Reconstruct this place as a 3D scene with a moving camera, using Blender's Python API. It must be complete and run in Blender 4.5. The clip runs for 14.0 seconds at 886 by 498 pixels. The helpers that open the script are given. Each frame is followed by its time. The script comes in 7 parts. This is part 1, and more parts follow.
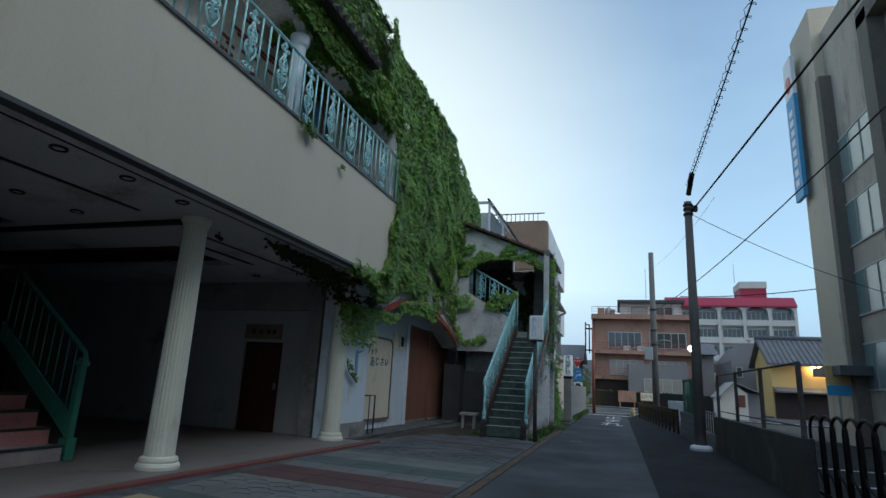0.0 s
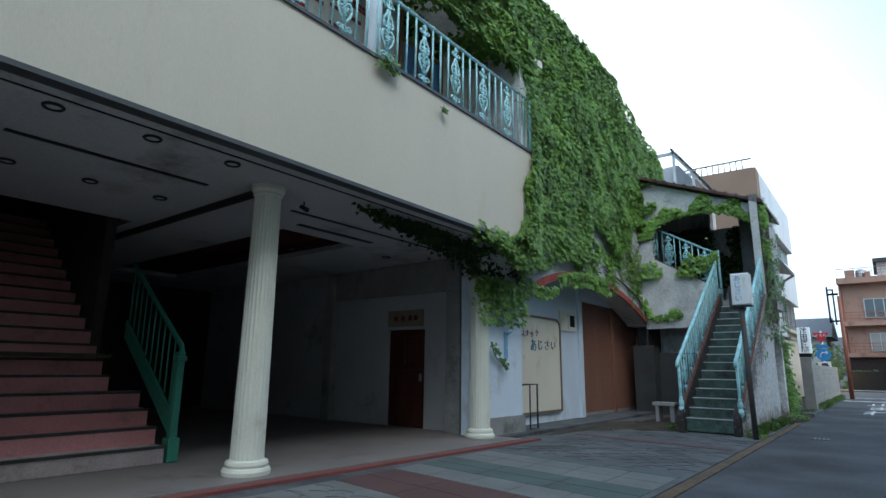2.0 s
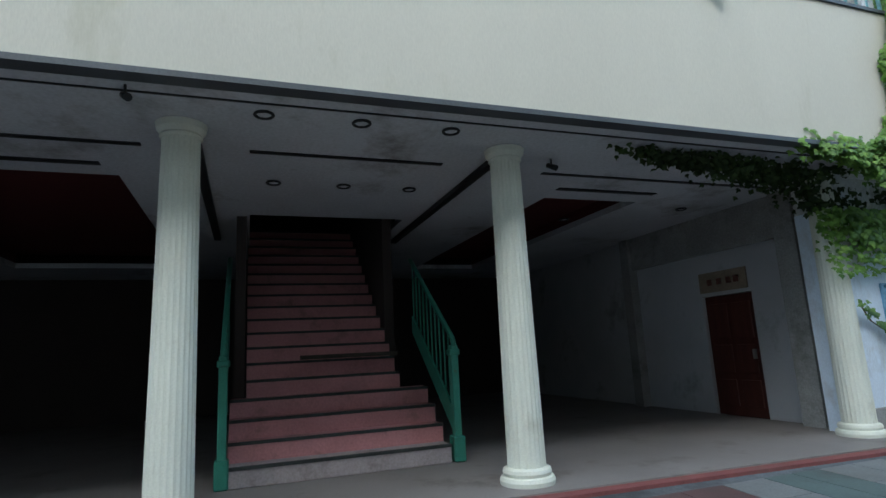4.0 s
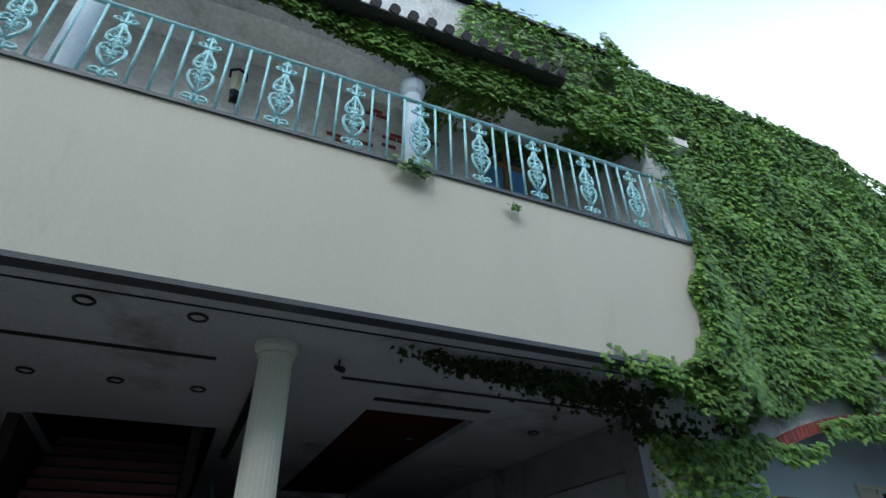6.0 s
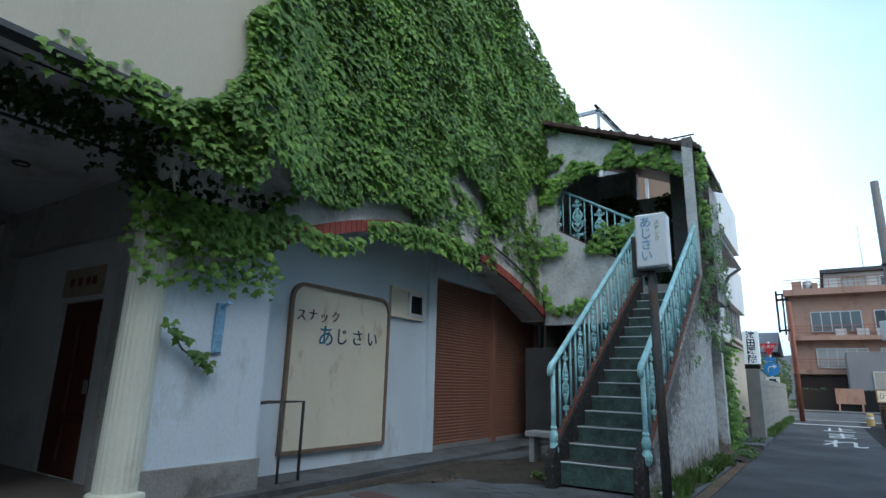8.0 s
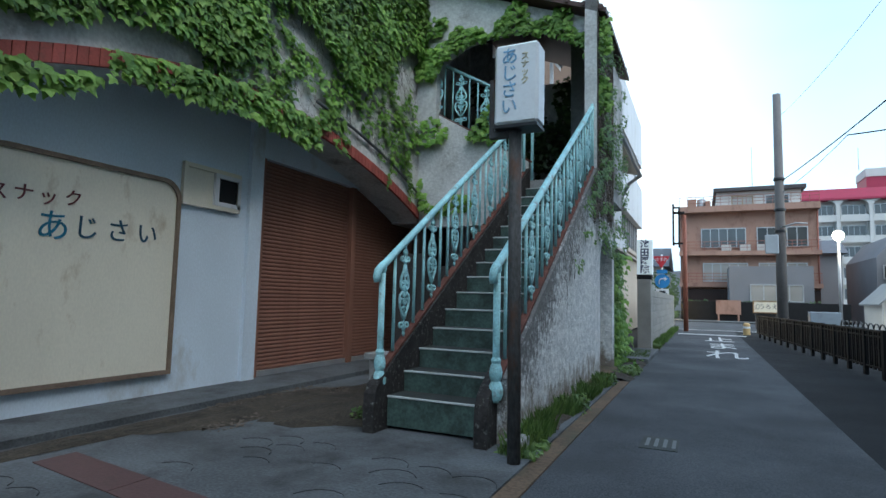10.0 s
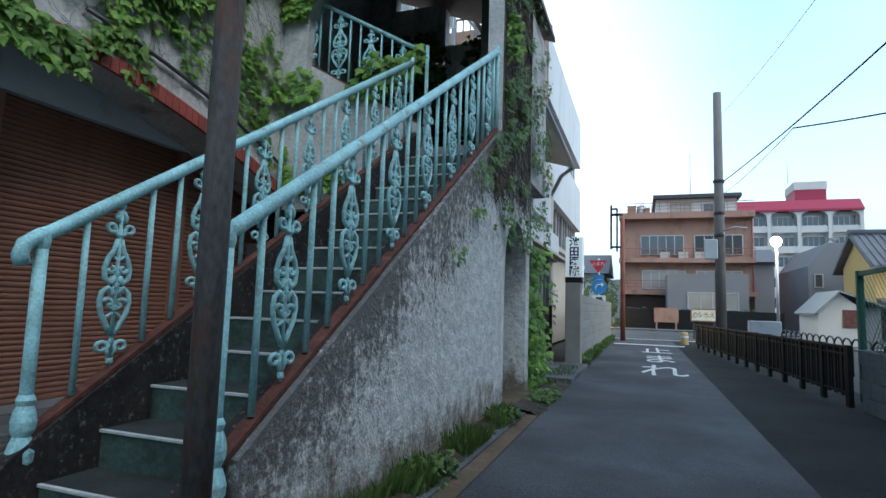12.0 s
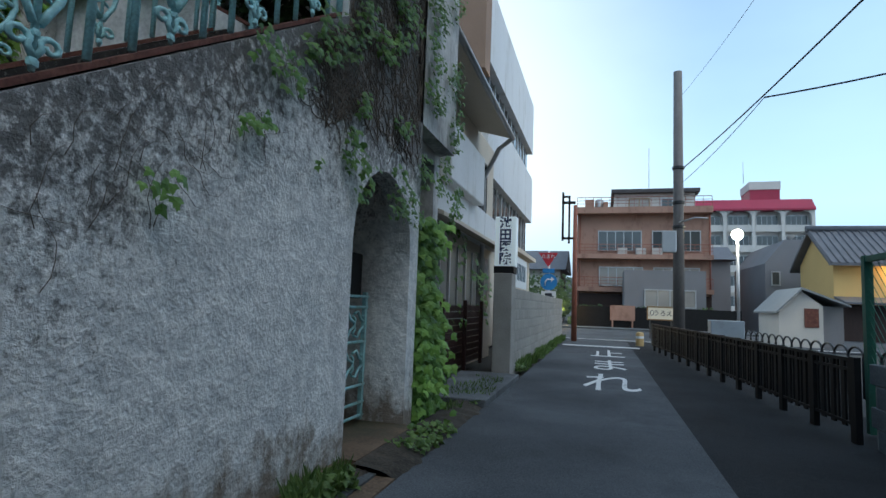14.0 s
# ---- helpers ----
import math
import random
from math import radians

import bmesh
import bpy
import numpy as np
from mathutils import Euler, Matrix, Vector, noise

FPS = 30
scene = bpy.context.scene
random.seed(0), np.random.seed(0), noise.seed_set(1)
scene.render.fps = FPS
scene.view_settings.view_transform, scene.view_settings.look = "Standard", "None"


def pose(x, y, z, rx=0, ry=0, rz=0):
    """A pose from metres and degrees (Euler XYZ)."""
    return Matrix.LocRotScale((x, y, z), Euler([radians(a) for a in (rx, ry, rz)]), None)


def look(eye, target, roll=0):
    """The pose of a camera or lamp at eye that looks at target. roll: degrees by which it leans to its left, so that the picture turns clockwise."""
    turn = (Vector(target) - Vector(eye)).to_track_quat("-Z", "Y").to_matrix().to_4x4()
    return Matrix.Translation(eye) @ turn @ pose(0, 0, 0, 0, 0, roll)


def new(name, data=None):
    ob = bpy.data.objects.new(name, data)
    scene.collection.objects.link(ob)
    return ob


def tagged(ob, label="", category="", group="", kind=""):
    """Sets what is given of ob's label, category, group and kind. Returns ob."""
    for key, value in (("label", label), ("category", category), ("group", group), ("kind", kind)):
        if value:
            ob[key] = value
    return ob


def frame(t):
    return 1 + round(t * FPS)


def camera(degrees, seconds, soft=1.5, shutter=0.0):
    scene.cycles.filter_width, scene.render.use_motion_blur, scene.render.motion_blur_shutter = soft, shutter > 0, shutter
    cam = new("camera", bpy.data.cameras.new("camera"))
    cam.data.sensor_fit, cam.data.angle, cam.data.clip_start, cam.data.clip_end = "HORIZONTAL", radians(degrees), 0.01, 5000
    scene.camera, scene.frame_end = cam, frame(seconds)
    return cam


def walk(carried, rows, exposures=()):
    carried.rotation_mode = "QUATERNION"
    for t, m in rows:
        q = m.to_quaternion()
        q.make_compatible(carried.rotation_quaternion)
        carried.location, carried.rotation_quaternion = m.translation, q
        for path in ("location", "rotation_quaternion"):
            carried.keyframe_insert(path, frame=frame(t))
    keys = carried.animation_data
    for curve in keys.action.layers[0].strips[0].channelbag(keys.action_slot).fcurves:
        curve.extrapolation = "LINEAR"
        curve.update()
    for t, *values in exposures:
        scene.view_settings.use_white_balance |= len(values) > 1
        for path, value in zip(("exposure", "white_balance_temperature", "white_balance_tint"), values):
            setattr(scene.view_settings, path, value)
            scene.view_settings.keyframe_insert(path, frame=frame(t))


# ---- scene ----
cam = camera(77.2, 14.0)
PATH = [
    (0, (0.555, 0.152, 1.290), (-0.035, 2.005, 1.759), 3.0),
    (0.5, (0.552, 0.843, 1.282), (-0.056, 2.692, 1.742), 2.7),
    (1, (0.598, 1.414, 1.277), (-0.106, 3.230, 1.732), 2.3),
    (1.5, (0.650, 1.974, 1.212), (-0.303, 3.674, 1.664), 1.4),
    (2, (0.652, 2.513, 1.210), (-0.557, 4.050, 1.631), 0.7),
    (2.5, (0.600, 2.903, 1.165), (-0.909, 4.160, 1.544), -0.6),
    (2.7, (0.545, 3.040, 1.187), (-1.084, 4.152, 1.520), -0.7),
    (4.8, (-0.244, 4.306, 1.346), (-2.108, 4.722, 1.939), -2.3),
    (5, (-0.224, 4.477, 1.342), (-2.032, 4.891, 2.089), -2.5),
    (5.5, (-0.053, 5.016, 1.323), (-1.722, 5.514, 2.308), -2.6),
    (6, (0.081, 5.693, 1.218), (-1.442, 6.397, 2.307), -1.4),
    (6.5, (0.173, 6.378, 1.191), (-1.186, 7.351, 2.289), 0.2),
    (7, (0.206, 6.982, 1.123), (-0.996, 8.175, 2.188), 0.7),
    (7.5, (0.115, 7.580, 1.136), (-1.044, 9.028, 1.886), 1.4),
    (8, (0.033, 8.191, 1.186), (-1.056, 9.803, 1.651), 1.6),
    (8.2, (0.004, 8.462, 1.228), (-1.066, 10.109, 1.605), 1.6),
    (10.3, (-0.154, 10.939, 1.167), (-0.955, 12.764, 1.336), 1.4),
    (10.5, (-0.146, 11.195, 1.220), (-0.915, 13.033, 1.389), 1.5),
    (11, (-0.153, 11.778, 1.199), (-0.890, 13.626, 1.400), 1.6),
    (11.5, (-0.123, 12.410, 1.173), (-0.834, 14.269, 1.375), 1.7),
    (12, (-0.072, 13.048, 1.174), (-0.750, 14.918, 1.375), 1.8),
    (12.5, (-0.033, 13.706, 1.215), (-0.700, 15.581, 1.413), 1.8),
    (13, (0.087, 14.332, 1.220), (-0.538, 16.221, 1.420), 1.9),
    (13.5, (0.153, 15.008, 1.195), (-0.452, 16.904, 1.395), 1.9),
    (14, (0.175, 15.710, 1.185), (-0.381, 17.621, 1.379), 2.1),
]
EXPOSURES = [(0, 0.33, 6500, 4), (1.0, 0.38, 6500, 4), (2.5, 1.62, 6500, 4), (5.0, 1.82, 6500, 4), (5.6, 1.60, 6500, 4), (7.5, 0.98, 6500, 4), (8.2, 1.22, 6500, 4), (10.5, 1.30, 6500, 4), (12.5, 1.08, 6500, 4), (14, 0.72, 6500, 4)]
walk(cam, [(t, look(eye, target, roll)) for t, eye, target, roll in PATH], EXPOSURES)

# world and light: clear dusk, soft light from the open sky across the lane
world = bpy.data.worlds.new("dusk")
scene.world = world
world.use_nodes = True
wn, wl = world.node_tree.nodes, world.node_tree.links
sky = wn.new("ShaderNodeTexSky")
sky.sky_type = 'NISHITA'
sky.sun_disc = False
sky.sun_elevation = radians(46.0)
sky.sun_rotation = radians(118.0)
sky.air_density, sky.dust_density, sky.ozone_density = 1.0, 1.0, 1.5
wn["Background"].inputs["Strength"].default_value = 0.15
# thin high cloud, paler towards the horizon
wco, wmap, wno, wr_ = wn.new("ShaderNodeTexCoord"), wn.new("ShaderNodeMapping"), wn.new("ShaderNodeTexNoise"), wn.new("ShaderNodeValToRGB")
wmap.inputs["Scale"].default_value = (1.0, 1.0, 2.5)
wno.inputs["Scale"].default_value, wno.inputs["Detail"].default_value = 1.6, 5
wr_.color_ramp.elements[0].position, wr_.color_ramp.elements[1].position = 0.45, 0.75
wr_.color_ramp.elements[0].color, wr_.color_ramp.elements[1].color = (0.09, 0.09, 0.09, 1), (0.30, 0.30, 0.30, 1)
wmix = wn.new("ShaderNodeMix")
wmix.data_type = 'RGBA'
wsep, wlow, wadd = wn.new("ShaderNodeSeparateXYZ"), wn.new("ShaderNodeMapRange"), wn.new("ShaderNodeMath")
wl.new(wco.outputs["Generated"], wsep.inputs[0])
wl.new(wsep.outputs[2], wlow.inputs["Value"])
wlow.inputs["From Min"].default_value, wlow.inputs["From Max"].default_value = 0.0, 0.75
wlow.inputs["To Min"].default_value, wlow.inputs["To Max"].default_value = 0.50, 0.06
wadd.operation, wadd.use_clamp = 'ADD', True
wl.new(wco.outputs["Generated"], wmap.inputs[0])
wl.new(wmap.outputs[0], wno.inputs["Vector"])
wl.new(wno.outputs[0], wr_.inputs[0])
wl.new(wr_.outputs[0], wadd.inputs[0])
wl.new(wlow.outputs[0], wadd.inputs[1])
wl.new(wadd.outputs[0], wmix.inputs["Factor"])
wl.new(sky.outputs[0], wmix.inputs["A"])
wmix.inputs["B"].default_value = (3.1, 4.6, 6.1, 1)
# the paler side of the sky, where the sun has gone down, and a bank of far blue cloud
wdot, wside, wpale = wn.new("ShaderNodeVectorMath"), wn.new("ShaderNodeMapRange"), wn.new("ShaderNodeMix")
wdot.operation, wside.interpolation_type, wpale.data_type = 'DOT_PRODUCT', 'SMOOTHSTEP', 'RGBA'
wdot.inputs[1].default_value = (-0.55, 0.80, 0.24)
wl.new(wco.outputs["Generated"], wdot.inputs[0])
wl.new(wdot.outputs["Value"], wside.inputs["Value"])
wside.inputs["From Min"].default_value, wside.inputs["From Max"].default_value = 0.71, 1.04
wside.inputs["To Min"].default_value, wside.inputs["To Max"].default_value = 0.0, 0.80
wl.new(wside.outputs[0], wpale.inputs["Factor"])
wl.new(wmix.outputs["Result"], wpale.inputs["A"])
wpale.inputs["B"].default_value = (6.0, 6.4, 6.3, 1)
wbank, wbn, wcloud = wn.new("ShaderNodeMapRange"), wn.new("ShaderNodeMath"), wn.new("ShaderNodeMix")
wbank.inputs["From Min"].default_value, wbank.inputs["From Max"].default_value = 0.04, 0.17
wbank.inputs["To Min"].default_value, wbank.inputs["To Max"].default_value = 1.5, 0.0
wbn.operation, wbn.use_clamp, wcloud.data_type = 'MULTIPLY', True, 'RGBA'
wl.new(wsep.outputs[2], wbank.inputs["Value"])
wl.new(wbank.outputs[0], wbn.inputs[0])
wl.new(wno.outputs[0], wbn.inputs[1])
wl.new(wbn.outputs[0], wcloud.inputs["Factor"])
wl.new(wpale.outputs["Result"], wcloud.inputs["A"])
wcloud.inputs["B"].default_value = (1.75, 2.6, 4.0, 1)
wl.new(wcloud.outputs["Result"], wn["Background"].inputs["Color"])
sun_data = bpy.data.lights.new("sun", 'SUN')
sun_data.energy, sun_data.angle, sun_data.color = 0.72, radians(80), (1.0, 0.99, 0.95)
sun = new("sun", sun_data)
sun.matrix_world = look((20, -12, 29), (0, 0, 3.0))

# ---- materials ----


def material(name, base, rough=0.8, var=0.25, scale=3.0, fine=40.0, bump=0.15, metal=0.0, stain=None, stain_amount=0.0,
             stain_scale=1.2, stretch=(1, 1, 1), per_object=0.0, spec=0.4):
    """A painted or mineral surface: broad and fine variation, a stain colour in patches, and relief."""
    m = bpy.data.materials.new(name)
    m.use_nodes = True
    n, l = m.node_tree.nodes, m.node_tree.links
    b = n["Principled BSDF"]
    b.inputs["Metallic"].default_value = metal
    b.inputs["Specular IOR Level"].default_value = spec
    co = n.new("ShaderNodeTexCoord")
    mp = n.new("ShaderNodeMapping")
    mp.inputs["Scale"].default_value = stretch
    l.new(co.outputs["Object"], mp.inputs[0])
    broad, tiny = n.new("ShaderNodeTexNoise"), n.new("ShaderNodeTexNoise")
    broad.inputs["Scale"].default_value, broad.inputs["Detail"].default_value = scale, 5
    tiny.inputs["Scale"].default_value, tiny.inputs["Detail"].default_value = fine, 3
    l.new(mp.outputs[0], broad.inputs["Vector"])
    l.new(mp.outputs[0], tiny.inputs["Vector"])
    add = n.new("ShaderNodeMath")
    add.operation = 'MULTIPLY_ADD'
    add.inputs[1].default_value, add.inputs[2].default_value = 0.5, 0.0
    l.new(tiny.outputs[0], add.inputs[0])
    half = n.new("ShaderNodeMath")
    half.operation = 'MULTIPLY_ADD'
    half.inputs[1].default_value = 0.5
    l.new(broad.outputs[0], half.inputs[0])
    l.new(add.outputs[0], half.inputs[2])
    ramp = n.new("ShaderNodeValToRGB")
    ramp.color_ramp.elements[0].position, ramp.color_ramp.elements[1].position = 0.37, 0.63
    ramp.color_ramp.elements[0].color = (*[c * (1 - var) for c in base], 1)
    ramp.color_ramp.elements[1].color = (*[min(1, c * (1 + var * 0.6)) for c in base], 1)
    l.new(half.outputs[0], ramp.inputs[0])
    out = ramp.outputs[0]
    if stain:
        sn = n.new("ShaderNodeTexNoise")
        sn.inputs["Scale"].default_value, sn.inputs["Detail"].default_value, sn.inputs["Roughness"].default_value = stain_scale, 8, 0.7
        l.new(mp.outputs[0], sn.inputs["Vector"])
        sr = n.new("ShaderNodeValToRGB")
        sr.color_ramp.elements[0].position = 0.62 - 0.3 * stain_amount
        sr.color_ramp.elements[1].position = 0.80 - 0.25 * stain_amount
        l.new(sn.outputs[0], sr.inputs[0])
        mix = n.new("ShaderNodeMix")
        mix.data_type = 'RGBA'
        l.new(sr.outputs[0], mix.inputs["Factor"])
        l.new(out, mix.inputs["A"])
        mix.inputs["B"].default_value = (*stain, 1)
        out = mix.outputs["Result"]
    if per_object:
        info, hsv = n.new("ShaderNodeObjectInfo"), n.new("ShaderNodeHueSaturation")
        rng = n.new("ShaderNodeMapRange")
        rng.inputs["To Min"].default_value, rng.inputs["To Max"].default_value = 1 - per_object, 1 + per_object
        l.new(info.outputs["Random"], rng.inputs["Value"])
        l.new(rng.outputs[0], hsv.inputs["Value"])
        l.new(out, hsv.inputs["Color"])
        out = hsv.outputs[0]
    l.new(out, b.inputs["Base Color"])
    rr = n.new("ShaderNodeMapRange")
    rr.inputs["To Min"].default_value, rr.inputs["To Max"].default_value = max(0.05, rough - 0.1), min(1, rough + 0.1)
    l.new(half.outputs[0], rr.inputs["Value"])
    l.new(rr.outputs[0], b.inputs["Roughness"])
    bp = n.new("ShaderNodeBump")
    bp.inputs["Strength"].default_value, bp.inputs["Distance"].default_value = bump, 0.02
    l.new(half.outputs[0], bp.inputs["Height"])
    l.new(bp.outputs[0], b.inputs["Normal"])
    return m


def leaf_material(name, a, b_col):
    m = bpy.data.materials.new(name)
    m.use_nodes = True
    n, l = m.node_tree.nodes, m.node_tree.links
    b = n["Principled BSDF"]
    b.inputs["Roughness"].default_value = 0.52
    b.inputs["Specular IOR Level"].default_value = 0.35
    geo, ramp = n.new("ShaderNodeNewGeometry"), n.new("ShaderNodeValToRGB")
    ramp.color_ramp.elements[0].color, ramp.color_ramp.elements[1].color = (*a, 1), (*b_col, 1)
    l.new(geo.outputs["Random Per Island"], ramp.inputs[0])
    no = n.new("ShaderNodeTexNoise")
    no.inputs["Scale"].default_value = 0.9
    co = n.new("ShaderNodeTexCoord")
    l.new(co.outputs["Object"], no.inputs["Vector"])
    hsv, rng = n.new("ShaderNodeHueSaturation"), n.new("ShaderNodeMapRange")
    rng.inputs["From Min"].default_value, rng.inputs["From Max"].default_value = 0.3, 0.7
    rng.inputs["To Min"].default_value, rng.inputs["To Max"].default_value = 0.7, 1.3
    l.new(no.outputs[0], rng.inputs["Value"])
    l.new(rng.outputs[0], hsv.inputs["Value"])
    l.new(ramp.outputs[0], hsv.inputs["Color"])
    l.new(hsv.outputs[0], b.inputs["Base Color"])
    tr, mx = n.new("ShaderNodeBsdfTranslucent"), n.new("ShaderNodeMixShader")
    l.new(hsv.outputs[0], tr.inputs["Color"])
    mx.inputs[0].default_value = 0.25
    l.new(b.outputs[0], mx.inputs[1])
    l.new(tr.outputs[0], mx.inputs[2])
    l.new(mx.outputs[0], n["Material Output"].inputs["Surface"])
    return m


def glow(name, colour, strength):
    m = bpy.data.materials.new(name)
    m.use_nodes = True
    b = m.node_tree.nodes["Principled BSDF"]
    b.inputs["Base Color"].default_value = (*colour, 1)
    b.inputs["Emission Color"].default_value = (*colour, 1)
    b.inputs["Emission Strength"].default_value = strength
    return m


def glass(name, base, rough=0.08):
    m = bpy.data.materials.new(name)
    m.use_nodes = True
    n, l = m.node_tree.nodes, m.node_tree.links
    b = n["Principled BSDF"]
    no, ramp = n.new("ShaderNodeTexNoise"), n.new("ShaderNodeValToRGB")
    no.inputs["Scale"].default_value = 0.8
    ramp.color_ramp.elements[0].color = (*[c * 0.6 for c in base], 1)
    ramp.color_ramp.elements[1].color = (*[min(1, c * 1.3) for c in base], 1)
    l.new(no.outputs[0], ramp.inputs[0])
    l.new(ramp.outputs[0], b.inputs["Base Color"])
    b.inputs["Roughness"].default_value = rough
    b.inputs["Specular IOR Level"].default_value = 0.8
    return m


M = {}
M["cream"] = material("cream_render", (0.63, 0.605, 0.51), 0.8, 0.06, 0.8, 90, 0.1, stain=(0.5, 0.48, 0.37), stain_amount=0.12, stretch=(1, 1, 0.3))
M["stucco"] = material("white_stucco", (0.62, 0.63, 0.62), 0.9, 0.22, 2.0, 22, 0.8, stain=(0.22, 0.21, 0.19), stain_amount=0.28, stain_scale=2.2)
M["balcony_stucco"] = material("balcony_stucco", (0.80, 0.78, 0.74), 0.9, 0.2, 2.5, 16, 0.9, stain=(0.5, 0.47, 0.43), stain_amount=0.2, stain_scale=3)
M["wall_white"] = material("white_wall_paint", (0.68, 0.78, 0.87), 0.7, 0.10, 1.2, 60, 0.12, stain=(0.40, 0.40, 0.38), stain_amount=0.22, stretch=(1, 1, 0.5))
M["rough_wall"] = material("rough_cast", (0.60, 0.60, 0.59), 0.95, 0.28, 2.5, 18, 1.0, stain=(0.15, 0.14, 0.13), stain_amount=0.42, stain_scale=1.3, stretch=(1, 1, 0.6))
M["column"] = material("column_paint", (0.72, 0.74, 0.64), 0.6, 0.08, 1.5, 60, 0.05, stain=(0.5, 0.48, 0.38), stain_amount=0.12)
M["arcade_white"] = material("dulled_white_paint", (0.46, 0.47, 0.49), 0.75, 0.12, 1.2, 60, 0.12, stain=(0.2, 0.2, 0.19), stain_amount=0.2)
M["soffit"] = material("soffit_board", (0.53, 0.55, 0.58), 0.85, 0.15, 0.8, 30, 0.1, stain=(0.18, 0.16, 0.15), stain_amount=0.2, stain_scale=0.7)
M["dark_metal"] = material("dark_metal", (0.035, 0.037, 0.04), 0.5, 0.25, 4, 60, 0.1, metal=0.4)
M["black_paint"] = material("black_fence_paint", (0.011, 0.011, 0.012), 0.6, 0.3, 4, 60, 0.08, spec=0.2)
M["flashing"] = material("grey_flashing", (0.10, 0.11, 0.12), 0.5, 0.2, 3, 60, 0.1, metal=0.3)
M["teal"] = material("pale_teal_paint", (0.37, 0.69, 0.73), 0.5, 0.3, 6, 70, 0.2, stain=(0.21, 0.11, 0.07), stain_amount=0.21, stain_scale=8)
M["green_rail"] = material("green_rail_paint", (0.035, 0.21, 0.15), 0.5, 0.2, 5, 70, 0.1, stain=(0.09, 0.05, 0.03), stain_amount=0.12, stain_scale=6)
M["rust"] = material("rusted_red_iron", (0.13, 0.05, 0.038), 0.85, 0.35, 8, 60, 0.3, stain=(0.22, 0.10, 0.07), stain_amount=0.3, stain_scale=9)
M["rust_pole"] = material("rusted_steel_post", (0.075, 0.075, 0.075), 0.75, 0.5, 6, 60, 0.3, stain=(0.12, 0.05, 0.025), stain_amount=0.42, stain_scale=5, stretch=(1, 1, 0.4))
M["red_trim"] = material("red_trim_paint", (0.33, 0.075, 0.06), 0.75, 0.2, 4, 50, 0.2, stain=(0.17, 0.07, 0.055), stain_amount=0.25, stain_scale=5, per_object=0.14)
M["pink"] = material("pink_step_paint", (0.50, 0.225, 0.23), 0.75, 0.14, 2.5, 40, 0.15, stain=(0.23, 0.13, 0.12), stain_amount=0.25, stain_scale=3)
M["step_grey"] = material("pale_worn_step", (0.36, 0.31, 0.31), 0.8, 0.2, 2.5, 40, 0.2, stain=(0.2, 0.16, 0.15), stain_amount=0.25, stain_scale=3)
M["concrete"] = material("weathered_concrete", (0.30, 0.30, 0.29), 0.9, 0.25, 2, 40, 0.3, stain=(0.10, 0.10, 0.09), stain_amount=0.3, stain_scale=1.6)
M["block"] = material("concrete_block", (0.29, 0.28, 0.26), 0.9, 0.2, 3, 50, 0.3, stain=(0.13, 0.13, 0.12), stain_amount=0.25, stain_scale=2, per_object=0.1)
M["stair_conc"] = material("green_stained_step", (0.062, 0.105, 0.09), 0.7, 0.4, 5, 40, 0.3, stain=(0.018, 0.022, 0.02), stain_amount=0.5, stain_scale=3)
M["tread"] = material("dark_worn_tread", (0.040, 0.046, 0.044), 0.75, 0.35, 4, 50, 0.3, stain=(0.018, 0.02, 0.02), stain_amount=0.4, stain_scale=3)
M["nosing"] = material("worn_step_nosing", (0.50, 0.53, 0.52), 0.6, 0.2, 6, 60, 0.2)
M["string_conc"] = material("blackened_concrete", (0.032, 0.029, 0.028), 0.9, 0.5, 6, 30, 0.5, stain=(0.26, 0.26, 0.25), stain_amount=0.18, stain_scale=26)
M["shutter"] = material("brown_shutter", (0.27, 0.13, 0.092), 0.55, 0.15, 2, 60, 0.08, stain=(0.16, 0.07, 0.04), stain_amount=0.25)
M["wood_frame"] = material("ochre_frame", (0.26, 0.16, 0.07), 0.6, 0.2, 3, 60, 0.1)
M["wood_dark"] = material("dark_red_wood", (0.034, 0.015, 0.012), 0.5, 0.3, 3, 40, 0.15, stretch=(4, 4, 0.5))
M["door_red"] = material("red_brown_door", (0.085, 0.026, 0.020), 0.45, 0.3, 3, 40, 0.15, stretch=(4, 4, 0.5))
M["panel"] = material("cream_panel", (0.76, 0.72, 0.60), 0.6, 0.08, 1.5, 60, 0.05, stain=(0.40, 0.30, 0.18), stain_amount=0.12, stain_scale=2.5, stretch=(1, 1, 0.5))
M["sign_tan"] = material("faded_tan_board", (0.27, 0.22, 0.16), 0.7, 0.25, 3, 50, 0.1)
M["panel_trim"] = material("worn_brown_trim", (0.21, 0.155, 0.115), 0.7, 0.3, 5, 50, 0.2)
M["ink_blue"] = material("dark_blue_letter", (0.016, 0.07, 0.115), 0.6, 0.3, 6, 40, 0.05)
M["ink_red"] = material("dark_red_letter", (0.14, 0.03, 0.035), 0.6, 0.3, 6, 40, 0.05)
M["ink_fade"] = material("faded_blue_letter", (0.24, 0.47, 0.68), 0.6, 0.3, 6, 40, 0.05)
M["ink_ochre"] = material("faded_ochre_letter", (0.62, 0.58, 0.40), 0.6, 0.3, 6, 40, 0.05)
M["ink_navy"] = material("navy_letter", (0.012, 0.03, 0.10), 0.5, 0.2, 6, 40, 0.02)
M["ink_teal"] = material("teal_letter", (0.015, 0.16, 0.26), 0.6, 0.3, 6, 40, 0.05)
M["ink_black"] = material("black_letter", (0.015, 0.02, 0.03), 0.5, 0.2, 6, 40, 0.02)
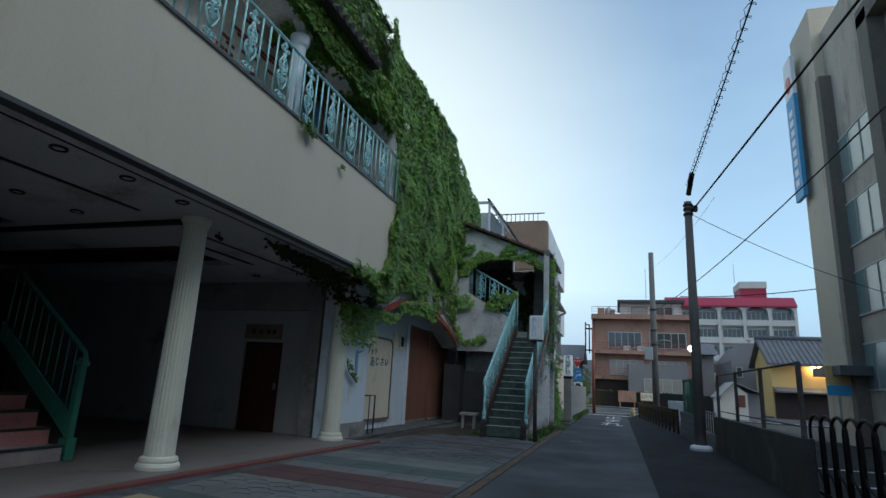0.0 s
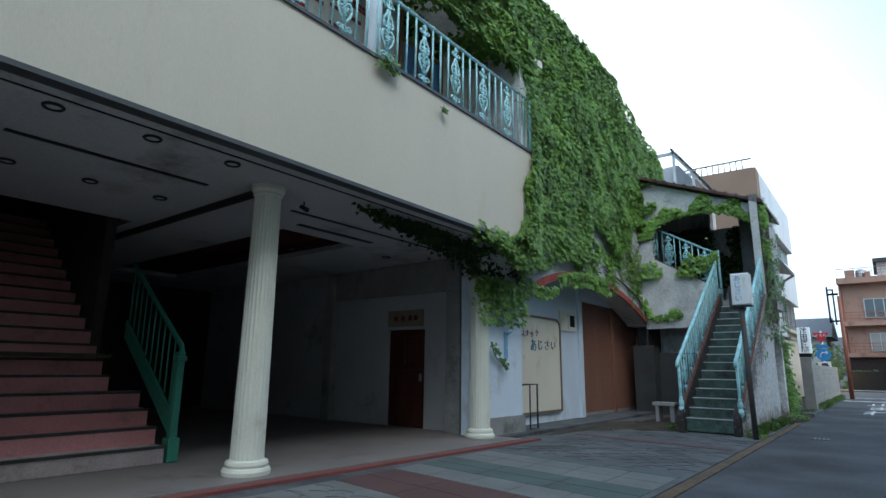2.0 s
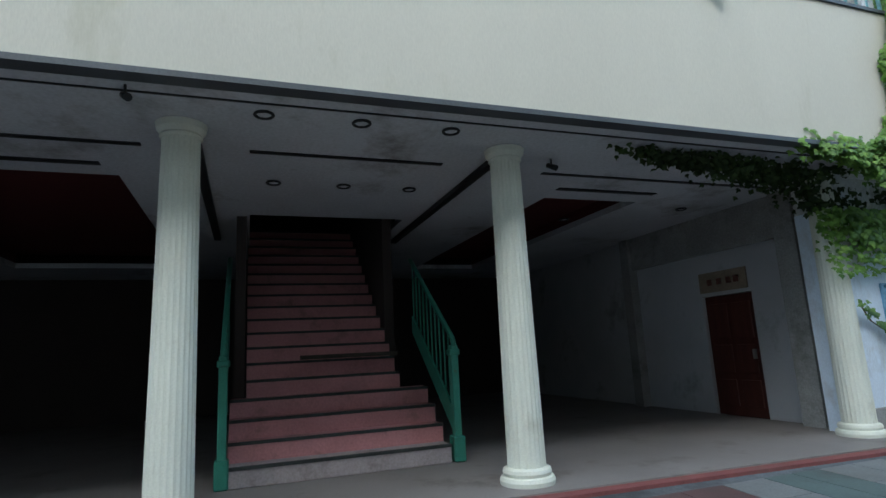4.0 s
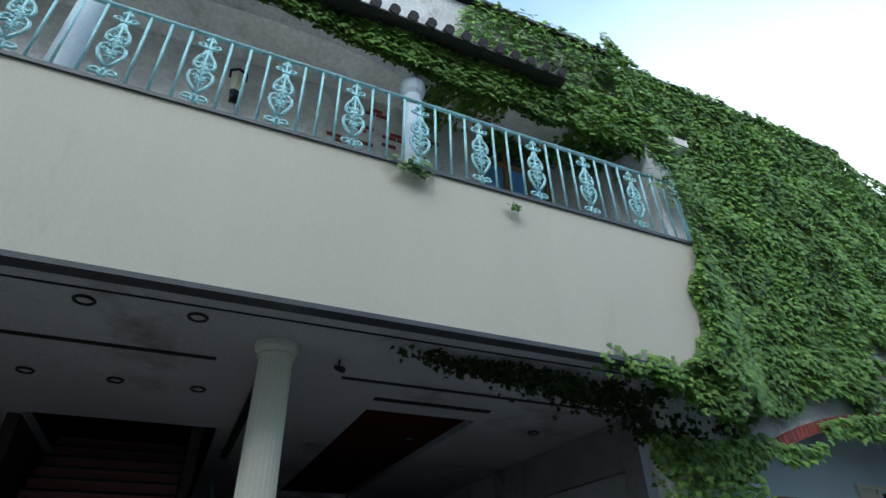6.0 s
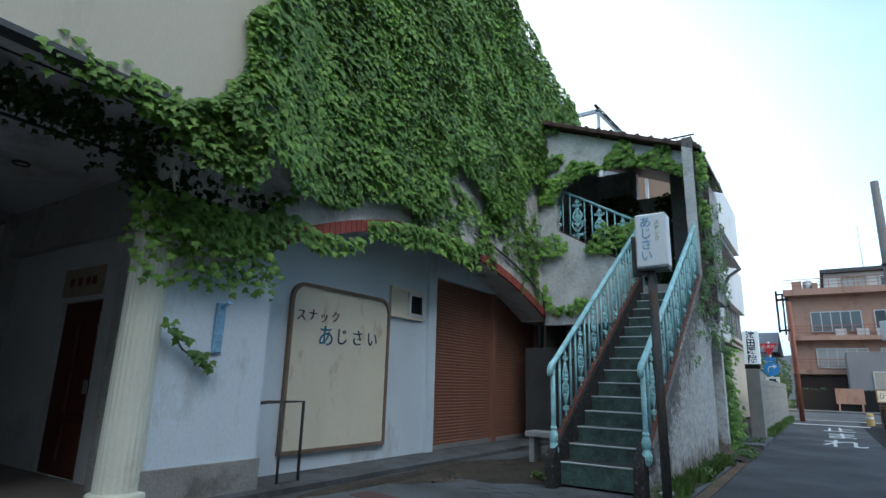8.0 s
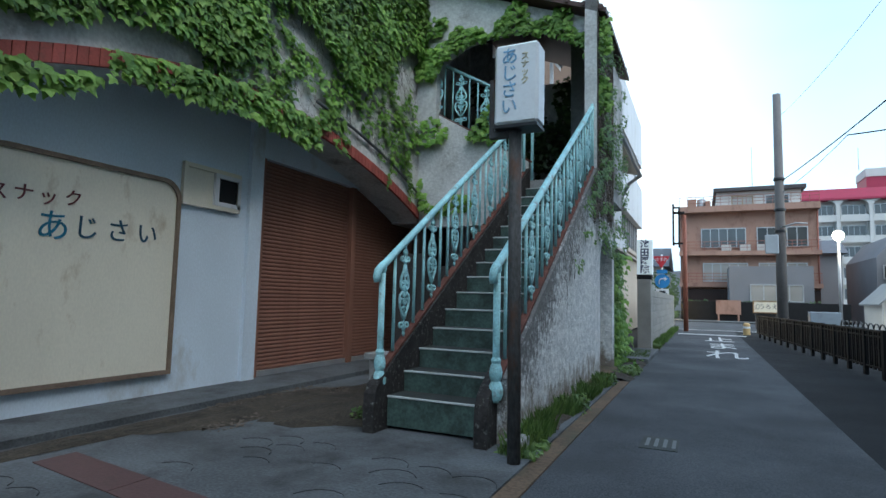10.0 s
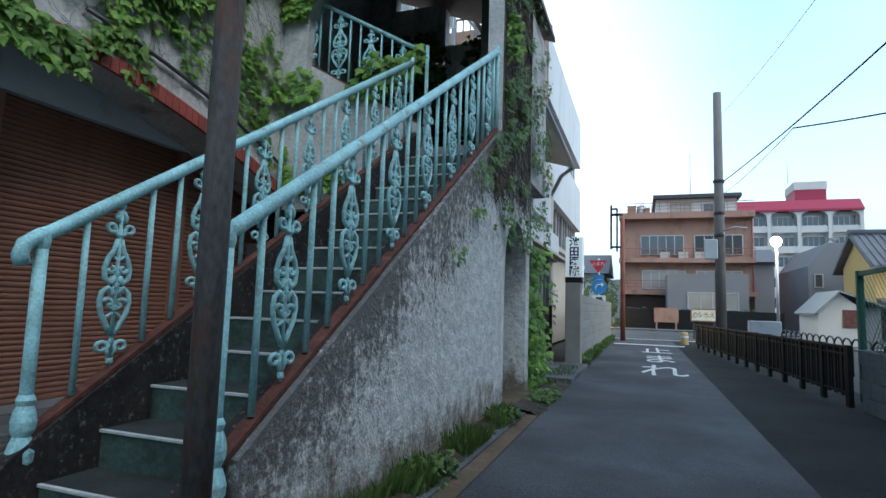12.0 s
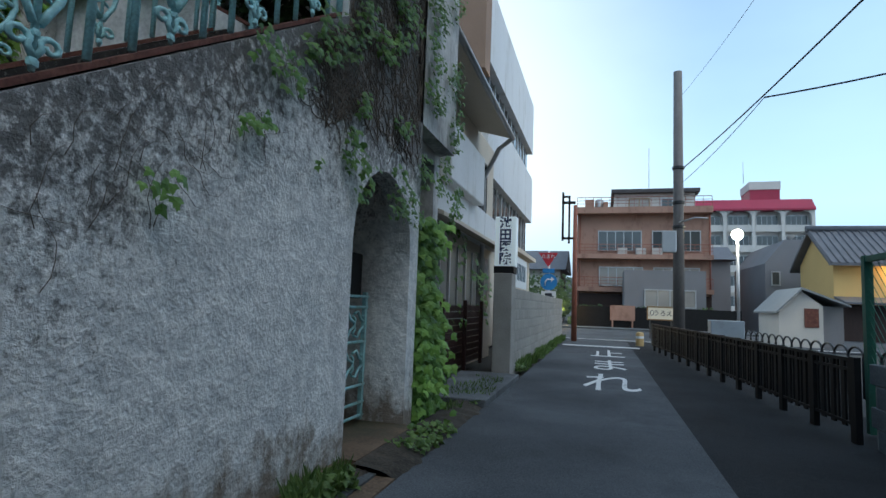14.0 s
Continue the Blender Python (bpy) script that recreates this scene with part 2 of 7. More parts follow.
M["paint_white"] = material("white_sheet_paint", (0.72, 0.74, 0.76), 0.45, 0.07, 2, 60, 0.04, stain=(0.5, 0.48, 0.42), stain_amount=0.12, stain_scale=3)
M["cabinet_grey"] = material("blue_grey_sheet_paint", (0.33, 0.38, 0.42), 0.5, 0.1, 2, 60, 0.04, stain=(0.2, 0.2, 0.2), stain_amount=0.15)
M["block_dark"] = material("damp_grey_block", (0.15, 0.165, 0.18), 0.9, 0.25, 3, 50, 0.3, stain=(0.08, 0.08, 0.08), stain_amount=0.3, stain_scale=2)
M["acrylic"] = material("white_acrylic", (0.82, 0.86, 0.88), 0.35, 0.05, 2, 40, 0.02, stain=(0.6, 0.62, 0.6), stain_amount=0.12)
M["dark_conc"] = material("near_black_concrete", (0.055, 0.055, 0.055), 0.9, 0.35, 2, 40, 0.3, stain=(0.13, 0.13, 0.12), stain_amount=0.2)
M["gutter"] = material("dirty_gutter", (0.13, 0.088, 0.058), 0.95, 0.4, 2.5, 40, 0.4, stain=(0.05, 0.055, 0.035), stain_amount=0.4)
M["asphalt"] = material("grey_asphalt", (0.084, 0.092, 0.102), 0.92, 0.55, 0.7, 75, 0.9, stain=(0.058, 0.062, 0.068), stain_amount=0.38, stain_scale=0.9, spec=0.2)
M["asphalt_dark"] = material("new_dark_asphalt", (0.025, 0.027, 0.030), 0.95, 0.5, 0.9, 70, 0.9, spec=0.15)
M["ground"] = material("dusty_ground", (0.045, 0.044, 0.042), 0.95, 0.25, 0.3, 20, 0.3)
M["road_white"] = material("worn_road_paint", (0.62, 0.63, 0.63), 0.8, 0.12, 3, 50, 0.2, stain=(0.12, 0.12, 0.12), stain_amount=0.22, stain_scale=6)
M["apron"] = material("stained_apron_concrete", (0.108, 0.118, 0.126), 0.9, 0.4, 1.2, 45, 0.5, stain=(0.042, 0.043, 0.043), stain_amount=0.5, stain_scale=1.4)
M["tile_grey"] = material("grey_stone_tile", (0.155, 0.165, 0.162), 0.8, 0.28, 1.5, 50, 0.25, stain=(0.13, 0.13, 0.12), stain_amount=0.3, stain_scale=1.6)
M["tile_green"] = material("green_grey_tile", (0.08, 0.112, 0.107), 0.8, 0.22, 1.5, 50, 0.25, stain=(0.06, 0.07, 0.065), stain_amount=0.3, stain_scale=1.6)
M["tile_red"] = material("dull_red_tile", (0.10, 0.055, 0.052), 0.8, 0.22, 1.5, 50, 0.25, stain=(0.06, 0.045, 0.04), stain_amount=0.3, stain_scale=1.6)
M["tile_ochre"] = material("ochre_tile", (0.34, 0.28, 0.17), 0.8, 0.2, 1.5, 50, 0.25)
M["kerb_red"] = material("red_kerb_paint", (0.20, 0.066, 0.062), 0.8, 0.2, 3, 50, 0.2, stain=(0.15, 0.08, 0.07), stain_amount=0.25)
M["floor"] = material("worn_terrazzo_floor", (0.22, 0.20, 0.19), 0.6, 0.2, 1, 60, 0.1, stain=(0.10, 0.09, 0.08), stain_amount=0.25)
# interior shade put into a near-black wall colour
M["shaded_wall"] = material("shaded_brown_wall", (0.04, 0.03, 0.027), 0.8, 0.2, 1, 40, 0.1)
M["maroon"] = material("maroon_coffer", (0.10, 0.02, 0.02), 0.7, 0.2, 1, 40, 0.1)
M["leaf"] = leaf_material("ivy_leaf", (0.078, 0.185, 0.032), (0.235, 0.41, 0.085))
M["leaf_light"] = leaf_material("young_ivy_leaf", (0.06, 0.14, 0.03), (0.14, 0.25, 0.06))
# dark shrub leaf, also the shaded copy of the ivy leaf
M["leaf_dark"] = leaf_material("shrub_and_shaded_ivy_leaf", (0.018, 0.04, 0.01), (0.05, 0.09, 0.022))
M["weed"] = leaf_material("weed_leaf", (0.05, 0.10, 0.025), (0.14, 0.22, 0.06))
M["stem"] = material("woody_ivy_stem", (0.13, 0.105, 0.085), 0.9, 0.3, 6, 60, 0.2)
M["roof_tile"] = material("dark_roof_tile", (0.055, 0.05, 0.052), 0.65, 0.3, 3, 50, 0.2)
M["porch_tile"] = material("red_brown_porch_tile", (0.10, 0.055, 0.048), 0.6, 0.3, 3, 50, 0.2)
M["soil"] = material("dark_leafy_soil", (0.05, 0.041, 0.031), 0.95, 0.6, 3, 45, 1.0, stain=(0.09, 0.07, 0.05), stain_amount=0.3, stain_scale=9)
M["tile_roof_grey"] = material("grey_roof_tile", (0.12, 0.125, 0.14), 0.6, 0.2, 2, 40, 0.2)
M["roof_red"] = material("maroon_roof_paint", (0.30, 0.022, 0.055), 0.6, 0.12, 1, 40, 0.05)
M["brown_render"] = material("brown_house_render", (0.34, 0.20, 0.15), 0.85, 0.12, 0.5, 30, 0.1, stain=(0.17, 0.09, 0.065), stain_amount=0.35, stain_scale=1.1, stretch=(1, 1, 0.5))
M["house_white"] = material("offwhite_render", (0.52, 0.505, 0.475), 0.85, 0.1, 0.5, 30, 0.1)
M["house_yellow"] = material("yellow_render", (0.62, 0.42, 0.17), 0.85, 0.1, 0.4, 30, 0.1)
M["house_grey"] = material("grey_siding", (0.19, 0.19, 0.20), 0.8, 0.12, 0.6, 30, 0.1)
M["tower_beige"] = material("beige_tower_render", (0.56, 0.47, 0.36), 0.85, 0.16, 0.5, 30, 0.15, stain=(0.20, 0.17, 0.14), stain_amount=0.28, stain_scale=0.7, stretch=(1, 1, 0.35))
M["tower_grey"] = material("grey_tower_concrete", (0.46, 0.39, 0.32), 0.85, 0.18, 0.5, 30, 0.15, stain=(0.15, 0.14, 0.13), stain_amount=0.3, stain_scale=0.7, stretch=(1, 1, 0.35))
M["tower_dark"] = material("dark_brown_pier", (0.17, 0.145, 0.125), 0.85, 0.2, 0.6, 30, 0.15, stain=(0.08, 0.07, 0.065), stain_amount=0.3, stain_scale=0.8, stretch=(1, 1, 0.35))
M["shed_roof"] = material("grey_shed_sheet", (0.21, 0.235, 0.255), 0.5, 0.15, 2, 40, 0.1)
M["clinic_white"] = material("clinic_white_panel", (0.60, 0.62, 0.64), 0.7, 0.1, 0.8, 40, 0.1, stain=(0.36, 0.36, 0.34), stain_amount=0.25, stretch=(1, 1, 0.3))
M["clinic_beige"] = material("clinic_beige_render", (0.52, 0.46, 0.38), 0.85, 0.12, 0.8, 40, 0.15)
M["clinic_brick"] = material("clinic_brown_brick", (0.27, 0.18, 0.13), 0.85, 0.15, 1, 40, 0.15)
M["window"] = glass("dim_window_glass", (0.05, 0.06, 0.065))
M["window_pale"] = glass("pale_window_glass", (0.22, 0.29, 0.28), 0.15)
M["curtain"] = glass("curtained_window", (0.32, 0.30, 0.27), 0.2)
M["blue_sheet"] = material("blue_plastic_sheet", (0.16, 0.37, 0.78), 0.4, 0.2, 3, 20, 0.2)
M["alu"] = material("aluminium", (0.45, 0.46, 0.47), 0.4, 0.1, 3, 60, 0.05, metal=0.6)
M["pole_wood"] = material("utility_pole_concrete", (0.16, 0.15, 0.145), 0.85, 0.25, 3, 40, 0.2, stretch=(1, 1, 0.3))
M["pole_red"] = material("red_brown_steel", (0.25, 0.085, 0.055), 0.6, 0.2, 3, 40, 0.1)
M["sign_red"] = material("sign_red", (0.50, 0.03, 0.045), 0.4, 0.1, 3, 40, 0.02)
M["sign_blue"] = material("sign_blue", (0.03, 0.22, 0.52), 0.4, 0.1, 3, 40, 0.02)
M["banner_blue"] = material("banner_blue", (0.05, 0.30, 0.55), 0.5, 0.12, 2, 40, 0.03)
M["yellow"] = material("bollard_yellow", (0.55, 0.38, 0.17), 0.6, 0.15, 3, 40, 0.05)
M["green_net"] = material("green_fence_paint", (0.03, 0.13, 0.09), 0.6, 0.2, 3, 40, 0.05)
M["lamp_white"] = glow("lit_street_lamp", (1.0, 0.86, 0.62), 70.0)
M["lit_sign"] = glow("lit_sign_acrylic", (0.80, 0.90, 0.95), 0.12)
M["lamp_warm"] = glow("lit_warm_lamp", (1.0, 0.66, 0.27), 60.0)



def rough_cast(name):
    """Rough cast wall: white below, black weathering that follows the stair's sill, brown splash at the foot."""
    m = bpy.data.materials.new(name)
    m.use_nodes = True
    n, l = m.node_tree.nodes, m.node_tree.links
    b = n["Principled BSDF"]
    b.inputs["Roughness"].default_value = 0.92
    co, sep = n.new("ShaderNodeTexCoord"), n.new("ShaderNodeSeparateXYZ")
    l.new(co.outputs["Object"], sep.inputs[0])

    def tex(scale, detail, stretch=(1, 1, 1), rough=0.6):
        mp, t = n.new("ShaderNodeMapping"), n.new("ShaderNodeTexNoise")
        mp.inputs["Scale"].default_value = stretch
        t.inputs["Scale"].default_value, t.inputs["Detail"].default_value, t.inputs["Roughness"].default_value = scale, detail, rough
        l.new(co.outputs["Object"], mp.inputs[0])
        l.new(mp.outputs[0], t.inputs["Vector"])
        return t.outputs[0]

    def calc(op, a, c, d=None):
        q = n.new("ShaderNodeMath")
        q.operation = op
        for i, v in enumerate((a, c, d)):
            if v is None:
                continue
            if isinstance(v, (int, float)):
                q.inputs[i].default_value = v
            else:
                l.new(v, q.inputs[i])
        return q.outputs[0]

    def ramp(v, p0, p1, c0=(0, 0, 0), c1=(1, 1, 1)):
        r = n.new("ShaderNodeValToRGB")
        r.color_ramp.elements[0].position, r.color_ramp.elements[1].position = p0, p1
        r.color_ramp.elements[0].color, r.color_ramp.elements[1].color = (*c0, 1), (*c1, 1)
        l.new(v, r.inputs[0])
        return r.outputs[0]

    def mixed(f, a, c):
        x = n.new("ShaderNodeMix")
        x.data_type = 'RGBA'
        l.new(f, x.inputs["Factor"])
        l.new(a, x.inputs["A"])
        x.inputs["B"].default_value = (*c, 1)
        return x.outputs["Result"]

    grain = tex(38, 4, (1, 1, 1), 0.65)
    lumps = tex(11, 5, (1, 0.8, 1))
    base = ramp(calc('MULTIPLY_ADD', lumps, 0.6, calc('MULTIPLY', grain, 0.4)), 0.38, 0.62, (0.53, 0.55, 0.56), (0.89, 0.89, 0.88))
    # distance below the sloping sill, broken by streaks
    sill = calc('MULTIPLY_ADD', sep.outputs[1], 0.638, 0.80 - 15.42 * 0.638)
    low = calc('SUBTRACT', calc('MINIMUM', sill, 2.75), sep.outputs[2])
    streak = calc('MULTIPLY_ADD', tex(21, 8, (1, 0.9, 0.75), 0.78), 0.75, calc('MULTIPLY', tex(1.7, 3), 0.25))
    wear = calc('SUBTRACT', calc('MULTIPLY_ADD', streak, 3.1, -0.60), calc('MULTIPLY', low, 0.68))
    c = mixed(ramp(wear, 0.48, 0.84, (0, 0, 0), (0.86, 0.86, 0.86)), base, (0.075, 0.072, 0.07))
    foot = calc('SUBTRACT', calc('MULTIPLY', tex(6, 6, (1, 1, 0.8), 0.7), 1.0), calc('MULTIPLY', sep.outputs[2], 0.7))
    c = mixed(ramp(foot, 0.22, 0.45, (0, 0, 0), (0.85, 0.85, 0.85)), c, (0.16, 0.115, 0.075))
    c = mixed(ramp(tex(1.1, 3), 0.55, 0.8, (0, 0, 0), (0.35, 0.35, 0.35)), c, (0.40, 0.36, 0.33))
    l.new(c, b.inputs["Base Color"])
    bp = n.new("ShaderNodeBump")
    bp.inputs["Strength"].default_value, bp.inputs["Distance"].default_value = 1.0, 0.024
    l.new(calc('ADD', lumps, calc('MULTIPLY', grain, 0.6)), bp.inputs["Height"])
    l.new(bp.outputs[0], b.inputs["Normal"])
    return m


M["stair_wall"] = rough_cast("weathered_rough_cast")

# ---- helpers of this scene ----


def box(bm, x0, x1, y0, y1, z0, z1):
    v = [bm.verts.new(p) for p in ((x0, y0, z0), (x1, y0, z0), (x1, y1, z0), (x0, y1, z0), (x0, y0, z1), (x1, y0, z1), (x1, y1, z1), (x0, y1, z1))]
    for f in ((3, 2, 1, 0), (4, 5, 6, 7), (0, 1, 5, 4), (1, 2, 6, 5), (2, 3, 7, 6), (3, 0, 4, 7)):
        bm.faces.new([v[i] for i in f])
    return bm


def boxes(*rows, bevel=0.0):
    bm = bmesh.new()
    for r in rows:
        box(bm, *r)
    if bevel:
        bmesh.ops.bevel(bm, geom=bm.edges[:], offset=bevel, segments=1, affect='EDGES')
    return bm


def prism(bm, outline, a, b, axis="x"):
    """A flat outline pushed from a to b along an axis. The outline is (y, z) for x, (x, z) for y, (x, y) for z."""
    def at(p, d):
        return {"x": (d, p[0], p[1]), "y": (p[0], d, p[1]), "z": (p[0], p[1], d)}[axis]
    lo, hi = [bm.verts.new(at(p, a)) for p in outline], [bm.verts.new(at(p, b)) for p in outline]
    bm.faces.new(lo[::-1]), bm.faces.new(hi)
    for i in range(len(outline)):
        j = (i + 1) % len(outline)
        bm.faces.new((lo[i], lo[j], hi[j], hi[i]))
    bmesh.ops.recalc_face_normals(bm, faces=bm.faces[:])
    return bm


def tube(bm, points, radius, sides=8, taper=1.0):
    points = [Vector(p) for p in points]
    rings, n = [], len(points)
    side = None
    for i, p in enumerate(points):
        d = (points[min(i + 1, n - 1)] - points[max(i - 1, 0)]).normalized()
        if side is None:
            side = d.orthogonal().normalized()
        side = (side - d * side.dot(d)).normalized()
        up = d.cross(side)
        r = radius * (1 + (taper - 1) * i / max(1, n - 1))
        rings.append([bm.verts.new(p + r * (math.cos(a) * side + math.sin(a) * up)) for a in (2 * math.pi * k / sides for k in range(sides))])
    for a, b in zip(rings, rings[1:]):
        for k in range(sides):
            f = bm.faces.new((a[k], a[(k + 1) % sides], b[(k + 1) % sides], b[k]))
            f.smooth = True
    bm.faces.new(rings[0][::-1]), bm.faces.new(rings[-1])
    return bm


def lathe(bm, profile, x, y, sides=24):
    """profile: (radius, z) from the bottom up, turned round a vertical axis at x, y."""
    rings = [[bm.verts.new((x + r * math.cos(2 * math.pi * k / sides), y + r * math.sin(2 * math.pi * k / sides), z)) for k in range(sides)] for r, z in profile]
    for a, b in zip(rings, rings[1:]):
        for k in range(sides):
            bm.faces.new((a[k], a[(k + 1) % sides], b[(k + 1) % sides], b[k]))
    bm.faces.new(rings[0][::-1]), bm.faces.new(rings[-1])
    return bm


def mesh_of(bm, mat, name):
    me = bpy.data.meshes.new(name)
    bm.to_mesh(me)
    bm.free()
    me.materials.append(M[mat] if isinstance(mat, str) else mat)
    return me


def part(name, bm, mat, parent, label=""):
    ob = new(name, mesh_of(bm, mat, name) if isinstance(bm, bmesh.types.BMesh) else bm)
    ob.parent = parent
    return tagged(ob, label)


def solid(name, bm, mat, label="", category="", group="", kind=""):
    return tagged(new(name, mesh_of(bm, mat, name)), label, category, group, kind)


def empty(name, place, label, category, group="", kind=""):
    ob = new(name)
    ob.empty_display_size = 0.1
    ob.location = place
    return tagged(ob, label, category, group, kind)


def sub(name, bm, mat, parent, label=""):
    """A part given in world metres under an empty that stands elsewhere."""
    ob = part(name, bm, mat, parent, label)
    ob.matrix_parent_inverse = Matrix.Translation(parent.location).inverted()
    return ob


def text_mesh(words, size, mat, depth=0.004, vertical=False, bold=0.0):
    cu = bpy.data.curves.new("words", 'FONT')
    cu.body = "\n".join(words) if vertical else words
    cu.size, cu.extrude, cu.offset = size, depth, bold
    cu.align_x, cu.align_y = 'CENTER', 'CENTER'
    cu.space_line = 0.95
    ob = bpy.data.objects.new("words", cu)
    scene.collection.objects.link(ob)
    me = bpy.data.meshes.new_from_object(ob.evaluated_get(bpy.context.evaluated_depsgraph_get()))
    bpy.data.objects.remove(ob)
    me.materials.clear()
    me.materials.append(M[mat])
    return me

# ---- ground and roads ----
solid("ground", boxes((-400, 400, -300, 600, -0.30, -0.10)), "ground", "dusty dark ground reaching to the horizon", "ground", kind="structure")
solid("road", boxes((-1.18, 1.05, -25, 38.5, -0.10, -0.03)), "asphalt", "narrow grey asphalt lane with worn patches", "road", kind="structure")
solid("road_strip", boxes((1.05, 3.2, -25, 38.5, -0.10, -0.034)), "asphalt_dark", "darker new asphalt strip along the lane", "road", kind="structure")
solid("road_cross", boxes((-70, 70, 38.5, 50.5, -0.10, -0.035)), "asphalt", "grey asphalt cross street", "road", kind="structure")
solid("pavement_far", boxes((-60, 60, 50.5, 56, -0.10, 0.06)), "apron", "grey concrete pavement across the street", "pavement", kind="structure")
solid("kerb", boxes((-1.32, -1.18, -25, 19.4, -0.10, -0.016)), "gutter", "low dirty gutter edge of the lane", "kerb", kind="structure")
solid("parking_lot", boxes((3.2, 30, -25, 24, -0.10, -0.04)), "asphalt_dark", "dark asphalt car park behind the wall", "ground", kind="structure")
solid("forecourt", boxes((-5.4, -1.32, -25, 19.4, -0.12, 0.0)), "apron", "stained concrete forecourt of the ivy house", "ground", kind="structure")
solid("arcade_floor", prism(bmesh.new(), [(-15, -16), (-5.3, -16), (-4.82, 3.0), (-4.42, 11.25), (-15, 11.25)], -0.10, 0.05, "z"), "floor", "dull worn terrazzo floor of the arcade", "floor", kind="structure")
solid("snack_ledge", boxes((-5.6, -4.75, 11.25, 19.4, -0.1, 0.06)), "apron", "low concrete ledge before the shop front", "ledge", kind="structure")
solid("arcade_kerb", prism(bmesh.new(), [(-5.3, -16), (-5.14, -16), (-4.68, 3.0), (-4.26, 11.6), (-4.42, 11.6), (-4.82, 3.0)], -0.10, 0.035, "z"), "kerb_red", "dull red painted edge of the arcade floor", "kerb", kind="structure")

# ---- arcade building: upper storey, fascia, ceiling ----
FX, FB, FT = -4.15, 3.40, 5.19
bm = bmesh.new()
edge = [(11.42, FT), (11.30, 4.9), (11.05, 4.4), (11.02, 4.2), (11.10, 3.95), (10.95, 3.7), (10.70, 3.48), (10.55, FB)]
prism(bm, [(-16, FB), (-16, FT)] + edge, FX - 0.18, FX, "x")
solid("wall_fascia", bm, "cream", "broad cream rendered balcony fascia over the arcade", "wall", kind="structure")
solid("trim_coping", boxes((FX - 0.22, FX + 0.025, -16, 11.45, FT, FT + 0.045)), "flashing", "dark grey metal coping on the fascia", "trim", kind="structure")
solid("trim_drip", boxes((FX - 0.14, FX + 0.012, -16, 10.5, FB - 0.05, FB - 0.002)), "flashing", "dark drip edge under the fascia", "trim", kind="structure")
SOFF = 3.36
DWALL = 11.25
# ceiling with a stair hole and two sunk coffers
bm = bmesh.new()
holes = [(-15, -8.2, 3.8, 6.05), (-13.2, -6.62, -0.6, 2.45), (-13.2, -6.68, 7.7, 9.25)]
xs = sorted({-15, -4.3, *[h[0] for h in holes], *[h[1] for h in holes]})
ys = sorted({-16, 11.25, *[h[2] for h in holes], *[h[3] for h in holes]})
for xa, xb in zip(xs, xs[1:]):
    for ya, yb in zip(ys, ys[1:]):
        cx, cy = (xa + xb) / 2, (ya + yb) / 2
        if not any(h[0] < cx < h[1] and h[2] < cy < h[3] for h in holes):
            box(bm, xa, xb, ya, yb, SOFF, SOFF + 0.1)
solid("ceiling", bm, "soffit", "grey board ceiling of the arcade with dark coffers", "ceiling", kind="structure")
for h in holes[1:]:
    cof = empty("ceiling_coffer", (h[1], (h[2] + h[3]) / 2, SOFF + 0.1), "dark maroon sunk ceiling coffer", "ceiling", kind="structure")
    sub("panel", boxes((h[0] - 0.05, h[1] + 0.05, h[2] - 0.05, h[3] + 0.05, SOFF + 0.28, SOFF + 0.32)), "maroon", cof)
    for q in ((h[1], h[1] + 0.05, h[2], h[3]), (h[0], h[1], h[2] - 0.05, h[2]), (h[0], h[1], h[3], h[3] + 0.05)):
        sub("side", boxes((*q, SOFF + 0.1, SOFF + 0.278)), "maroon", cof)
# slots and joints in the ceiling, as narrow dark channels
for r in ((-5.63, -5.56, 3.78, 5.8), (-5.63, -5.56, 1.2, 2.82), (-5.70, -5.64, 7.1, 10.9), (-6.28, -6.18, 7.65, 9.22), (-6.28, -6.18, 0.6, 2.35), (-4.47, -4.45, -16, 10.6)):
    solid("ceiling_slot", boxes((r[0], r[1], r[2], r[3], SOFF - 0.012, SOFF - 0.001)), "dark_metal", "dark recessed slot in the arcade ceiling", "trim", kind="structure")
for y in (3.30, 6.30):
    solid("trim_beam", boxes((-9.8, -5.3, y - 0.05, y + 0.05, SOFF - 0.06, SOFF - 0.001)), "dark_metal", "dark ceiling rail beside the stair", "trim", kind="structure")
solid("floor_balcony", boxes((-6.5, FX - 0.18, -16, 11.4, SOFF + 0.34, 5.0)), "soffit", "concrete balcony slab", "floor", kind="structure")
# inner, back and end walls carry the interior's shade in their colour
solid("wall_inner", boxes((-15, -5.6, DWALL + 0.2, DWALL + 0.3, 0, 7.4), (-5.95, -5.85, 11.55, 22, 0, 3.6), (-15, -5, 22.0, 22.2, 3.0, 9.0), (-15.2, -15, -16, 22.2, 5, 10.9)), "shaded_wall", "inner walls of the ivy house, shade held in near-black brown", "wall", kind="structure")
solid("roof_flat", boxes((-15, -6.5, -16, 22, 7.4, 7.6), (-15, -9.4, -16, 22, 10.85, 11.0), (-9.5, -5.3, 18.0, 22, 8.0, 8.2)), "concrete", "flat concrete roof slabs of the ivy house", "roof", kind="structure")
solid("wall_arcade_back", boxes((-15.2, -15, -16, 11.25, -0.1, 5)), "shaded_wall", "back wall of the arcade, its shade put into near-black brown", "wall", kind="structure")
solid("wall_arcade_end", boxes((-15.2, -4.3, -16.2, -16, -0.1, 9.8)), "shaded_wall", "end wall of the arcade, its shade put into near-black brown", "wall", kind="structure")
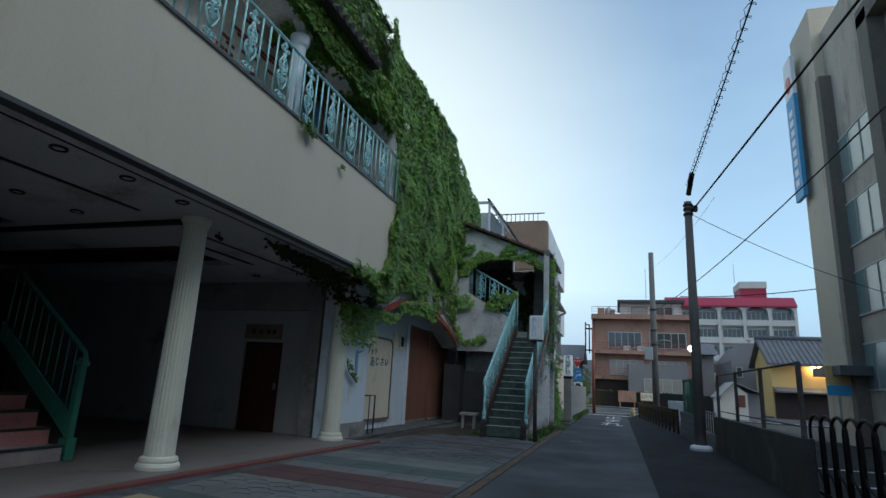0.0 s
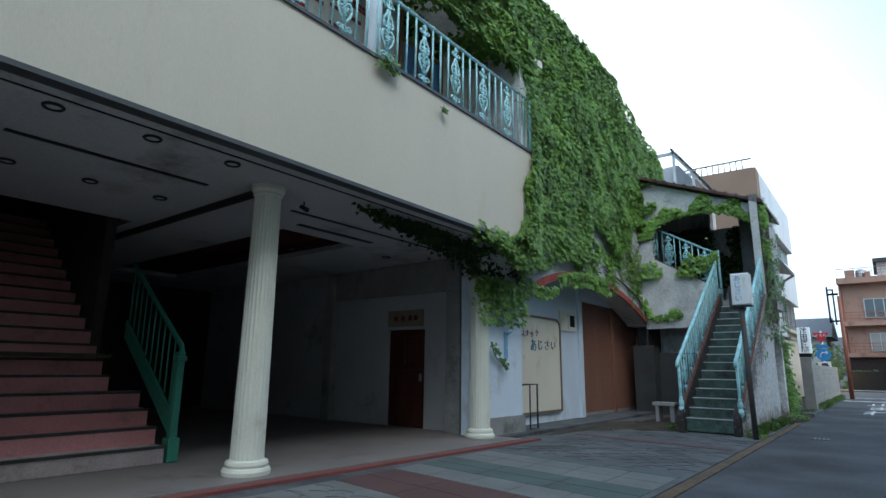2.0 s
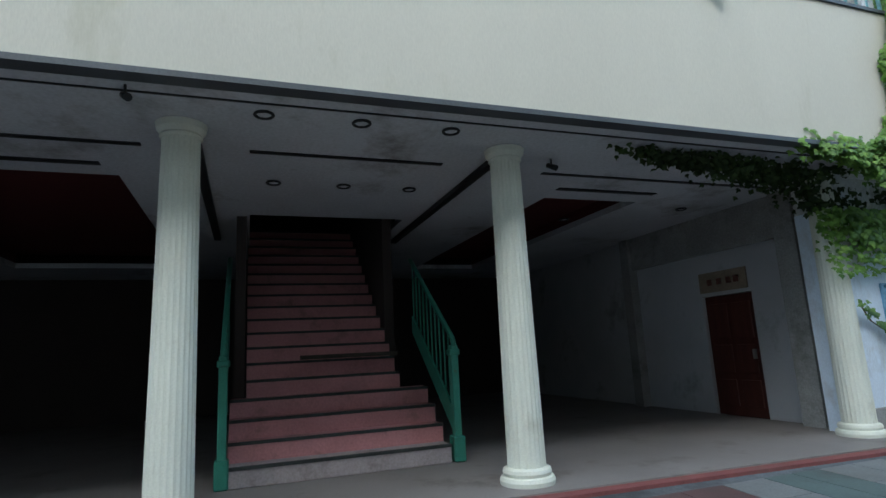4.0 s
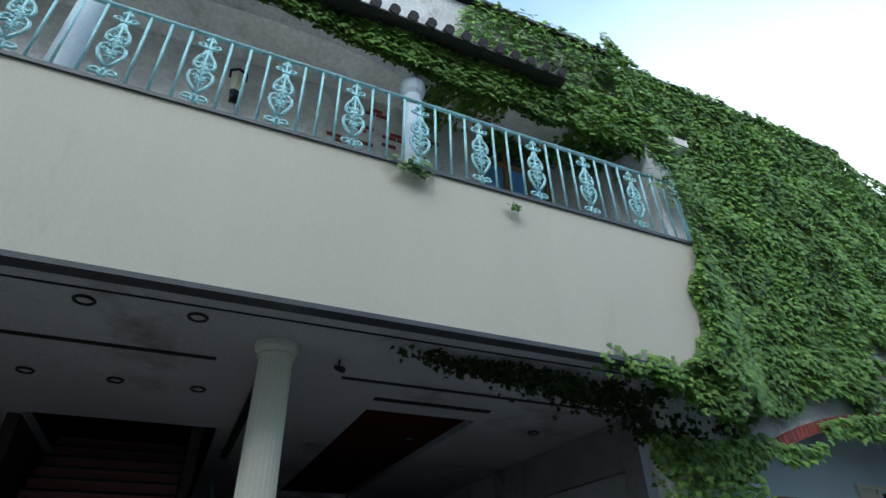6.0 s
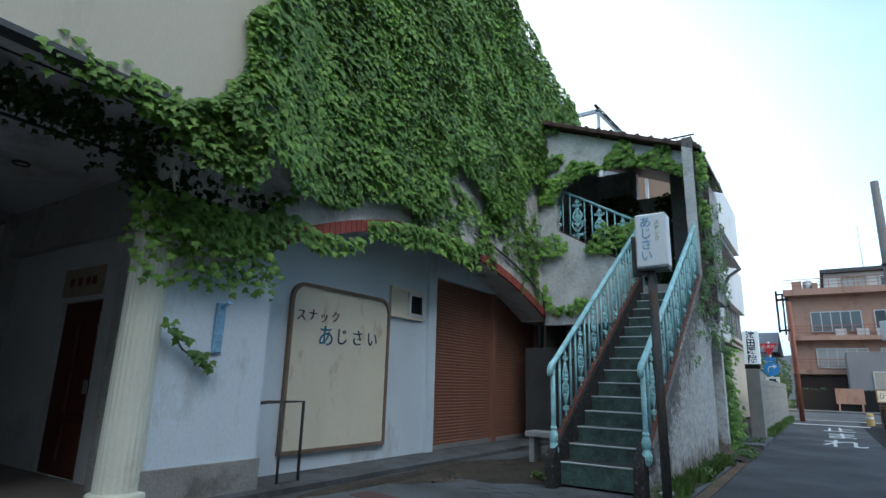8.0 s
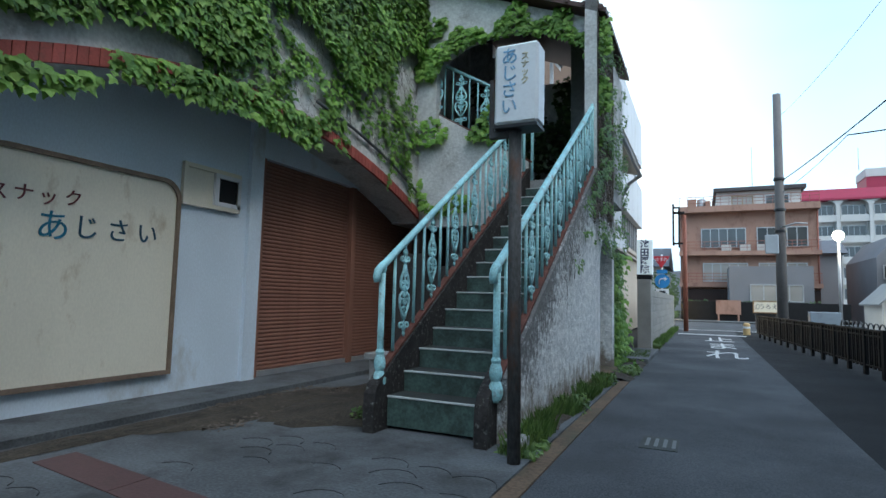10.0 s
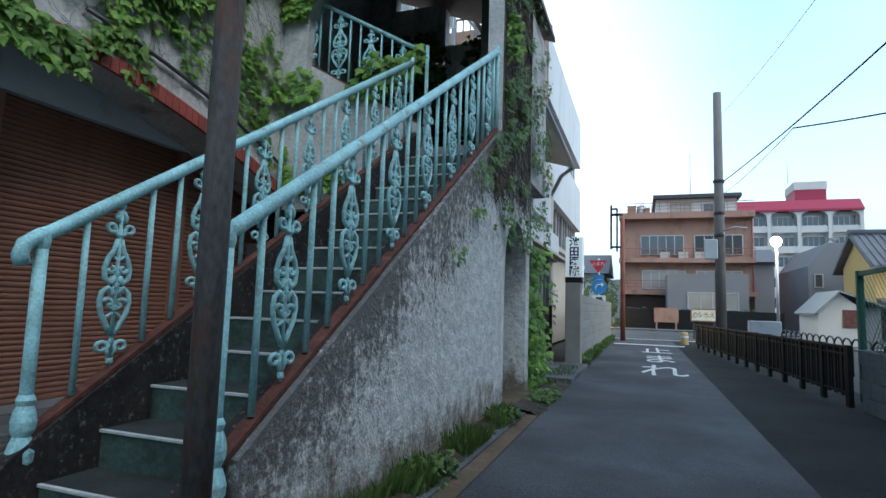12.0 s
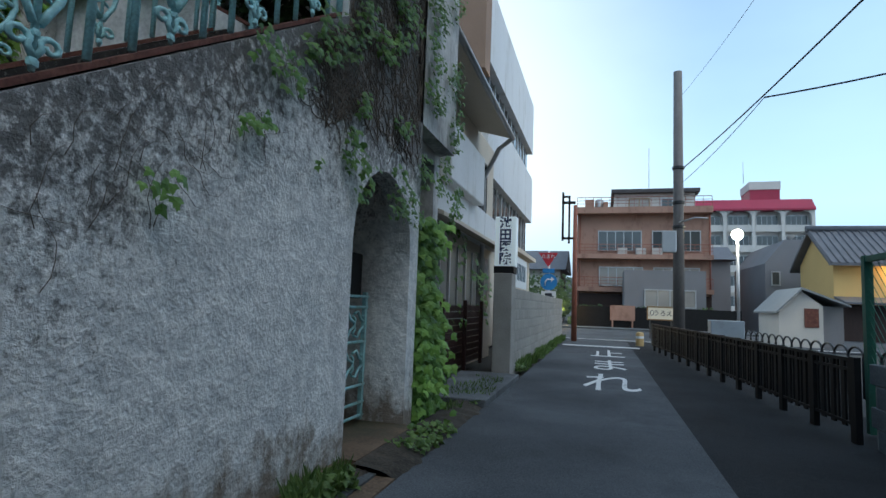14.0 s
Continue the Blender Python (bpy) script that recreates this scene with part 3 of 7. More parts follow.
# shop wall with a door, facing along the arcade
DW = 11.25
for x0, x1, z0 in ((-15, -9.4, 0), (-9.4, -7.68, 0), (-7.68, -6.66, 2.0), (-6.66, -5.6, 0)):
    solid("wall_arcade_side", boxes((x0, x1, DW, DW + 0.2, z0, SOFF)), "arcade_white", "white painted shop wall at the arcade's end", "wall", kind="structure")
for r in ((-9.55, -9.3, DW - 0.18, DW, 0.05, SOFF), (-5.95, -5.62, DW - 0.22, DW, 0.05, SOFF), (-9.3, -5.95, DW - 0.12, DW, 2.72, SOFF)):
    solid("wall_arcade_pier", boxes(r), "concrete", "grey rough pier framing the shop wall", "wall", kind="structure")
door = empty("door_1", (-7.17, DW, 0.05), "dark red wooden panelled door, shut", "door", kind="structure")
sub("leaf", boxes((-7.66, -6.68, DW + 0.05, DW + 0.09, 0.05, 1.99)), "door_red", door)
for x0, x1 in ((-7.58, -7.22), (-7.12, -6.76)):
    for z0, z1 in ((0.2, 0.62), (0.72, 1.18), (1.28, 1.86)):
        sub("panel", boxes((x0, x1, DW + 0.03, DW + 0.055, z0, z1), bevel=0.008), "door_red", door)
sub("handle", boxes((-6.80, -6.75, DW + 0.0, DW + 0.03, 0.95, 1.1)), "alu", door)
sign = empty("door_sign", (-7.17, DW, 2.06), "faded cream sign board over the door", "sign")
sub("board", boxes((-7.68, -6.70, DW - 0.02, DW - 0.001, 2.06, 2.40)), "sign_tan", sign)
for i, x in enumerate((-7.5, -7.3, -7.1, -6.95)):
    sub("mark", boxes((x, x + 0.1, DW - 0.026, DW - 0.021, 2.18, 2.28)), "rust", sign)

# columns
COLS = [(-5.07, -1.1), (-5.07, 3.22), (-5.07, 6.31), (-5.07, 10.88)]


def fluted(bm, x, y, z0, z1, r0, r1, flutes=24, rows=6):
    n = flutes * 4
    rings = []
    for j in range(rows + 1):
        f = j / rows
        r = r0 + (r1 - r0) * f
        z = z0 + (z1 - z0) * f
        rings.append([bm.verts.new((x + (r - (0.0, 0.004, 0.006, 0.004)[k % 4]) * math.cos(2 * math.pi * k / n), y + (r - (0.0, 0.004, 0.006, 0.004)[k % 4]) * math.sin(2 * math.pi * k / n), z)) for k in range(n)])
    for a, b in zip(rings, rings[1:]):
        for k in range(n):
            bm.faces.new((a[k], a[(k + 1) % n], b[(k + 1) % n], b[k]))
    return bm


for x, y in COLS:
    c = empty("column", (x, y, 0.05), "white fluted round column with a moulded base", "column", "arcade columns")
    sub("shaft", fluted(bmesh.new(), x, y, 0.20, 3.26, 0.185, 0.155), "column", c)
    sub("base", lathe(bmesh.new(), [(0.26, 0.05), (0.265, 0.09), (0.25, 0.12), (0.225, 0.13), (0.235, 0.16), (0.225, 0.19), (0.19, 0.205)], x, y, 40), "column", c)
    sub("capital", lathe(bmesh.new(), [(0.16, 3.22), (0.175, 3.24), (0.165, 3.26), (0.20, 3.30), (0.21, 3.355)], x, y, 40), "column", c)

# round spotlights in the ceiling
SPOTS = [(-4.67, y) for y in (-0.6, 0.4, 3.89, 4.72, 5.57)] + [(-6.58, 4.05), (-6.58, 4.87), (-6.58, 5.7), (-6.9, 10.3), (-7.8, 8.7)]
for x, y in SPOTS:
    c = empty("ceiling_light", (x, y, SOFF), "round recessed ceiling light, unlit", "light", "arcade ceiling lights")
    bm = bmesh.new()
    ring = [(x + 0.075 * math.cos(a), y + 0.075 * math.sin(a), SOFF - 0.012) for a in [2 * math.pi * k / 20 for k in range(21)]]
    tube(bm, ring, 0.014, 6)
    sub("ring", bm, "dark_metal", c)
    sub("bulb", lathe(bmesh.new(), [(0.03, SOFF - 0.02), (0.055, SOFF - 0.012), (0.06, SOFF - 0.002)], x, y, 16), "soffit", c)
for x, y in ((-5.2, 6.95), (-4.37, 2.91)):
    c = empty("spotlight", (x, y, SOFF), "small dark swivel spotlight under the ceiling", "light", "arcade spotlights")
    sub("stem", tube(bmesh.new(), [(x, y, SOFF), (x, y, SOFF - 0.07)], 0.01, 8), "dark_metal", c)
    sub("head", tube(bmesh.new(), [(x - 0.05, y - 0.02, SOFF - 0.06), (x + 0.05, y + 0.03, SOFF - 0.12)], 0.027, 10, 1.2), "dark_metal", c)

# pink stair inside the arcade
st = empty("staircase", (-6.4, 4.85, 0.05), "pink painted concrete staircase climbing into the dark", "staircase")
NP = 18
for i in range(NP):
    x1 = -6.36 - 0.27 * i
    y0, y1 = (3.60, 6.02) if i < 4 else (3.78, 5.72)
    z1 = 0.05 + 0.205 * (i + 1)
    sub("step", boxes((x1 - 0.30, x1, y0, y1, max(0.05, z1 - 0.42), z1), bevel=0.008), "pink" if i else "step_grey", st)
    sub("nosing", boxes((x1 - 0.03, x1 + 0.012, y0, y1, z1 - 0.03, z1 + 0.004)), "tread", st)
# stair walls coloured near-black to stand for the shade up the flight
solid("wall_stair", boxes((-12, -8.3, 3.62, 3.76, 0.05, SOFF + 0.5), (-12, -8.3, 5.74, 5.88, 0.05, SOFF + 0.5)), "shaded_wall", "side walls of the pink stair, coloured near-black for shade", "wall", kind="structure")
solid("wall_stair_head", boxes((-12.1, -12, 3.6, 5.9, 0.05, 7), (-12, -8.2, 3.62, 3.76, SOFF + 0.5, 7), (-12, -8.2, 5.74, 5.88, SOFF + 0.5, 7), (-12, -8.2, 3.6, 5.9, 7, 7.1)), "shaded_wall", "walls at the head of the stair, coloured near-black for shade", "wall", kind="structure")
solid("plank", prism(bmesh.new(), [(-7.44, 4.42), (-7.60, 4.46), (-7.66, 5.05), (-7.62, 5.68), (-7.40, 5.70), (-7.38, 5.0)], 1.292, 1.345, "z"), "soil", "dirty loose board lying across the pink steps", "plank")
for y in (3.55, 6.12):
    r = empty("stair_rail", (-6.5, y, 0.05), "green painted iron stair railing with a flat string", "railing", "pink stair railings")
    sub("handrail", tube(bmesh.new(), [(-6.38, y, 1.36), (-6.42, y, 1.46), (-7.35, y, 2.14), (-8.1, y, 2.70)], 0.032, 10), "green_rail", r)
    sub("newel", boxes((-6.47, -6.37, y - 0.045, y + 0.045, 0.05, 1.38), bevel=0.01), "green_rail", r)
    sub("newel_foot", boxes((-6.51, -6.33, y - 0.07, y + 0.07, 0.05, 0.34), bevel=0.015), "green_rail", r)
    sub("newel_collar", boxes((-6.49, -6.35, y - 0.065, y + 0.065, 1.26, 1.33), bevel=0.012), "green_rail", r)
    sub("string", prism(bmesh.new(), [(-6.47, 0.34), (-6.47, 0.62), (-8.1, 1.85), (-8.1, 1.60)], y - 0.015, y + 0.015, "y"), "green_rail", r)
    for k in range(10):
        x = -6.58 - 0.16 * k
        sub("baluster", tube(bmesh.new(), [(x, y, 0.62 + 0.755 * (-6.42 - x)), (x, y, 1.46 + 0.735 * (-6.42 - x))], 0.011, 6), "green_rail", r)

# ---- balcony storey ----
solid("wall_balcony", boxes((-6.5, -5.400, -16, 11.6, 5.0, 7.5)), "balcony_stucco", "rough white stucco wall behind the balcony", "wall", kind="structure")
solid("ceiling_balcony", boxes((-6.5, -4.35, -16, 12.2, 7.45, 7.6)), "balcony_stucco", "grey plaster balcony ceiling", "ceiling", kind="structure")
solid("wall_upper", boxes((-5.3, -5.0, -16, 11.3, 7.6, 10.1)), "stucco", "white upper wall over the balcony roof", "wall", kind="structure")
# unseen pale sheet on the slab, added to reflect light onto the balcony wall
solid("deck_bounce", boxes((-5.4, FX - 0.2, -16, 11.4, 5.002, 5.03)), "balcony_stucco", "pale unseen deck added to bounce light onto the balcony wall", "floor", kind="structure")
# arched fascia beam between the balcony columns
BC = [(-4.55, y) for y in (-3.6, 0.15, 3.85, 7.45, 11.2)]
bm = bmesh.new()
for (xa, ya), (xb, yb) in zip(BC, BC[1:]):
    mid, half = (ya + yb) / 2, (yb - ya) / 2
    pts = [(mid + half * math.cos(a), 7.0 + 0.42 * math.sin(a)) for a in [math.pi * k / 14 for k in range(15)]]
    prism(bm, [(ya, 7.5), (yb, 7.5)] + pts, -4.62, -4.42, "x")
solid("wall_arches", bm, "stucco", "shallow white arches between the balcony columns", "wall", kind="structure")
for x, y in BC:
    c = empty("balcony_column", (x, y, 5.0), "slim white column on the balcony", "column", "balcony columns")
    sub("shaft", lathe(bmesh.new(), [(0.125, 5.0), (0.12, 5.9), (0.115, 6.75)], x, y, 24), "wall_white", c)
    sub("capital", lathe(bmesh.new(), [(0.115, 6.75), (0.15, 6.8), (0.17, 6.9), (0.17, 6.96)], x, y, 24), "wall_white", c)
# tiled eave over the balcony
bm = bmesh.new()
for k in range(62):
    y = -6.0 + 0.255 * k
    tube(bm, [(-5.05, y, 8.06), (-4.02, y, 7.68)], 0.075, 8)
box(bm, -5.05, -4.06, -16, 9.65, 7.61, 7.64)
solid("roof_eave", bm, "roof_tile", "dark curved roof tiles along the balcony eave", "roof", kind="structure")
bm = bmesh.new()
prism(bm, [(-4.85, 10.12), (-4.85, 10.2), (-9.5, 11.2), (-9.5, 11.1)], -16, 11.9, "y")
prism(bm, [(-4.85, 9.85), (-4.85, 9.94), (-9.5, 11.0), (-9.5, 10.9)], 11.9, 18.1, "y")
solid("roof_main", bm, "roof_tile", "dark tiled main roof with a thin eave", "roof", kind="structure")
# balcony windows
for y0, y1 in ((0.6, 2.66), (8.85, 10.05)):
    w = empty("window_balcony", (-5.400, (y0 + y1) / 2, 5.9), "ochre wood framed window with blue sheeting behind", "window", kind="structure")
    sub("frame", boxes((-5.410, -5.320, y0, y1, 7.3, 7.4), (-5.410, -5.320, y0, y1, 5.5, 5.58), *[(-5.410, -5.320, y, y + 0.07, 5.58, 7.3) for y in (y0, y0 + (y1 - y0) / 3, y0 + 2 * (y1 - y0) / 3, y1 - 0.07)],
                       (-5.400, -5.330, y0, y1, 6.86, 6.91)), "wood_frame", w)
    sub("pane", boxes((-5.398, -5.385, y0 + 0.05, y1 - 0.05, 6.88, 7.3)), "window", w)
    sub("sheet", boxes((-5.396, -5.383, y0 + 0.05, y1 - 0.05, 5.58, 6.88)), "blue_sheet", w)
wl_ = empty("wall_lantern", (-5.40, 5.35, 6.75), "small dark iron wall lantern on the balcony, unlit", "lamp")
sub("plate", boxes((-5.40, -5.385, 5.30, 5.40, 6.62, 6.92), bevel=0.004), "dark_metal", wl_)
sub("roof", lathe(bmesh.new(), [(0.13, 6.96), (0.12, 6.98), (0.03, 7.06), (0.01, 7.10)], -5.24, 5.35, 6), "dark_metal", wl_)
sub("body", lathe(bmesh.new(), [(0.05, 6.66), (0.07, 6.70), (0.095, 6.95)], -5.24, 5.35, 6), "panel", wl_, "cream glass lantern body")
sub("foot", lathe(bmesh.new(), [(0.012, 6.56), (0.05, 6.60), (0.062, 6.66)], -5.24, 5.35, 6), "dark_metal", wl_)
rnd = random.Random(4)
bare_brick = empty("brick_patch", (-5.400, 7.3, 6.4), "red bricks bared where the stucco has fallen", "wall", kind="structure")
brick_me = mesh_of(boxes((0, 0.012, 0, 0.20, 0, 0.055)), "red_trim", "brick")
for row in range(13):
    z = 6.32 + 0.075 * row
    for col in range(9):
        y = 6.45 + 0.22 * col + (0.11 if row % 2 else 0)
        if abs((y - 7.35) - (z - 6.8) * 0.9) < 0.55 + 0.25 * rnd.random() and rnd.random() < 0.26:
            ob = part("brick", brick_me, "red_trim", bare_brick)
            ob.location = Vector((-5.399, y, z)) - bare_brick.location

# ---- ivy house: high wall over the shop arch ----
AX, SX = -4.95, -5.5


def arch_z(y):
    return 3.42 - (0.069 if y < 15.6 else 0.05) * (y - 15.6) ** 2


def top_z(y):
    return 9.88 if y < 18.0 else 9.5 - (y - 18.0) * 0.32


bm = bmesh.new()
ys = [11.0 + 0.3 * k for k in range(38)]
for a, b in zip(ys, ys[1:]):
    za, zb = (arch_z(a), arch_z(b)) if b <= 19.75 else (2.55, 2.55)
    za, zb = max(za, 1.9), max(zb, 1.9)
    prism(bm, [(a, za), (b, zb), (b, top_z(b)), (a, top_z(a))], SX - 0.05, AX, "x")
bmesh.ops.remove_doubles(bm, verts=bm.verts[:], dist=0.001)
solid("wall_ivy", bm, "stucco", "rough white stucco wall with a wide flat arch, mostly under ivy", "wall", kind="structure")
trim = tagged(new("trim_arch"), "faded red tiles set on edge along the shop arch", "trim", kind="structure")
y = 11.9
while y < 19.72:
    a, b = y, y + 0.088
    bm = bmesh.new()
    prism(bm, [(a, arch_z(a) - 0.01), (b, arch_z(b) - 0.01), (b, arch_z(b) + 0.155), (a, arch_z(a) + 0.155)], AX + 0.002, AX + 0.045, "x")
    part("tile", bm, "red_trim", trim)
    y += 0.096
# conduit along the arch and down the corner
bm = bmesh.new()
tube(bm, [(AX + 0.05, y, arch_z(y) + 0.42) for y in [16.5 + 0.3 * k for k in range(11)]] + [(AX + 0.06, 19.62, 3.35), (AX + 0.06, 19.64, 2.7)], 0.022, 8)
solid("conduit", bm, "flashing", "grey conduit running along the stucco arch", "pipe")

# shop front under the arch
solid("wall_snack", boxes((SX - 0.2, SX, 11.25, 16.13, 0.0, 3.5), (SX - 0.2, SX, 16.13, 20.6, 3.0, 3.5), (SX - 0.2, SX, 20.6, 22, 0.0, 3.5)), "wall_white", "bluish white painted shop wall", "wall", kind="structure")
solid("wall_snack_pier", boxes((SX - 0.1, SX + 0.06, 15.93, 16.15, 0.05, 3.4)), "wall_white", "white pilaster beside the shutter", "wall", kind="structure")
solid("wall_arch_pier", boxes((SX, -4.98, 10.92, 12.22, 0.0, 2.9)), "wall_white", "white painted pier under the arch beside the column", "wall", kind="structure")
solid("baseboard", boxes((SX, -4.93, 10.95, 12.24, 0.0, 0.36)), "concrete", "grey rendered plinth", "plinth", kind="structure")


def rounded(y0, y1, z0, z1, r, steps=6):
    pts = [(y0, z0), (y1, z0)]
    pts += [(y1 - r + r * math.cos(a), z1 - r + r * math.sin(a)) for a in [math.pi / 2 * k / steps for k in range(steps + 1)]]
    pts += [(y0 + r + r * math.cos(a), z1 - r + r * math.sin(a)) for a in [math.pi / 2 + math.pi / 2 * k / steps for k in range(steps + 1)]]
    return pts


pn = empty("shop_panel", (SX, 13.9, 0.26), "cream shop sign panel with a worn rounded frame", "sign")
outer, inner = rounded(12.93, 14.90, 0.27, 2.40, 0.22), rounded(12.975, 14.855, 0.315, 2.355, 0.19)
sub("board", prism(bmesh.new(), inner, SX + 0.002, SX + 0.03, "x"), "panel", pn)
bm = bmesh.new()
ring = [[bm.verts.new((x, *p)) for p in loop] for loop, x in ((outer, SX + 0.002), (outer, SX + 0.055), (inner, SX + 0.055), (inner, SX + 0.03))]
for a, b in zip(ring, ring[1:]):
    for k in range(len(outer)):
        j = (k + 1) % len(outer)
        bm.faces.new((a[k], a[j], b[j], b[k]))
bmesh.ops.recalc_face_normals(bm, faces=bm.faces[:])
sub("frame", bm, "panel_trim", pn)


def words_on_x(words, size, mat, parent, x, y, z, name="lettering", stretch=1.0):
    """Lettering on a wall that faces +x."""
    ob = part(name, text_mesh(words, size, mat), mat, parent)
    ob.matrix_basis = Matrix(((0, 0, 1, x), (stretch, 0, 0, y), (0, 1, 0, z), (0, 0, 0, 1)))
    ob.matrix_parent_inverse = Matrix.Translation(parent.location).inverted()
    return ob


def words_on_y(words, size, mat, parent, x, y, z, name="lettering", vertical=False, bold=0.0):
    """Lettering on a face towards -y."""
    ob = part(name, text_mesh(words, size, mat, vertical=vertical, bold=bold), mat, parent)
    ob.matrix_basis = Matrix(((1, 0, 0, x), (0, 0, -1, y), (0, 1, 0, z), (0, 0, 0, 1)))
    ob.matrix_parent_inverse = Matrix.Translation(parent.location).inverted()
    return ob


for ch, yy, zz in zip("スナック", (13.12, 13.32, 13.52, 13.74), (1.97, 1.985, 1.98, 2.0)):
    words_on_x(ch, 0.17, "ink_red", pn, SX + 0.034, yy, zz)
for ch, yy, zz in zip("あじさい", (13.58, 13.88, 14.2, 14.52), (1.72, 1.74, 1.745, 1.75)):
    words_on_x(ch, 0.30 if ch == "あ" else 0.25, "ink_teal" if ch == "あ" else "ink_blue", pn, SX + 0.034, yy, zz)

ac = empty("air_vent", (SX, 15.5, 2.1), "white framed wall vent with a dark box fan", "vent")
sub("frame", boxes((SX, SX + 0.05, 14.92, 15.77, 2.60, 2.65), (SX, SX + 0.05, 14.92, 15.77, 2.16, 2.21), (SX, SX + 0.05, 14.92, 14.97, 2.21, 2.60), (SX, SX + 0.05, 15.72, 15.77, 2.21, 2.60)), "panel", ac)
sub("plate", boxes((SX + 0.001, SX + 0.02, 14.97, 15.36, 2.21, 2.60)), "panel", ac)
sub("housing", boxes((SX + 0.001, SX + 0.06, 15.36, 15.42, 2.21, 2.60), (SX + 0.001, SX + 0.06, 15.77, 15.72, 2.21, 2.60), (SX + 0.001, SX + 0.06, 15.42, 15.77, 2.55, 2.60), (SX + 0.001, SX + 0.06, 15.42, 15.77, 2.21, 2.26)), "paint_white", ac)
sub("grille", boxes((SX + 0.001, SX + 0.03, 15.42, 15.77, 2.26, 2.55)), "black_paint", ac)

sh = empty("shutter", (SX, 18.5, 0.05), "brown slatted roller shutter under the arch, closed", "shutter")
for y0, y1 in ((16.28, 18.35), (18.47, 20.55)):
    slat_me = mesh_of(prism(bmesh.new(), [(-0.014, 0.0), (-0.002, 0.008), (0.003, 0.027), (-0.002, 0.046), (-0.014, 0.0535)], y0, y1, "y"), "shutter", "slat")
    for k in range(55):
        ob = part("slat", slat_me, "shutter", sh)
        ob.location = Vector((SX - 0.095, 0, 0.08 + 0.054 * k)) - sh.location
    sub("bottom_bar", boxes((SX - 0.13, SX - 0.06, y0, y1, 0.05, 0.13)), "alu", sh)
for ya, yb in ((16.15, 16.28), (18.35, 18.47), (20.5, 20.6)):
    sub("guide_rail", boxes((SX - 0.15, SX - 0.02, ya, yb, 0.05, 3.05)), "shutter", sh)
hb = empty("pipe_barrier", (-5.0, 12.55, 0.06), "bent rusty steel pipe barrier by the shop front", "barrier")
sub("pipe", tube(bmesh.new(), [(-5.35, 12.35, 0.88), (-5.0, 12.35, 0.92), (-5.0, 12.85, 0.92), (-5.0, 12.85, 0.04)], 0.018, 8), "rust_pole", hb)
sub("foot", tube(bmesh.new(), [(-5.0, 12.55, 0.06), (-5.0, 12.85, 0.06)], 0.015, 8), "rust_pole", hb)
sub("leg", tube(bmesh.new(), [(-5.0, 12.55, 0.05), (-5.0, 12.55, 0.92)], 0.015, 8), "rust_pole", hb)
mb = empty("wall_lamp", (-4.98, 11.6, 1.4), "pale blue metal wall lamp bracket in the ivy", "lamp")
sub("plate", boxes((-4.98, -4.94, 11.55, 11.65, 1.4, 1.9), bevel=0.01), "ink_fade", mb)
sub("arm", tube(bmesh.new(), [(-4.95, 11.6, 1.85), (-4.82, 11.6, 1.9)], 0.02, 8), "ink_fade", mb)

# ---- outside stair ----
RUN, RISE, Y0, Z0 = 0.2975, 0.19, 14.94, 0.285
XL, XR = -2.72, -1.80
os_ = empty("outside_stair", (-2.2, 15, 0), "mossy concrete outside stair with pale worn nosings", "staircase")
for i in range(16):
    y, z = Y0 + RUN * i, Z0 + RISE * i
    sub("step", boxes((XL, XR, y, y + RUN + 0.03, max(0.0, z - 0.26), z), bevel=0.006), "stair_conc", os_)
    sub("tread", boxes((XL + 0.002, XR - 0.002, y + 0.012, y + RUN, z + 0.001, z + 0.006)), "tread", os_, "dark worn tread")
    sub("nosing", boxes((XL, XR, y - 0.010, y + 0.012, z - 0.010, z + 0.007), bevel=0.003), "nosing", os_, "pale worn nosing")


def slope(y):
    return 0.86 + (y - 15.42) * 0.638


for x0, x1 in ((XL - 0.11, XL), (XR, XR + 0.11)):
    bm = bmesh.new()
    prism(bm, [(14.72, 0.0), (14.715, 0.22), (14.73, 0.33), (14.77, 0.40), (14.83, 0.45), (14.95, slope(14.95) - 0.03), (19.35, slope(19.35) - 0.03), (19.35, slope(19.35) - 0.42), (15.3, 0.12), (15.2, 0.0)], x0, x1, "x")
    sub("string", bm, "string_conc", os_, "blackened concrete stair string")
# solid outer wall under the right string, with the arched gateway
WX0, WX1 = -1.80, -1.61


def wall_prism(bm, pts, a=WX0, b=WX1):
    return prism(bm, pts, a, b, "x")


GA0, GA1, GS, GR = 19.45, 20.72, 1.65, 0.635
bm = bmesh.new()
wall_prism(bm, [(14.95, 0.0), (14.95, slope(14.95) - 0.035), (19.2, slope(19.2) - 0.035), (19.2, 0.0)])
wall_prism(bm, [(19.2, 0.0), (19.2, 6.0), (GA0, 6.0), (GA0, 0.0)])
gm = (GA0 + GA1) / 2
for k in range(10):
    a, b = math.pi * k / 10, math.pi * (k + 1) / 10
    wall_prism(bm, [(gm + GR * math.cos(a), GS + GR * math.sin(a)), (gm + GR * math.cos(b), GS + GR * math.sin(b)), (gm + GR * math.cos(b), 6.0), (gm + GR * math.cos(a), 6.0)])
bmesh.ops.remove_doubles(bm, verts=bm.verts[:], dist=0.001)
solid("wall_stair_outer", bm, "stair_wall", "rough cast wall under the stair, white below and blackened above", "wall", kind="structure")
bm = bmesh.new()
wall_prism(bm, [(GA1, 0.0), (GA1, 6.0), (20.95, 6.0), (20.95, 0.0)], -2.35, WX1)
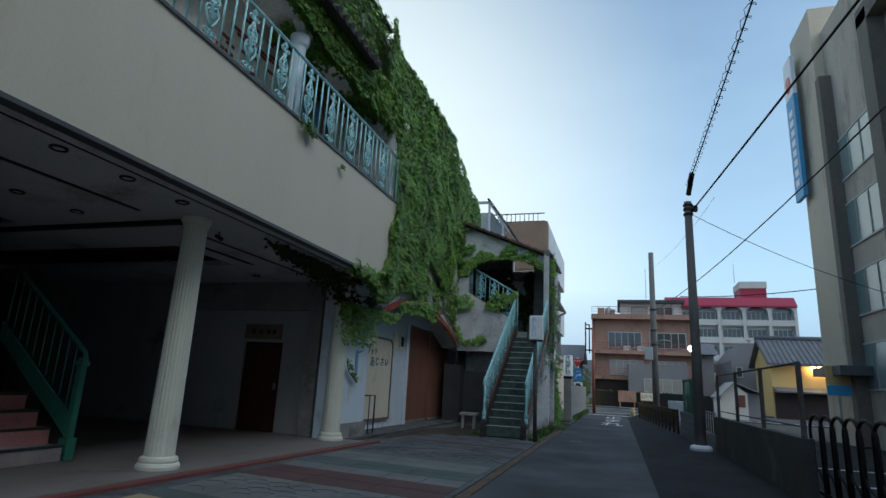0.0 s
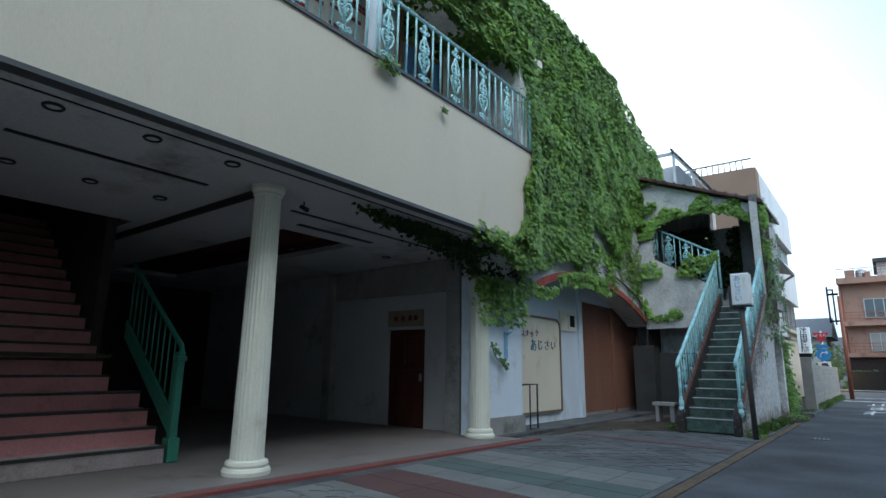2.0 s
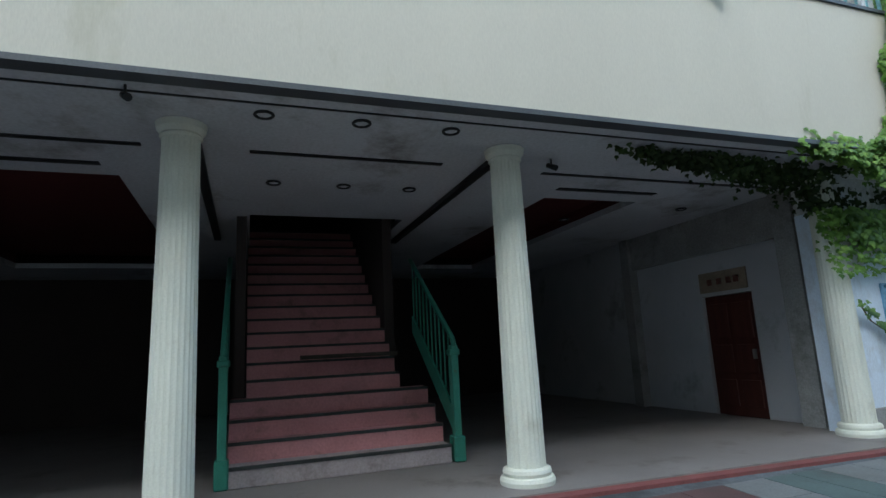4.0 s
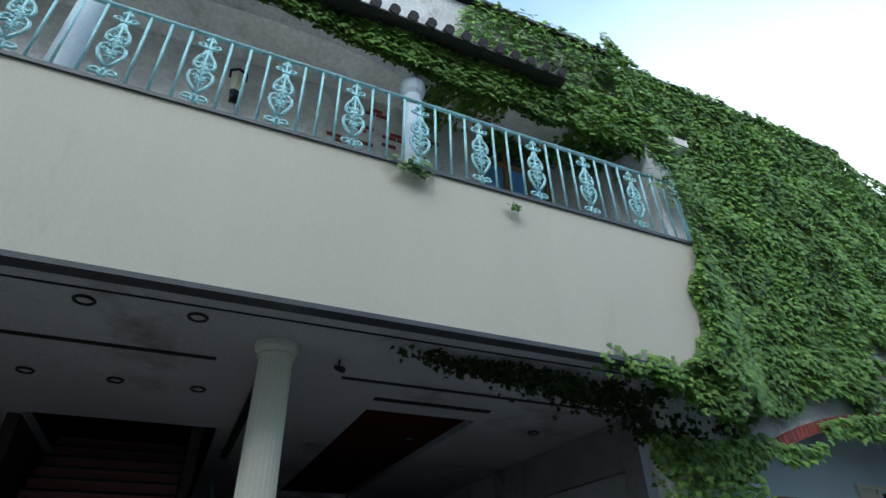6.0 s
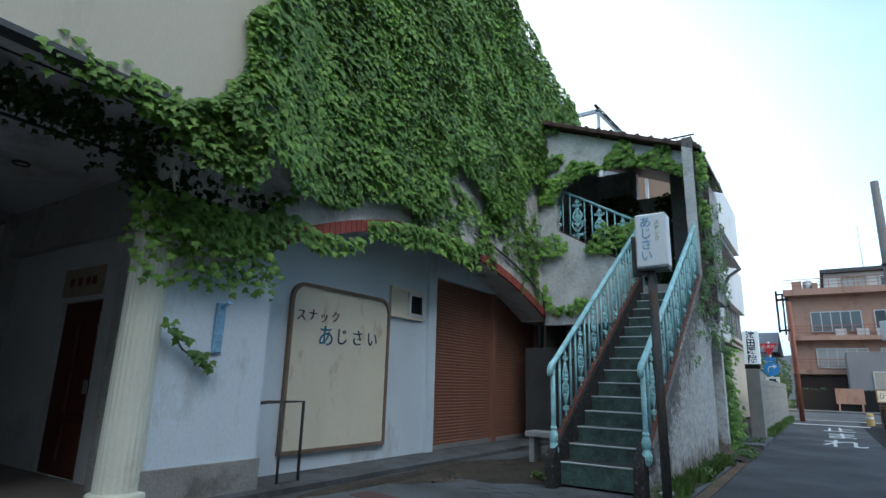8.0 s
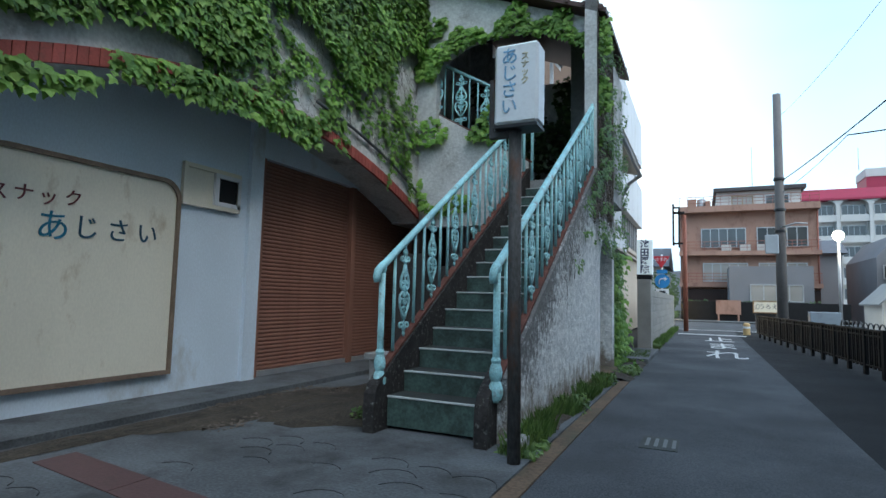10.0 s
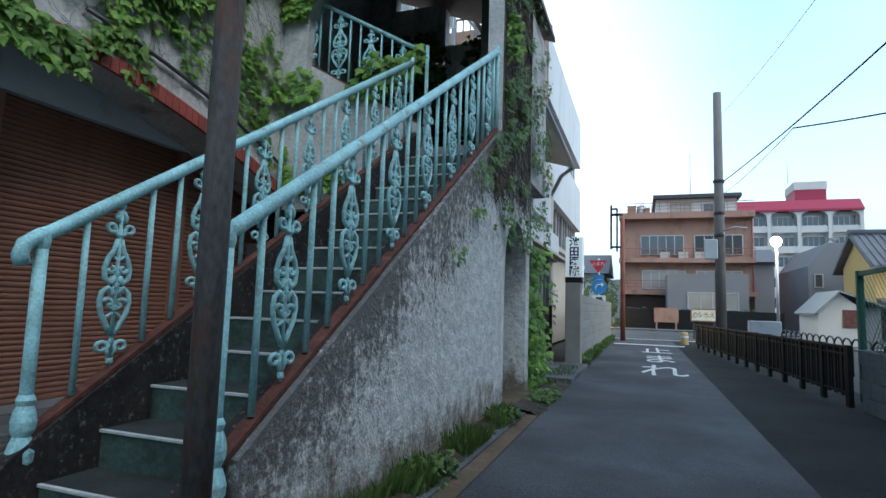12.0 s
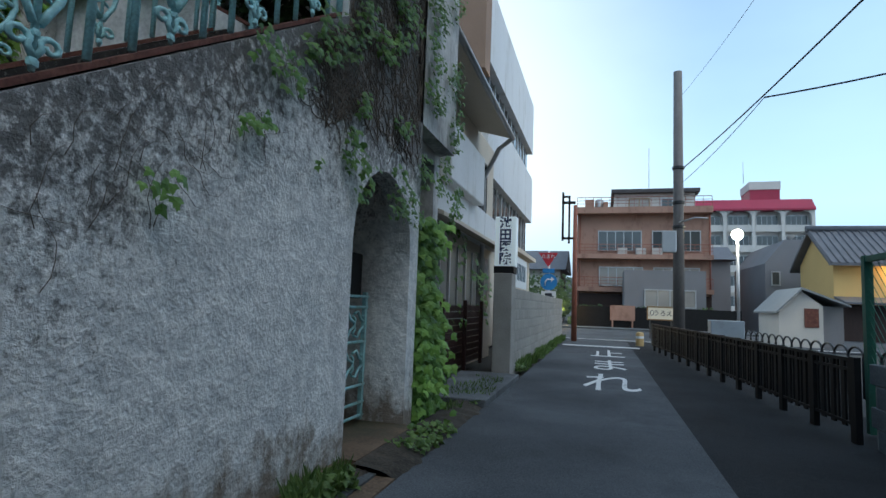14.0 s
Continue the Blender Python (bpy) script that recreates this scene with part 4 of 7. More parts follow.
solid("wall_gate_pier", bm, "stair_wall", "rough cast pier at the arched gateway", "wall", kind="structure")
solid("wall_gate_inner", boxes((-2.55, -2.35, 19.2, 20.95, 0.0, 0.6), (-4.9, -2.35, 20.8, 20.95, 0, 3.0)), "rough_wall", "dim inner wall behind the gateway", "wall", kind="structure")
solid("baseboard_wall", boxes((WX1, WX1 + 0.03, 15.2, 19.45, -0.05, 0.06)), "gutter", "stained concrete footing of the stair wall", "plinth", kind="structure")
solid("doorstep", boxes((-2.3, -1.5, 19.46, 20.71, -0.05, 0.05)), "gutter", "dirty concrete doorstep in the gateway", "step", kind="structure")
# landing and porch
LZ = 3.135
PY = 19.6
solid("floor_landing", boxes((-4.95, XL - 0.11, PY + 0.18, 22, LZ - 0.3, LZ), (XL - 0.11, WX0, 19.37, 22, LZ - 0.3, LZ)), "concrete", "concrete stair landing", "floor", kind="structure")
solid("wall_landing", prism(bmesh.new(), [(-4.95, 2.45), (XL - 0.11, 2.45), (XL - 0.11, 3.52), (-4.95, 4.78)], PY, PY + 0.18, "y"), "stucco", "white stucco landing parapet", "wall", kind="structure")
solid("wall_under_landing", boxes((-4.95, -3.6, PY + 0.3, PY + 0.5, 0, 1.75), (-5.3, -4.7, PY - 0.2, PY + 0.3, 0, 1.95)), "dark_conc", "near-black wall under the landing", "wall", kind="structure")
solid("wall_under_back", boxes((-3.4, -1.8, 22, 22.2, 0, 5.8), (-5.0, -3.4, 22, 22.2, 0, 4.9), (-5.0, -4.4, 22, 22.2, 4.9, 7.0), (-4.4, -3.4, 22, 22.2, 5.6, 6.6)), "rough_wall", "rough wall at the back of the porch", "wall", kind="structure")


def porch_top(x):
    return 7.02 + (x + 4.63) * (5.72 - 7.02) / 3.2


bm = bmesh.new()
n = 16
xa0, xa1 = -4.55, -1.80
for k in range(n):
    fa, fb = k / n, (k + 1) / n
    xa, xb = xa0 + (xa1 - xa0) * fa, xa0 + (xa1 - xa0) * fb
    za, zb = [5.25 - 0.12 * f + 0.68 * math.sqrt(max(0, 1 - (2 * f - 1) ** 2)) for f in (fa, fb)]
    prism(bm, [(xa, za), (xb, zb), (xb, porch_top(xb) - 0.05), (xa, porch_top(xa) - 0.05)], PY - 0.12, PY + 0.1, "y")
prism(bm, [(-4.95, 4.0), (xa0, 4.0), (xa0, porch_top(xa0) - 0.05), (-4.95, porch_top(-4.95) - 0.05)], PY - 0.12, PY + 0.1, "y")
prism(bm, [(xa1, 3.2), (WX1 - 0.005, 3.2), (WX1 - 0.005, porch_top(WX1) - 0.05), (xa1, porch_top(xa1) - 0.05)], PY - 0.42, PY + 0.1, "y")
solid("wall_porch", bm, "stucco", "white stucco porch front with a wide arch, ivy grown", "wall", kind="structure")
bm = bmesh.new()
prism(bm, [(-5.0, porch_top(-5.0)), (-1.48, porch_top(-1.48)), (-1.48, porch_top(-1.48) + 0.08), (-5.0, porch_top(-5.0) + 0.08)], PY - 0.35, 22.3, "y")
for k in range(13):
    x = -4.8 + 0.27 * k
    tube(bm, [(x, PY - 0.37, porch_top(x) + 0.07), (x, 22.2, porch_top(x) + 0.07)], 0.045, 6)
solid("roof_porch", bm, "porch_tile", "dark red brown tiled lean-to porch roof", "roof", kind="structure")
solid("wall_porch_side", boxes((WX0, WX1, 20.72, 22.2, 3.0, 5.6)), "rough_wall", "dark rough porch side wall", "wall", kind="structure")


# ---- cast iron railings ----
def curl(cx, cz, r, start, turns, sx=1, n=9):
    return [(sx * (cx + r * (1 - 0.55 * k / n) * math.cos(start + turns * 2 * math.pi * k / n)), 0, cz + r * (1 - 0.55 * k / n) * math.sin(start + turns * 2 * math.pi * k / n)) for k in range(n + 1)]


def ornament(h):
    """One cast panel of scrolls, as high as h, standing in the xz plane."""
    bm = bmesh.new()
    s = h / 0.86
    tube(bm, [(0, 0, 0.0), (0, 0, 0.86)], 0.009, 6)
    for sx in (1, -1):
        tube(bm, [(0, 0, 0.05), (sx * 0.02, 0, 0.085)] + curl(0.045, 0.10, 0.032, math.pi, -1.0, sx), 0.0125, 6, 0.7)
        tube(bm, [(sx * 0.008, 0, 0.16), (sx * 0.03, 0, 0.21), (sx * 0.058, 0, 0.27), (sx * 0.07, 0, 0.33), (sx * 0.062, 0, 0.38), (sx * 0.035, 0, 0.405), (sx * 0.014, 0, 0.385), (sx * 0.02, 0, 0.36)], 0.0125, 6)
        tube(bm, [(sx * 0.008, 0, 0.655), (sx * 0.02, 0, 0.60), (sx * 0.045, 0, 0.555), (sx * 0.06, 0, 0.50), (sx * 0.055, 0, 0.45), (sx * 0.03, 0, 0.425), (sx * 0.012, 0, 0.44), (sx * 0.018, 0, 0.465)], 0.0125, 6)
        tube(bm, curl(0.03, 0.325, 0.024, 0.0, 0.8, sx, 7), 0.012, 6, 0.8)
        tube(bm, curl(0.026, 0.50, 0.022, 0.0, -0.8, sx, 7), 0.012, 6, 0.8)
        tube(bm, [(0, 0, 0.67), (sx * 0.02, 0, 0.69)] + curl(0.04, 0.715, 0.028, math.pi * 1.2, 1.0, sx), 0.0125, 6, 0.7)
        tube(bm, [(sx * 0.004, 0, 0.80), (sx * 0.022, 0, 0.775), (sx * 0.012, 0, 0.745)], 0.013, 6)
        # cast leaf clusters at the waist and the foot
        for px_, pz_, tilt_ in ((0.022, 0.435, 0.5), (0.022, 0.395, 2.4), (0.018, 0.30, 0.9), (0.018, 0.265, 2.3), (0.020, 0.56, 0.6), (0.016, 0.70, 0.4), (0.016, 0.10, 2.6)):
            bmesh.ops.create_icosphere(bm, subdivisions=1, radius=0.021, matrix=Matrix.Translation((sx * px_, 0, pz_)) @ Matrix.Rotation(sx * tilt_, 4, 'Y') @ Matrix.Diagonal((0.45, 0.55, 1.15, 1)))
    for z, r in ((0.03, 0.020), (0.13, 0.016), (0.30, 0.019), (0.415, 0.018), (0.475, 0.018), (0.66, 0.016), (0.83, 0.020)):
        bmesh.ops.create_icosphere(bm, subdivisions=1, radius=r, matrix=Matrix.Translation((0, 0, z)) @ Matrix.Diagonal((1, 0.7, 1.25, 1)))
    for v in bm.verts:
        v.co *= s
    return mesh_of(bm, "teal", "ornament")


def bar(h, r=0.013):
    return mesh_of(tube(bmesh.new(), [(0, 0, 0), (0, 0, h)], r, 8), "teal", "baluster")


ORN_S, BAR_S, ORN_B, BAR_B = ornament(0.70), bar(0.72), ornament(0.98), bar(1.03, 0.014)


def railing(foot, head, mesh_o, mesh_b, step, every, turn, parent):
    """Balusters along a line; every n-th is a cast ornament."""
    d = (Vector(head) - Vector(foot))
    n = int(d.length / step)
    for k in range(n + 1):
        p = Vector(foot) + d.normalized() * step * k
        ob = part("ornament" if k % every == 0 else "baluster", mesh_o if k % every == 0 else mesh_b, "teal", parent)
        ob.location = p - parent.location
        ob.rotation_euler = (0, 0, radians(turn))


for x in (XL - 0.055, XR + 0.12):
    r = empty("stair_railing", (x, 15.0, slope(15.0)), "pale teal cast iron stair railing on a rusted sill", "railing", "outside stair railings")
    yl = 19.15
    sub("sill", prism(bmesh.new(), [(14.9, slope(14.9) - 0.024), (yl, slope(yl) - 0.024), (yl, slope(yl) + 0.004), (14.9, slope(14.9) + 0.004)], x - 0.035, x + 0.035, "x"), "rust", r, "rusted red iron sill")
    sub("handrail", tube(bmesh.new(), [(x, 14.80, 1.30), (x, 14.785, 1.345), (x, 14.80, 1.395), (x, 14.86, 1.44), (x, 14.93, 1.475), (x, yl, slope(yl) + 0.93)], 0.036, 12), "teal", r)
    sub("newel", tube(bmesh.new(), [(x, 14.88, 0.34), (x, 14.88, 1.42)], 0.030, 10), "teal", r)
    sub("newel_foot", lathe(bmesh.new(), [(0.045, 0.36), (0.06, 0.40), (0.062, 0.44), (0.05, 0.48), (0.038, 0.51), (0.05, 0.54), (0.054, 0.58), (0.046, 0.62), (0.034, 0.65), (0.042, 0.675), (0.031, 0.70)], x, 14.88, 16), "teal", r)
    sub("newel_cap", lathe(bmesh.new(), [(0.03, 1.38), (0.037, 1.41), (0.037, 1.45), (0.03, 1.475), (0.012, 1.485)], x, 14.88, 14), "teal", r)
    dy = 0.195
    k = 0
    y = 15.10
    while y < yl - 0.05:
        orn = k % 3 == 1
        ob = part("ornament" if orn else "baluster", ORN_S if orn else BAR_S, "teal", r)
        ob.location = Vector((x, y, slope(y) + 0.01)) - r.location
        ob.rotation_euler = (0, 0, radians(90))
        ob.scale = (1.6 if orn else 1.25, 1.25, 0.90 / (0.70 if orn else 0.72))
        y += dy
        k += 1
    sub("end_post", tube(bmesh.new(), [(x, yl + 0.02, slope(yl) - 0.1), (x, yl + 0.02, slope(yl) + 1.0)], 0.024, 8), "teal", r)
# railing of the upper flight, which turns and climbs behind the parapet
def flight(x):
    return 3.54 + (XL - 0.11 - x) * 0.585


r = empty("landing_railing", (-3.6, PY + 0.05, flight(-3.6)), "pale teal cast iron railing climbing along the landing parapet", "railing")
sub("handrail", tube(bmesh.new(), [(-4.75, PY + 0.05, flight(-4.75) + 1.0), (XL - 0.05, PY + 0.05, flight(XL - 0.05) + 1.0)], 0.03, 10), "teal", r)
sub("sill", prism(bmesh.new(), [(-4.75, flight(-4.75) - 0.01), (XL - 0.05, flight(XL - 0.05) - 0.01), (XL - 0.05, flight(XL - 0.05) + 0.02), (-4.75, flight(-4.75) + 0.02)], PY + 0.02, PY + 0.08, "y"), "rust", r)
for k in range(11):
    x = -4.62 + 0.165 * k
    orn = k % 3 == 0
    ob = part("ornament" if orn else "baluster", ORN_B if orn else BAR_B, "teal", r)
    ob.location = Vector((x, PY + 0.05, flight(x))) - r.location
    ob.scale = (1.5 if orn else 1.1, 1.1, 1.0 if orn else 0.97)
sub("end_post", tube(bmesh.new(), [(XL - 0.055, PY + 0.05, 3.1), (XL - 0.055, PY + 0.05, 4.62)], 0.028, 8), "teal", r)
uf = empty("upper_flight", (-3.8, 20.4, LZ), "concrete steps of the upper flight behind the parapet", "staircase")
for k in range(7):
    sub("step", boxes((-4.9, -2.95 - 0.28 * k, PY + 0.2, 21.0, LZ + 0.19 * k, LZ + 0.19 * (k + 1))), "stair_conc", uf)
# balcony railing
r = empty("balcony_railing", (FX - 0.1, 3.0, FT + 0.045), "pale teal cast iron balcony railing with scroll panels", "railing")
x = FX - 0.08
sub("handrail", tube(bmesh.new(), [(x, -14, 6.33), (x, 11.38, 6.33)], 0.026, 8), "teal", r)
sub("sill", boxes((x - 0.02, x + 0.02, -14, 11.38, FT + 0.06, FT + 0.085)), "teal", r)
railing((x, -4.30, FT + 0.08), (x, 11.3, FT + 0.08), ORN_B, BAR_B, 0.1955, 4, 90, r)
for c in r.children:
    if c.name.startswith("ornament"):
        c.scale = (1.45, 1.1, 1.1)
    elif c.name.startswith("baluster"):
        c.scale = (1.1, 1.1, 1.06)
sub("end_post", tube(bmesh.new(), [(x, 11.38, FT), (x, 11.38, 6.35)], 0.024, 8), "teal", r)

# lit-less sign box on a rusty post
sp = empty("sign_post", (-1.40, 14.5, 0), "white acrylic box sign on a rusty steel post", "sign")
sub("post", tube(bmesh.new(), [(-1.40, 14.5, -0.02), (-1.43, 14.53, 2.5)], 0.048, 12), "rust_pole", sp)
sub("bracket", boxes((-1.63, -1.40, 14.50, 14.56, 2.40, 2.45), (-1.63, -1.59, 14.50, 14.56, 2.45, 2.86)), "rust_pole", sp, "rusty angle bracket")
sub("tray", boxes((-1.56, -1.23, 14.42, 14.62, 2.445, 2.47)), "dark_metal", sp)
sub("box", boxes((-1.565, -1.225, 14.42, 14.62, 2.472, 3.09), bevel=0.02), "acrylic", sp)
words_on_y("あじさい", 0.135, "ink_fade", sp, -1.445, 14.416, 2.79, vertical=True)
words_on_y("スナック", 0.065, "ink_ochre", sp, -1.325, 14.416, 2.88, vertical=True)

# small stool-like valve stand by the stair
vs = empty("concrete_stand", (-3.55, 16.4, 0), "low grey concrete stand beside the stair", "stand")
sub("top", boxes((-3.8, -3.3, 16.2, 16.55, 0.42, 0.50), bevel=0.01), "concrete", vs)
for a in (-3.75, -3.42):
    sub("leg", boxes((a, a + 0.08, 16.25, 16.5, 0.0, 0.42)), "concrete", vs)

# manhole, road letters
mh = empty("manhole", (-0.5, 15.9, -0.03), "small dark iron utility cover in the lane", "manhole")
sub("cover", boxes((-0.66, -0.36, 15.55, 16.0, -0.05, -0.024)), "tread", mh)
for i in range(4):
    sub("slot", boxes((-0.62 + 0.07 * i, -0.59 + 0.07 * i, 15.62, 15.92, -0.024, -0.020)), "flashing", mh)


def road_word(ch, x, y, w, h):
    me = text_mesh(ch, 1.0, "road_white", 0.002)
    ob = tagged(new("road_marking", me), "worn white painted stop character on the lane", "road marking", "stop lettering")
    ob.matrix_basis = Matrix.Translation((x, y, -0.024)) @ Matrix.Diagonal((w, h, 1, 1))


for ch, y in (("れ", 25.4), ("ま", 28.4), ("止", 31.6)):
    road_word(ch, 0.30, y, 0.95, 2.6)
solid("stop_line", boxes((-1.1, 1.3, 34.5, 34.9, -0.03, -0.024)), "road_white", "worn white stop line", "road marking")
solid("crossing_line", boxes((-20, 20, 39.0, 39.15, -0.04, -0.029)), "road_white", "white edge line of the cross street", "road marking")

# paving bands on the forecourt, tile by tile
BANDS = [(-6.0, -4.8, "tile_grey"), (-4.8, -4.0, "tile_green"), (-4.0, -2.7, "tile_grey"), (-2.7, -1.7, "tile_red"), (-1.7, -0.4, "tile_grey"), (-0.4, 0.4, "tile_green"), (0.4, 1.6, "tile_grey"), (1.6, 2.6, "tile_red"),
         (2.6, 3.9, "tile_grey"), (3.9, 5.25, "tile_ochre"), (5.25, 5.6, "tile_green"), (5.6, 6.9, "tile_grey"), (6.9, 7.85, "tile_red"), (7.85, 8.35, "tile_grey"), (8.35, 9.05, "tile_green"), (9.05, 9.95, "tile_grey"), (9.95, 10.12, "tile_green"),
         (12.9, 13.2, "tile_red")]
paving = tagged(new("pavement_tiles"), "worn coloured stone tile bands on the forecourt", "pavement", kind="structure")
for ya, yb, m_ in BANDS:
    x0 = -4.25
    rows_ = 1 if yb - ya < 0.6 else 2
    n_ = 5 if m_ == "tile_grey" else 3
    for q in range(rows_):
        y_a, y_b = ya + (yb - ya) * q / rows_ + 0.006, ya + (yb - ya) * (q + 1) / rows_ - 0.006
        for k in range(n_):
            xa, xb = x0 + (2.85 / n_) * k + 0.005, x0 + (2.85 / n_) * (k + 1) - 0.005
            bm = bmesh.new()
            prism(bm, [(xa, y_a - 0.13 * (xa + 4.4)), (xb, y_a - 0.13 * (xb + 4.4)), (xb, y_b - 0.13 * (xb + 4.4)), (xa, y_b - 0.13 * (xa + 4.4))], -0.02, 0.006, "z")
            part("tile", bm, m_, paving)
bm = bmesh.new()
rg = random.Random(5)
for ya, yb, z_ in ((2.75, 3.8, 0.0065), (5.75, 6.8, 0.0065), (10.25, 12.75, 0.0008), (13.35, 14.6, 0.0008)):
    for row in range(int((yb - ya) / 0.19)):
        for col in range(8):
            cx, cy = -4.05 + 0.34 * col + (0.17 if row % 2 else 0), ya + 0.19 * row
            if rg.random() < 0.3 or (ya > 13 and cx < -3.4):
                continue
            a0, a1 = rg.uniform(0.0, 0.9), rg.uniform(2.2, 3.14)
            tube(bm, [(cx + 0.17 * math.cos(a0 + (a1 - a0) * j / 6), cy - 0.13 * (cx + 4.4) + 0.17 * math.sin(a0 + (a1 - a0) * j / 6), z_) for j in range(7)], 0.004, 4)
tagged(solid("paving_grooves", bm, "dark_metal", "curved joints scribed in the forecourt tiles", "pavement"), kind="stuff")

# gate in the archway
gt = empty("iron_gate", (-2.0, 20.2, 0.1), "pale teal iron gate with scrolls, standing ajar in the gateway", "gate")
for z_ in (0.12, 0.24, 0.40, 0.80, 1.12, 1.22):
    sub("bar", tube(bmesh.new(), [(-2.02, 19.46, z_), (-2.0, 20.66, z_)], 0.014, 6), "teal", gt)
for y_ in (19.5, 20.62):
    sub("stile", boxes((-2.03, -1.99, y_ - 0.02, y_ + 0.02, 0.08, 1.26)), "teal", gt)
for y_ in (19.7, 20.0, 20.3, 20.52):
    for z_ in (0.6, 0.96):
        for s_ in (1, -1):
            sub("scroll", tube(bmesh.new(), [(-2.01, y_ - 0.12, z_ - 0.1 * s_), (-2.01, y_ - 0.04, z_ - 0.12 * s_), (-2.01, y_ + 0.02, z_ - 0.05 * s_), (-2.01, y_ + 0.1, z_ - 0.02 * s_), (-2.01, y_ + 0.12, z_ + 0.05 * s_), (-2.01, y_ + 0.07, z_ + 0.08 * s_)], 0.013, 6), "teal", gt)
# near-black sheet and wall paint the shade of the passage
solid("wall_gate_shade", boxes((-4.9, -2.36, 19.4, 20.7, 0.0, 0.02), (-4.95, -4.9, 19.6, 21, 0, 3.1)), "shaded_wall", "passage behind the gate, its shade painted near-black", "wall", kind="structure")
bx = solid("letter_box", boxes((-2.12, -2.02, 20.3, 20.55, 1.2, 1.62), bevel=0.01), "black_paint", "dark narrow box hung behind the gate", "box")

# ---- right side of the lane ----
bw = solid("wall_low", boxes((2.95, 3.12, 9.3, 16.6, -0.1, 0.80)), "dark_conc", "low dark stained concrete wall", "wall", kind="structure")
fn = empty("mesh_fence", (3.03, 13, 0.8), "rusty post and wire fence on the low wall", "fence")
for y in (9.4, 11.7, 14.0, 16.4):
    sub("post", boxes((3.0, 3.06, y - 0.03, y + 0.03, 0.8, 1.85)), "rust_pole", fn)
sub("rail", tube(bmesh.new(), [(3.03, 9.4, 1.83), (3.03, 16.4, 1.83)], 0.018, 6), "rust_pole", fn)
sub("rail", tube(bmesh.new(), [(3.03, 9.4, 0.95), (3.03, 16.4, 0.95)], 0.012, 6), "rust_pole", fn)
# hooped iron fence nearest the start
hf = empty("hoop_fence", (3.15, 7.5, 0), "black iron fence of overlapping hoops", "fence")
for k in range(14):
    y = 9.3 - 0.42 * k
    pts = [(3.15, y - 0.26 * math.cos(a), 0.90 + 0.22 * math.sin(a)) for a in [math.pi * j / 10 for j in range(11)]]
    sub("hoop", tube(bmesh.new(), [(3.15, y - 0.26, 0.0)] + pts + [(3.15, y + 0.26, 0.0)], 0.022, 6), "black_paint", hf)
    sub("curl", tube(bmesh.new(), [(3.15, y - 0.2, 0.15), (3.15, y - 0.05, 0.35), (3.15, y + 0.12, 0.42), (3.15, y + 0.2, 0.6)], 0.016, 6), "black_paint", hf)
sub("rail", boxes((3.13, 3.17, 3.4, 9.55, 0.10, 0.14)), "black_paint", hf)
for k in range(6):
    solid("bay_line", boxes((4.2, 8.5, 1.2 + 2.6 * k, 1.32 + 2.6 * k, -0.04, -0.034)), "road_white", "white painted parking bay line", "road marking", "bay lines")


def pole(name, label, x, y, top, r, mat="pole_wood"):
    p = empty(name, (x, y, 0), label, "utility pole")
    sub("shaft", tube(bmesh.new(), [(x, y, -0.1), (x, y, top)], r, 16, 0.72), mat, p)
    return p


p1 = pole("utility_pole", "tall grey utility pole with a white painted foot", 2.54, 16.2, 6.55, 0.135)
sub("foot", lathe(bmesh.new(), [(0.26, -0.04), (0.27, 0.02), (0.24, 0.08), (0.16, 0.10)], 2.54, 16.2, 20), "paint_white", p1)
for z in (6.15, 6.3, 6.42):
    sub("band", lathe(bmesh.new(), [(0.125, z), (0.13, z + 0.01), (0.13, z + 0.05), (0.125, z + 0.06)], 2.54, 16.2, 16), "dark_metal", p1)
sub("clamp", boxes((2.60, 2.78, 16.1, 16.25, 6.25, 6.42), bevel=0.02), "dark_metal", p1)
p2 = pole("utility_pole", "tall dark utility pole by the black fence", 2.80, 37.4, 10.15, 0.21)
for z in (4.2, 5.1, 6.4):
    sub("band", lathe(bmesh.new(), [(0.20, z), (0.215, z + 0.02), (0.215, z + 0.1), (0.20, z + 0.12)], 2.80, 37.4, 16), "dark_metal", p2)
sub("panel", boxes((2.2, 2.7, 37.1, 37.16, 3.3, 4.1), bevel=0.03), "alu", p2, "back of a round mirror or sign")
sub("bracket", tube(bmesh.new(), [(2.8, 37.2, 4.4), (3.3, 37.0, 4.55), (3.7, 36.9, 4.5)], 0.03, 6), "alu", p2)
p3 = pole("sign_pole", "red brown steel pole with an empty black sign frame", -0.86, 37.0, 5.05, 0.10, "pole_red")
sub("sign_frame", boxes((-1.36, -1.28, 36.96, 37.04, 3.7, 5.55), (-1.12, -1.05, 36.96, 37.04, 3.6, 5.4), (-1.36, -0.86, 36.96, 37.04, 5.1, 5.2), (-1.36, -0.86, 36.96, 37.04, 3.75, 3.83), (-1.36, -1.05, 36.96, 37.04, 5.35, 5.42)), "black_paint", p3)


def cable(name, label, a, b, sag, r=0.012, n=16):
    pts = []
    for k in range(n + 1):
        f = k / n
        p = Vector(a).lerp(Vector(b), f)
        p.z -= sag * 4 * f * (1 - f)
        pts.append(p)
    return solid(name, tube(bmesh.new(), pts, r, 6), "black_paint", label, "cable")


